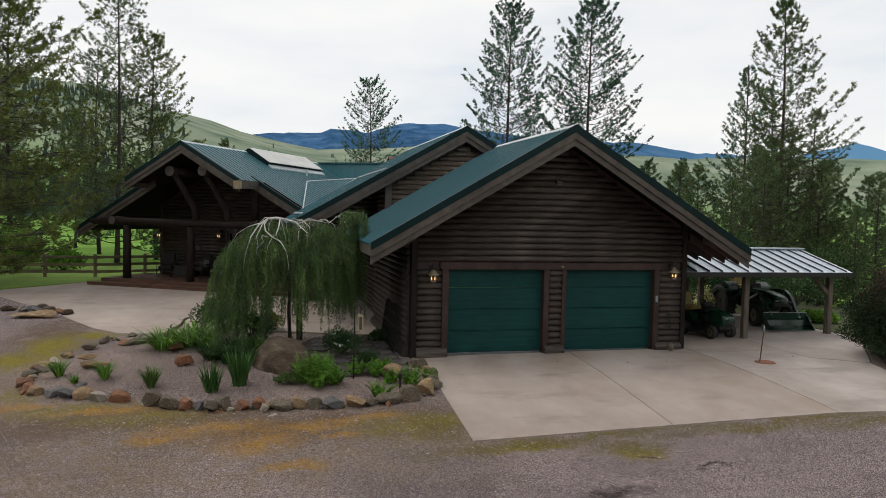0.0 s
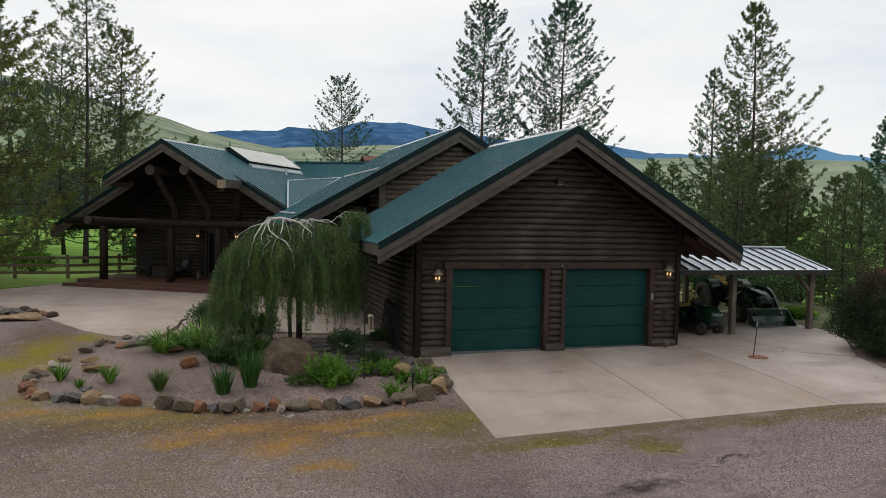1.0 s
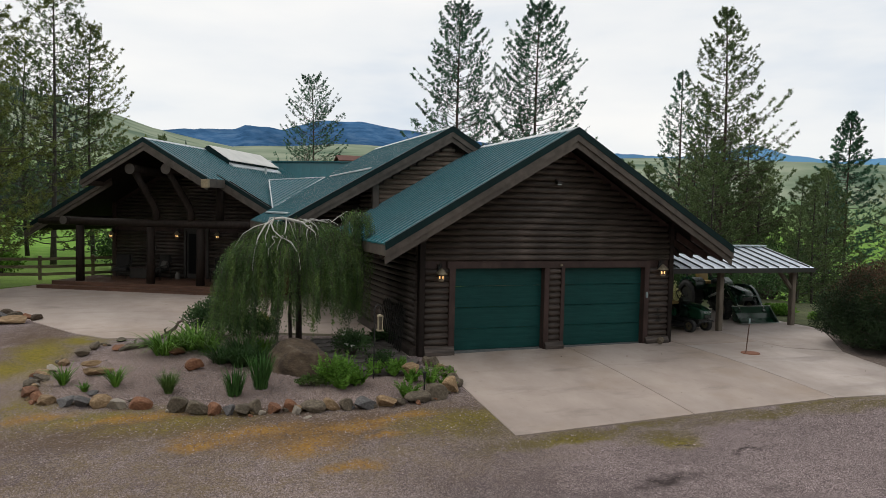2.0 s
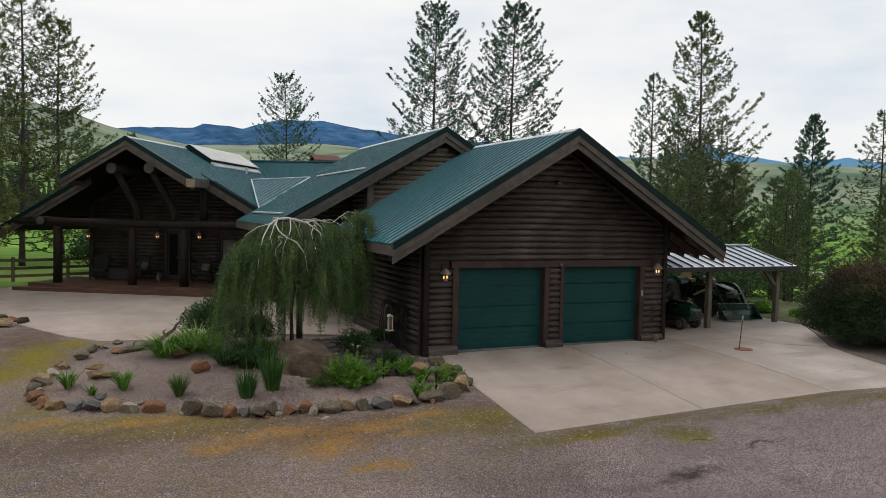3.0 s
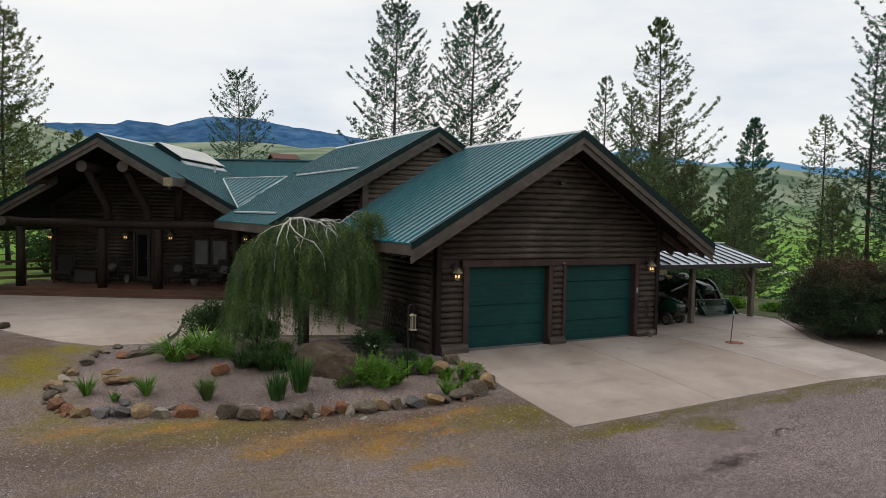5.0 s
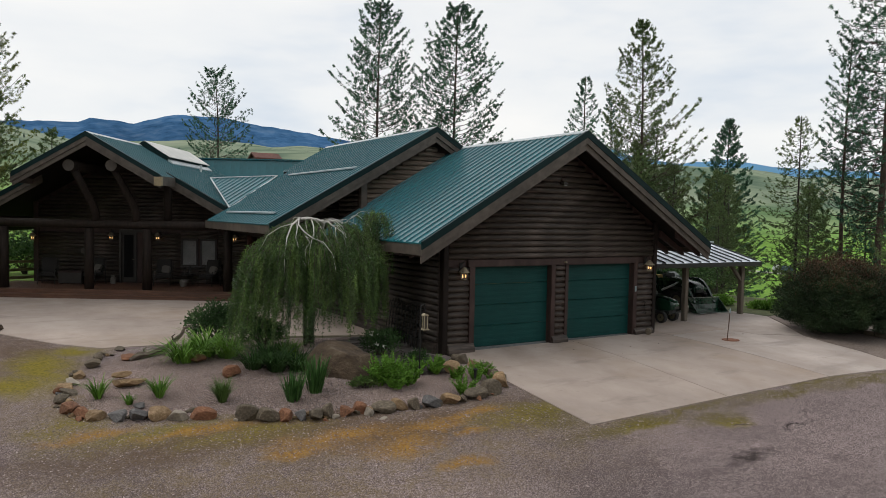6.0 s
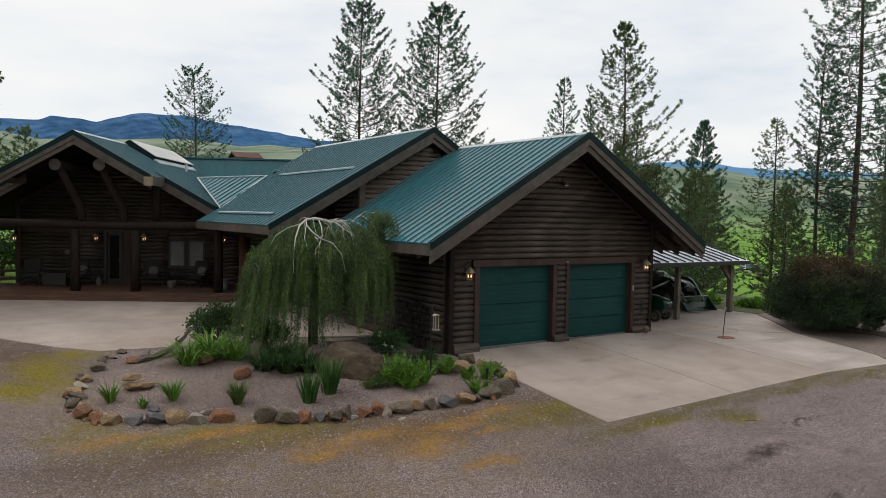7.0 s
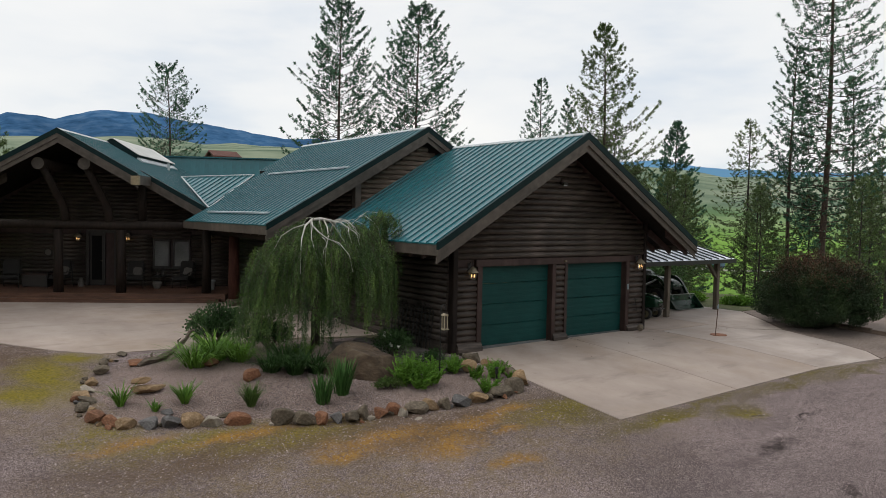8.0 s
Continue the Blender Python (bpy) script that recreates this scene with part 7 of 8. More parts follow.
def porch_door():
    ob = thing("door_1", "dark front doorway with a glass storm door and wooden side panel", "door", m=PM, kind="structure")
    v = WALL_V
    for a, b, c, d in ((-0.56, -0.46, 0.33, 2.5), (0.5, 0.6, 0.33, 2.5), (-0.56, 0.6, 2.42, 2.52), (0.10, 0.16, 0.33, 2.42)):
        part("door_frame", box(a, b, v - 0.12, v - 0.01, c, d, bevel=0.006), M_DARKPAINT, ob)
    leaf = part("door_leaf", box(-0.455, 0.095, v - 0.05, v - 0.02, 0.34, 2.415, bevel=0.006), M_DARKPAINT, ob)
    part("door_glass", box(-0.37, 0.01, v - 0.06, v - 0.052, 0.55, 2.30), M_DARKGLASS, leaf)
    part("handle", tube([(0.05, v - 0.05, 1.3), (0.05, v - 0.10, 1.3), (-0.02, v - 0.10, 1.3)], 0.011, 7), M_LAMPCAP, leaf)
    side = part("side_panel", box(0.165, 0.495, v - 0.07, v - 0.02, 0.34, 2.415, bevel=0.006), M_TRIM, ob)
    for z0, z1 in ((0.5, 1.1), (1.25, 2.25)):
        part("panel", box(0.22, 0.44, v - 0.082, v - 0.068, z0, z1, bevel=0.006), M_TRIM, side)


# near-black base holds the unlit room behind the doorway
M_DARKGLASS = material("unlit_room_glass", [(0.004, 0.004, 0.005)], 4, 0.25, 0, spec=0.12)
porch_window()
porch_door()
M_FABRIC = material("dark_cushion_fabric", [(0.014, 0.012, 0.011), (0.026, 0.023, 0.021)], 30, 0.9, 0.3, 90)
M_PILLOW = material("pale_pillow_fabric", [(0.085, 0.076, 0.068), (0.14, 0.125, 0.11)], 25, 0.9, 0.3, 90)


def porch_chair(u, v, turn, pillow=True):
    ob = thing("porch_chair", "dark metal porch armchair with cushions", "chair", "porch chairs", PM @ pose(u, v, DECK_Z, 0, 0, turn))
    for x in (-0.31, 0.31):
        part("side_frame", tube([(x, -0.32, 0.0), (x, -0.33, 0.30), (x, -0.30, 0.58), (x, 0.05, 0.60), (x, 0.30, 0.57), (x, 0.36, 0.95)], 0.017, 7), M_IRON, ob)
        part("leg", tube([(x, 0.30, 0.57), (x, 0.30, 0.3), (x, 0.34, 0.0)], 0.016, 7), M_IRON, ob)
    part("seat_rail", tube([(-0.31, -0.3, 0.34), (0.31, -0.3, 0.34)], 0.015, 6), M_IRON, ob)
    part("seat_rail", tube([(-0.31, 0.3, 0.34), (0.31, 0.3, 0.34)], 0.015, 6), M_IRON, ob)
    part("seat_cushion", box(-0.29, 0.29, -0.31, 0.27, 0.345, 0.47, bevel=0.035), M_FABRIC, ob)
    part("back_cushion", box(-0.28, 0.28, -0.06, 0.06, 0, 0.58, bevel=0.035), M_FABRIC, ob, matrix=pose(0, 0.24, 0.46, -10, 0, 0))
    if pillow:
        part("pillow", box(-0.17, 0.17, -0.05, 0.05, 0, 0.32, bevel=0.045), M_PILLOW, ob, "paler throw pillow", pose(0.05, 0.12, 0.48, -18, 8, 0))
    return ob


porch_chair(-2.95, 3.05, 14, False)
porch_chair(-1.25, 3.25, -12)
porch_chair(1.55, 3.2, 10)
porch_chair(3.35, 3.3, -14)


def porch_items():
    b = thing("storage_box", "dark wooden storage box between two chairs", "storage box", m=PM @ pose(-2.1, 3.3, DECK_Z))
    part("chest", box(-0.45, 0.45, -0.28, 0.28, 0.03, 0.46, bevel=0.012), M_DARKPAINT, b)
    part("lid", box(-0.48, 0.48, -0.31, 0.31, 0.462, 0.51, bevel=0.012), M_TRIM, b)
    for sx in (-0.4, 0.4):
        part("foot", box(sx - 0.04, sx + 0.04, -0.24, 0.24, 0.0, 0.03), M_TRIM, b)
    j = thing("milk_can", "small pale metal can standing on the deck", "can", m=PM @ pose(-0.6, 3.55, DECK_Z))
    part("can_body", tube([(0, 0, 0), (0, 0, 0.2), (0, 0, 0.27), (0, 0, 0.33)], [0.11, 0.11, 0.065, 0.07], 14), M_PILLOW, j)
    t = thing("side_table", "small dark metal table between the chairs", "table", m=PM @ pose(2.4, 3.55, DECK_Z))
    part("tabletop", tube([(0, 0, 0.43), (0, 0, 0.455)], 0.26, 18), M_IRON, t)
    for k in range(3):
        a = k * math.tau / 3
        part("leg", tube([(0.2 * math.cos(a), 0.2 * math.sin(a), 0.43), (0.13 * math.cos(a), 0.13 * math.sin(a), 0.2), (0.22 * math.cos(a), 0.22 * math.sin(a), 0)], 0.011, 6), M_IRON, t)
    for u, w, h in ((2.30, 3.50, 0.30), (2.52, 3.46, 0.34), (2.44, 3.66, 0.26)):
        c = thing("candle_lantern", "small black candle lantern on the porch table", "lantern", "candle lanterns", m=PM @ pose(u, w, DECK_Z + 0.455))
        part("base", box(-0.045, 0.045, -0.045, 0.045, 0, 0.02), M_IRON, c)
        for sx in (-0.038, 0.038):
            for sy in (-0.038, 0.038):
                part("post", box(sx - 0.006, sx + 0.006, sy - 0.006, sy + 0.006, 0.02, h * 0.72), M_IRON, c)
        part("roof", tube([(0, 0, h * 0.72), (0, 0, h * 0.88), (0, 0, h)], [0.062, 0.025, 0.008], 4), M_IRON, c)
        part("candle", tube([(0, 0, 0.02), (0, 0, h * 0.4)], 0.022, 10), M_PILLOW, c)
    p = thing("round_planter", "round pale planter standing on the deck", "planter", m=PM @ pose(2.45, 2.9, DECK_Z))
    part("pot", tube([(0, 0, 0), (0, 0, 0.05), (0, 0, 0.2), (0, 0, 0.27), (0, 0, 0.25)], [0.10, 0.13, 0.17, 0.16, 0.13], 16), M_PILLOW, p)
    c = thing("wall_clock", "round pale wall clock on the log wall", "clock", m=PM @ pose(-2.0, WALL_V - 0.07, 1.62))
    part("clock_case", tube([(0, 0, 0), (0, -0.04, 0)], 0.15, 20), M_FABRIC, c)
    part("clock_face", tube([(0, -0.038, 0), (0, -0.046, 0)], 0.125, 20), M_PILLOW, c)
    d = thing("grey_bucket", "grey metal bucket standing on the deck", "bucket", m=PM @ pose(4.5, 2.6, DECK_Z))
    part("bucket_body", tube([(0, 0, 0), (0, 0, 0.36), (0, 0, 0.38), (0, 0, 0.34)], [0.15, 0.2, 0.205, 0.17], 16), M_FLASH, d)


porch_items()

# log post of the covered walk on its stone foot
M_REDPOST = material("red_stained_log_post", [(0.030, 0.011, 0.008), (0.055, 0.021, 0.015), (0.085, 0.034, 0.025)], 4, 0.7, 0.3, 18, (3, 3, 0.5), spec=0.2)
wp = thing("walk_post", "reddish peeled log post on a rubble stone foot", "post")
part("log_post", tube([(-1.42, 10.85, 0.28), (-1.42, 10.85, 1.5), (-1.42, 10.85, 2.5)], [0.2, 0.185, 0.18], 16), M_REDPOST, wp, smooth=True)
for k in range(9):
    a = k * math.tau / 9
    ob = new("foot_stone", rock_copies[(rock_shapes[k % 9].name, "grey")] if (rock_shapes[k % 9].name, "grey") in rock_copies else rock_shapes[k % 9])
    ob.parent = wp
    ob.matrix_basis = pose(-1.42 + 0.19 * math.cos(a), 10.85 + 0.19 * math.sin(a), 0.16, 0, 0, k * 40) @ Matrix.Diagonal((0.13, 0.12, 0.13, 1))
part("foot_core", box(-1.6, -1.24, 10.67, 11.03, 0.0, 0.29, bevel=0.02), ROCK["grey"], wp)


# ---------------------------------------------------------------- machines in the shed
M_GREEN = material("tractor_green_paint", [(0.004, 0.026, 0.013), (0.008, 0.038, 0.020)], 6, 0.22, 0.05, 30)
M_BLACKP = material("black_plastic", [(0.010, 0.010, 0.011), (0.018, 0.018, 0.019)], 10, 0.45, 0.1, 50)
M_TYRE = material("tyre_rubber", [(0.014, 0.014, 0.014), (0.026, 0.025, 0.024)], 14, 0.85, 0.4, 40)
M_YELLOWP = material("yellow_paint", [(0.28, 0.19, 0.045), (0.36, 0.25, 0.065)], 8, 0.5, 0.1, 40)
M_RIM = material("dull_cream_rim", [(0.10, 0.085, 0.045), (0.15, 0.13, 0.075)], 8, 0.6, 0.1, 40)
M_STEEL = material("worn_steel_edge", [(0.30, 0.30, 0.29), (0.42, 0.42, 0.41)], 14, 0.4, 0.2, 40, metal=0.7)
M_LENS = material("lamp_lens", [(0.22, 0.23, 0.23), (0.30, 0.31, 0.31)], 8, 0.15, 0)


def wheel(parent, x, y, r, w, rim=0.5, lugs=0, rim_mat=None):
    """A wheel with its axle along local x."""
    t = bmesh.new()
    prof = [(-w * 0.5, r * 0.62), (-w * 0.55, r * 0.8), (-w * 0.42, r * 0.97), (0, r), (w * 0.42, r * 0.97), (w * 0.55, r * 0.8), (w * 0.5, r * 0.62)]
    n = 24
    ring = [[t.verts.new((px, pr * math.cos(k * math.tau / n), pr * math.sin(k * math.tau / n))) for px, pr in prof] for k in range(n)]
    for k in range(n):
        for i in range(len(prof) - 1):
            t.faces.new((ring[k][i], ring[k][i + 1], ring[(k + 1) % n][i + 1], ring[(k + 1) % n][i]))
    for k in range(lugs):
        a = k * math.tau / lugs
        for s in (-1, 1):
            add_box(t, min(0, s * w * 0.5), max(0, s * w * 0.5), -0.025, 0.025, r * 0.96, r * 1.05, m=Matrix.Rotation(a + s * 0.1, 4, "X"))
    wh = part("wheel", t, M_TYRE, parent, matrix=pose(x, y, r))
    part("rim", tube([(-w * 0.38, 0, 0), (-w * 0.3, 0, 0), (w * 0.3, 0, 0), (w * 0.38, 0, 0)], [r * rim, r * 0.64, r * 0.64, r * rim], 18), rim_mat or M_RIM, wh)
    part("hub", tube([(-w * 0.45, 0, 0), (w * 0.45, 0, 0)], r * 0.16, 10), M_BLACKP, wh)
    return wh


def bonnet(sections):
    """A rounded engine cover lofted along y from (y, foot, top, half width) sections."""
    t = bmesh.new()
    rings = []
    for y, zb, zt, hw in sections:
        ring = [t.verts.new((hw, y, zb))]
        for k in range(13):
            a = k * math.pi / 12
            c, s = math.cos(a), math.sin(a)
            ring.append(t.verts.new((hw * math.copysign(abs(c) ** 0.45, c), y, zb + (zt - zb) * (0.35 + 0.65 * abs(s) ** 0.45))))
        ring.append(t.verts.new((-hw, y, zb)))
        rings.append(ring)
    for p, q in zip(rings, rings[1:]):
        for i in range(len(p) - 1):
            t.faces.new((p[i], p[i + 1], q[i + 1], q[i]))
    t.faces.new(rings[0][::-1])
    t.faces.new(rings[-1])
    bmesh.ops.recalc_face_normals(t, faces=t.faces)
    return t


def lawn_tractor():
    """Faces local -y."""
    ob = thing("lawn_tractor", "dark green ride-on lawn tractor with yellow seat", "lawn tractor", m=pose(9.21, 1.81, ground_z(9.2, 1.8) + 0.045, 0, 0, 14))
    part("chassis", box(-0.24, 0.24, -0.75, 0.75, 0.26, 0.42, bevel=0.03), M_BLACKP, ob)
    hood = part("hood", bonnet([(-0.90, 0.44, 0.60, 0.19), (-0.87, 0.42, 0.67, 0.23), (-0.76, 0.41, 0.74, 0.25), (-0.5, 0.40, 0.81, 0.26), (-0.12, 0.40, 0.88, 0.26)]), M_GREEN, ob, smooth=True)
    part("grille", box(-0.16, 0.16, -0.915, -0.88, 0.45, 0.54, bevel=0.01), M_BLACKP, hood)
    for s in (-1, 1):
        part("headlight", box(s * 0.13 - 0.05, s * 0.13 + 0.05, -0.905, -0.84, 0.575, 0.63, bevel=0.015), M_LENS, hood)
        part("fender", prism([(0.02, 0.42), (0.05, 0.62), (0.25, 0.72), (0.62, 0.70), (0.85, 0.55), (0.85, 0.45)], "x", min(s * 0.2, s * 0.46), max(s * 0.2, s * 0.46)), M_GREEN, ob)
    part("dash", box(-0.2, 0.2, -0.14, 0.0, 0.6, 0.98, bevel=0.03), M_BLACKP, ob)
    part("steering_column", tube([(0, -0.08, 0.9), (0, 0.06, 1.02)], 0.025, 8), M_BLACKP, ob)
    ringp = [(0.17 * math.cos(k * math.tau / 18), 0.08 + 0.08 * math.sin(k * math.tau / 18), 1.04 + 0.15 * math.sin(k * math.tau / 18)) for k in range(19)]
    part("steering_wheel", tube(ringp, 0.014, 6), M_BLACKP, ob)
    seat = part("seat", box(-0.24, 0.24, 0.28, 0.72, 0.72, 0.82, bevel=0.035), M_YELLOWP, ob)
    part("seat_back", box(-0.23, 0.23, -0.05, 0.05, 0, 0.42, bevel=0.035), M_YELLOWP, seat, matrix=pose(0, 0.72, 0.78, -12, 0, 0))
    part("mower_deck", tube([(0, -0.05, 0.12), (0, -0.05, 0.2), (0, -0.05, 0.27)], [0.5, 0.52, 0.42], 20), M_BLACKP, ob)
    for s in (-1, 1):
        wheel(ob, s * 0.38, -0.58, 0.19, 0.15)
        wheel(ob, s * 0.38, 0.5, 0.26, 0.24)
    part("bumper", tube([(-0.25, -0.86, 0.35), (-0.2, -0.96, 0.35), (0.2, -0.96, 0.35), (0.25, -0.86, 0.35)], 0.02, 7), M_BLACKP, ob)


def farm_tractor():
    """Faces local -y, loader bucket on the ground."""
    ob = thing("farm_tractor", "dark green compact tractor with front loader bucket lowered", "tractor", m=pose(12.43, 3.95, ground_z(12.1, 3.7) + 0.045, 0, 0, -6))
    part("frame", box(-0.22, 0.22, -1.2, 1.1, 0.45, 0.75, bevel=0.03), M_BLACKP, ob)
    hood = part("hood", bonnet([(-1.60, 0.66, 0.84, 0.22), (-1.57, 0.64, 0.92, 0.26), (-1.44, 0.62, 0.99, 0.28), (-0.9, 0.62, 1.09, 0.29), (-0.1, 0.62, 1.17, 0.29)]), M_GREEN, ob, smooth=True)
    part("grille", box(-0.19, 0.19, -1.63, -1.585, 0.66, 0.77, bevel=0.012), M_BLACKP, hood)
    for s in (-1, 1):
        part("headlight", box(s * 0.14 - 0.065, s * 0.14 + 0.065, -1.615, -1.53, 0.80, 0.86, bevel=0.02), M_LENS, hood)
        part("side_vent", box(s * 0.292 - 0.004, s * 0.292 + 0.004, -1.1, -0.4, 0.70, 0.80), M_BLACKP, hood)
        part("fender", prism([(0.15, 0.85), (0.2, 1.12), (0.45, 1.25), (1.0, 1.22), (1.3, 0.95), (1.2, 0.9), (0.9, 1.1), (0.5, 1.12), (0.3, 0.95)], "x", min(s * 0.35, s * 0.75), max(s * 0.35, s * 0.75)), M_GREEN, ob)
        wheel(ob, s * 0.55, -1.15, 0.34, 0.24, lugs=14)
        # black rims carry the shed's shade on the rear wheels
        wheel(ob, s * 0.62, 0.72, 0.58, 0.36, lugs=18, rim_mat=M_BLACKP)
        # loader arm: upright, boom and lift cylinder
        x = s * 0.46
        part("loader_upright", box(x - 0.05, x + 0.05, -0.2, 0.05, 0.5, 1.06, bevel=0.015), M_GREEN, ob)
        part("loader_boom", prism([(-0.1, 0.96), (-0.1, 1.08), (-0.8, 1.14), (-1.1, 1.13), (-1.32, 1.03), (-1.5, 0.86), (-1.88, 0.34), (-1.78, 0.27), (-1.42, 0.78), (-1.25, 0.94), (-1.08, 1.02), (-0.8, 1.03)], "x", x - 0.045, x + 0.045), M_GREEN, ob)
        part("lift_cylinder", tube([(x, -0.15, 0.62), (x, -0.8, 0.88), (x, -1.12, 1.05)], [0.04, 0.04, 0.022], 8), M_STEEL, ob)
        part("bucket_cylinder", tube([(x, -1.2, 0.92), (x, -1.5, 0.70), (x, -1.84, 0.45)], [0.035, 0.035, 0.02], 8), M_STEEL, ob)
    part("cross_tube", tube([(-0.46, -1.5, 0.78), (0.46, -1.5, 0.78)], 0.045, 10), M_GREEN, ob)
    part("console", box(-0.24, 0.24, -0.12, 0.08, 0.75, 1.24, bevel=0.03), M_BLACKP, ob)
    ringp = [(0.19 * math.cos(k * math.tau / 18), 0.22 + 0.10 * math.sin(k * math.tau / 18), 1.32 + 0.14 * math.sin(k * math.tau / 18)) for k in range(19)]
    part("steering_wheel", tube(ringp, 0.015, 6), M_BLACKP, ob)
    seat = part("seat", box(-0.25, 0.25, 0.45, 0.9, 1.0, 1.12, bevel=0.04), M_YELLOWP, ob)
    part("seat_back", box(-0.24, 0.24, -0.06, 0.06, 0, 0.48, bevel=0.04), M_YELLOWP, seat, matrix=pose(0, 0.92, 1.06, -10, 0, 0))
    part("roll_bar", tube([(-0.5, 1.1, 0.8), (-0.5, 1.12, 1.7), (-0.42, 1.12, 1.82), (0.42, 1.12, 1.82), (0.5, 1.12, 1.7), (0.5, 1.1, 0.8)], 0.035, 8), M_BLACKP, ob)
    # bucket
    prof = [(-2.30, 0.02), (-1.98, 0.02), (-1.86, 0.08), (-1.80, 0.28), (-1.78, 0.50), (-1.815, 0.50), (-1.835, 0.28), (-1.89, 0.12), (-2.0, 0.06), (-2.30, 0.045)]
    b = part("bucket", prism(prof, "x", -0.70, 0.70), M_GREEN, ob)
    for s in (-1, 1):
        part("bucket_side", prism([(-2.28, 0.02), (-1.98, 0.02), (-1.86, 0.08), (-1.80, 0.28), (-1.78, 0.50), (-1.92, 0.38)], "x", min(s * 0.70, s * 0.72), max(s * 0.70, s * 0.72)), M_GREEN, b)
    part("cutting_edge", box(-0.72, 0.72, -2.36, -2.27, 0.012, 0.032), M_STEEL, b)
    part("top_edge", box(-0.72, 0.72, -1.825, -1.775, 0.498, 0.516), M_STEEL, b)


lawn_tractor()
farm_tractor()

# ---------------------------------------------------------------- fence beyond the lawn
M_FENCE = material("grey_brown_fence_wood", [(0.11, 0.082, 0.050), (0.18, 0.138, 0.090), (0.26, 0.205, 0.14)], 6, 0.85, 0.4, 26, (0.6, 3, 3), vary=0.15)
fence = thing("rail_fence", "weathered three-rail wooden fence beyond the lawn", "fence")
FP = [(-27.0, 19.3), (-24.0, 19.6), (-21.1, 19.9), (-18.2, 20.2), (-15.5, 20.5), (-13.3, 20.7), (-11.1, 20.6), (-9.0, 21.4), (-6.9, 22.3), (-4.8, 23.2)]
for i, (x, y) in enumerate(FP):
    z = ground_z(x, y)
    part("post", box(x - 0.07, x + 0.07, y - 0.07, y + 0.07, z - 0.05, z + 1.12, bevel=0.012), M_FENCE, fence)
    if i:
        ax, ay = FP[i - 1]
        L, a = math.dist((x, y), (ax, ay)), math.degrees(math.atan2(y - ay, x - ax))
        for h in (0.28, 0.62, 0.97):
            part("rail", box(0, L, -0.10, -0.06, h - 0.065, h + 0.065, bevel=0.006), M_FENCE, fence, matrix=pose(ax, ay, ground_z(ax, ay), 0, 0, a))

# ---------------------------------------------------------------- undergrowth and far things
for i, (x, y, r, h, mt) in enumerate(((-15.5, 24.5, 1.5, 2.4, M_FERN), (-13.4, 24.4, 0.9, 1.2, M_FERN), (-18.0, 25.5, 1.8, 3.0, M_SHRUB), (-21.0, 24.0, 1.6, 2.6, M_SHRUB),
                                      (-8.2, 26.5, 1.4, 2.2, M_SHRUB))):
    shrub("young_sapling", "bright green leafy sapling behind the fence", x, y, 60 + i, r, r, h, 2600, 0.16, mt, z=ground_z(x, y), lobes=14, hollow=0.2, group="saplings behind the fence", stems=18)
for i, (x, y, r, h, mt) in enumerate(((14.6, 3.4, 0.7, 0.34, M_LILY), (15.4, 1.8, 0.8, 0.30, M_LILY), (16.2, 6.5, 1.8, 1.9, M_SHRUB), (13.5, 8.0, 1.7, 2.0, M_DARKGRASS), (10.6, 8.2, 1.6, 2.0, M_SHRUB), 
                                      (19.5, 9.0, 2.2, 2.6, M_DARKGRASS), (12.2, 6.6, 1.5, 2.2, M_DARKGRASS), (14.8, 8.5, 2.0, 2.8, M_DARKGRASS), (17.0, 11.0, 2.4, 3.2, M_DARKGRASS), (21.5, 10.5, 2.2, 3.0, M_DARKGRASS), (17.5, 1.0, 1.2, 1.0, M_FERN))):
    shrub("wild_shrub", "wild green shrub on the slope behind the shed", x, y, 80 + i, r, r, h, 3000, 0.12, mt, z=ground_z(x, y), lobes=14, hollow=0.2, group="shrubs behind the shed", stems=18)

M_BLOSSOM = leaf_mat("pale_yellow_blossom", (0.55, 0.55, 0.26), (0.75, 0.74, 0.42), (0.85, 0.83, 0.60))
shrub("flowering_shrub", "pale yellow flowering shrub behind the mower", 11.55, 5.3, 97, 0.42, 0.4, 1.08, 1500, 0.08, M_BLOSSOM, z=ground_z(11.55, 5.3), lobes=10, hollow=0.2)


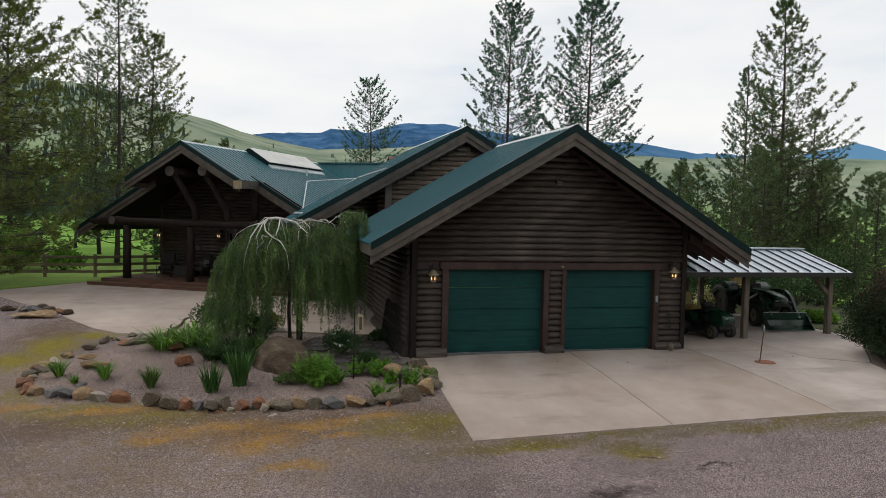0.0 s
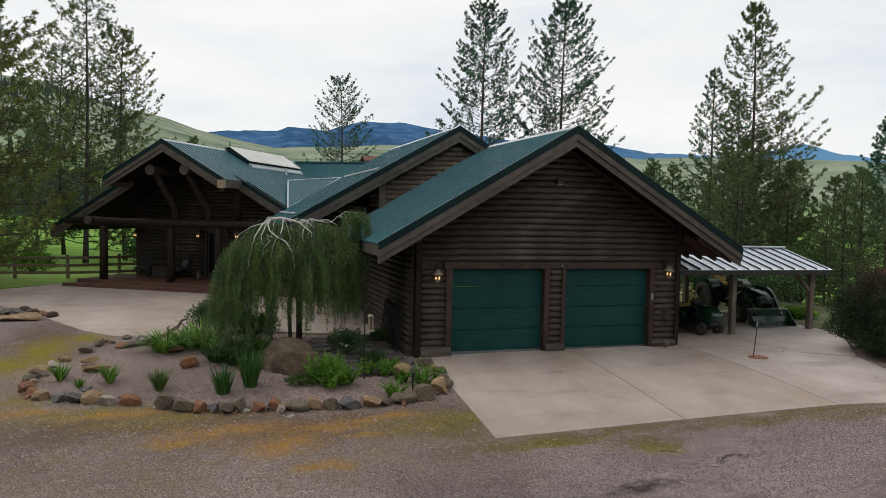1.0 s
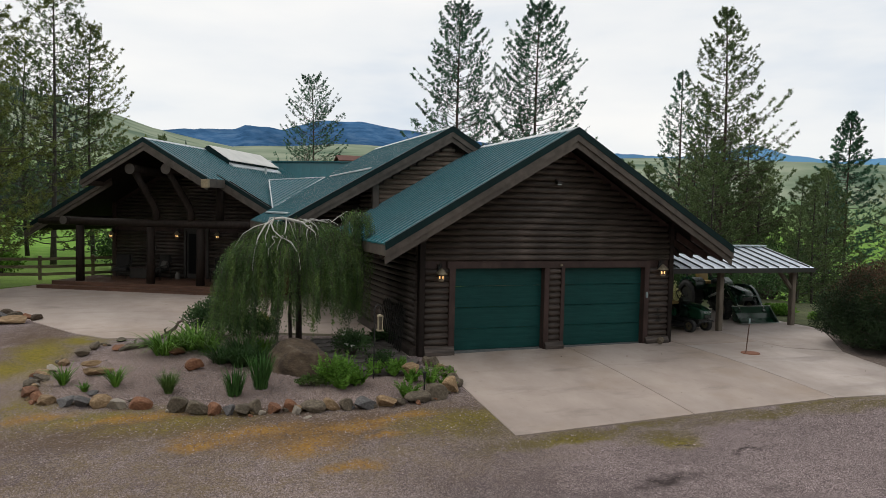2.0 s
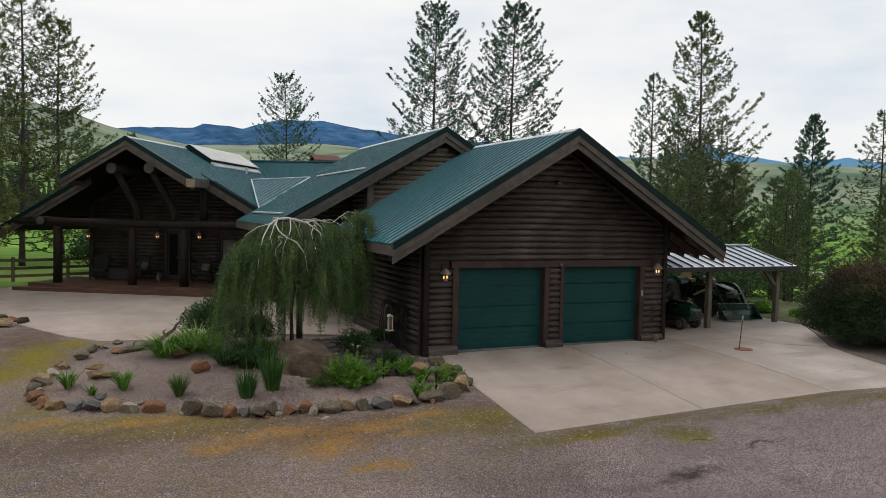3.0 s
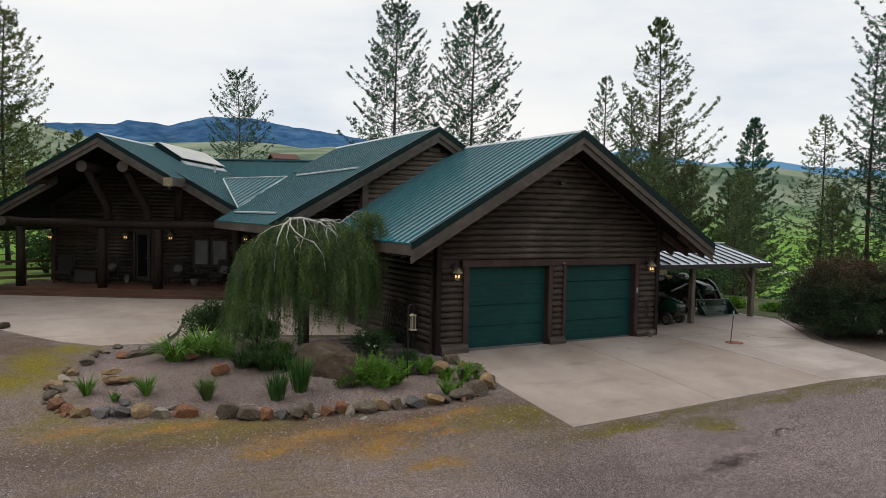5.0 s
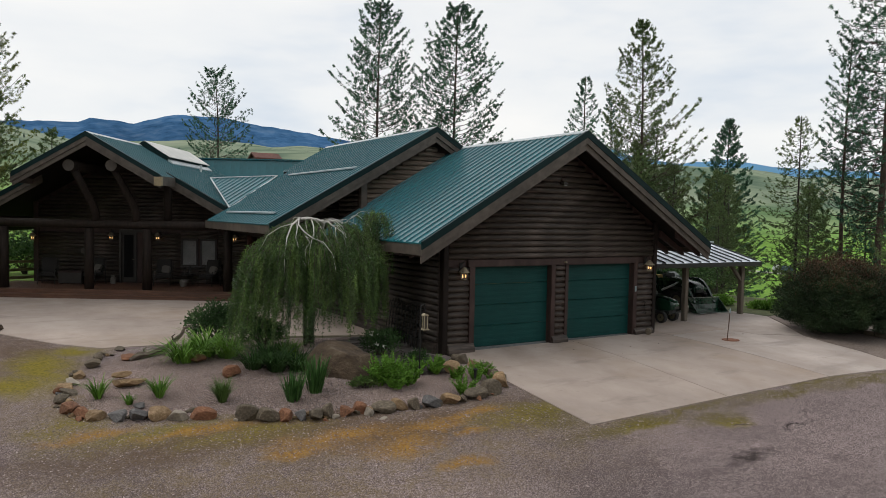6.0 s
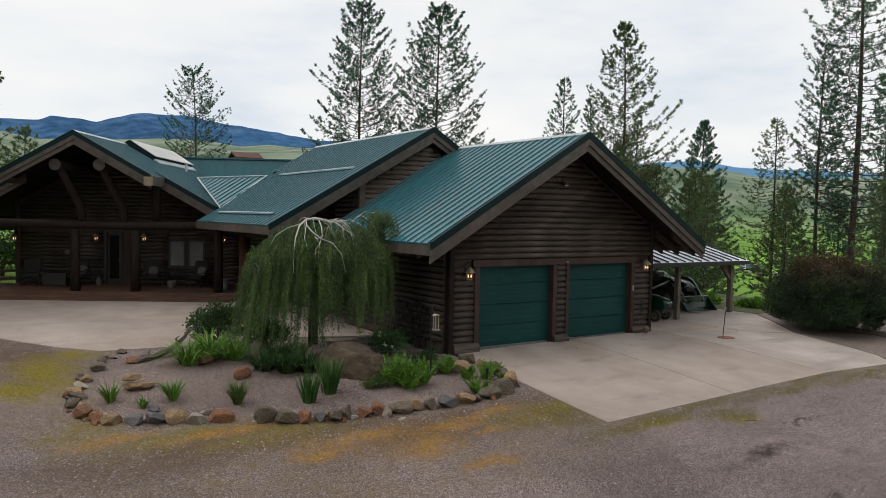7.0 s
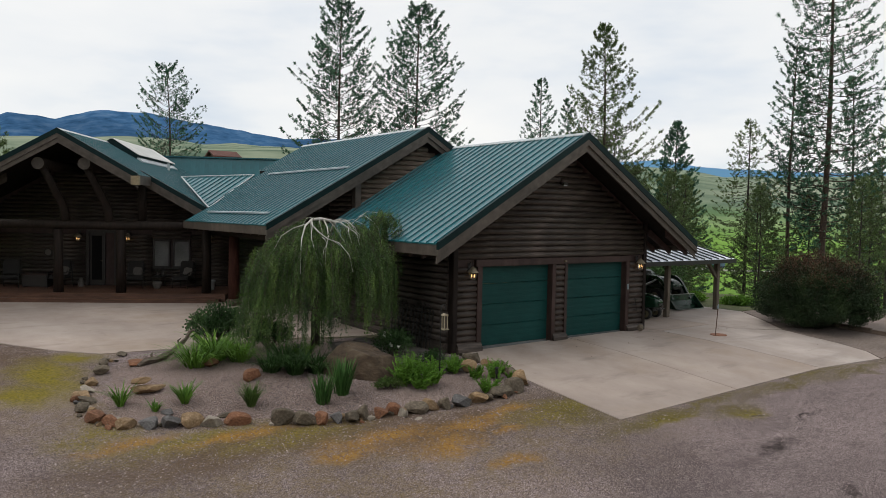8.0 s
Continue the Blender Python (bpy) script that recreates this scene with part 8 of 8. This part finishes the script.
def barn():
    ob = thing("far_outbuilding", "narrow outbuilding with a rust-brown gable roof", "outbuilding", m=pose(5.98, 33.1, 0, 0, 0, 0))
    part("wall", box(-0.78, 0.78, -0.8, 0.8, -0.6, 6.95), M_TRIM, ob)
    m_rust = material("rusty_roof", [(0.10, 0.040, 0.030), (0.15, 0.062, 0.046)], 5, 0.8, 0.2, 20)
    part("roof", prism([(-0.95, 6.90), (0, 7.30), (0.95, 6.90), (0.95, 6.80), (0, 7.20), (-0.95, 6.80)], "x", -0.92, 0.92), m_rust, ob)


barn()


def valley_road():
    cx, cy = 172.0, 104.5
    ux, uy = -0.52, 0.854
    pts = [(cx + ux * a + uy * b, cy + uy * a - ux * b) for a, b in ((-60, -2.5), (-60, 2.5), (70, 2.5), (70, -2.5))]
    terrain_patch("road", pts, material("pale_valley_road", [(0.26, 0.25, 0.23), (0.34, 0.325, 0.30)], 0.5, 0.9, 0.2, 8), 0.12, 0.2, "pale gravel road across the valley", cell=6.0)


def truck():
    """A far truck on the valley road; faces local x."""
    x, y = 172.0, 104.5
    ob = thing("truck", "small white truck parked on the valley road", "truck", m=pose(x, y, ground_z(x, y) + 0.13, 0, 0, 122))
    m_white = material("white_truck_paint", [(0.62, 0.64, 0.66), (0.72, 0.74, 0.76)], 2, 0.4, 0.02, 10)
    m_blue = material("blue_truck_body", [(0.07, 0.12, 0.19), (0.11, 0.17, 0.25)], 2, 0.5, 0.02, 10)
    part("chassis", box(-2.6, 2.6, -0.9, 0.9, 0.5, 0.8, bevel=0.05), M_BLACKP, ob)
    cab = part("cab", prism([(1.0, 0.8), (2.7, 0.8), (2.7, 1.5), (2.2, 2.3), (1.0, 2.3)], "y", -1.0, 1.0), m_white, ob)
    part("windscreen", prism([(2.66, 1.55), (2.70, 1.55), (2.25, 2.22), (2.21, 2.22)], "y", -0.85, 0.85), M_BLACKP, cab)
    part("load_bed", box(-2.7, 0.9, -1.05, 1.05, 0.82, 2.0, bevel=0.05), m_blue, ob)
    for sx in (-1.7, 1.8):
        for s in (-1, 1):
            w = wheel(ob, 0, 0, 0.48, 0.3)
            w.matrix_basis = pose(sx, s * 0.95, 0.48, 0, 0, 90)


valley_road()
truck()
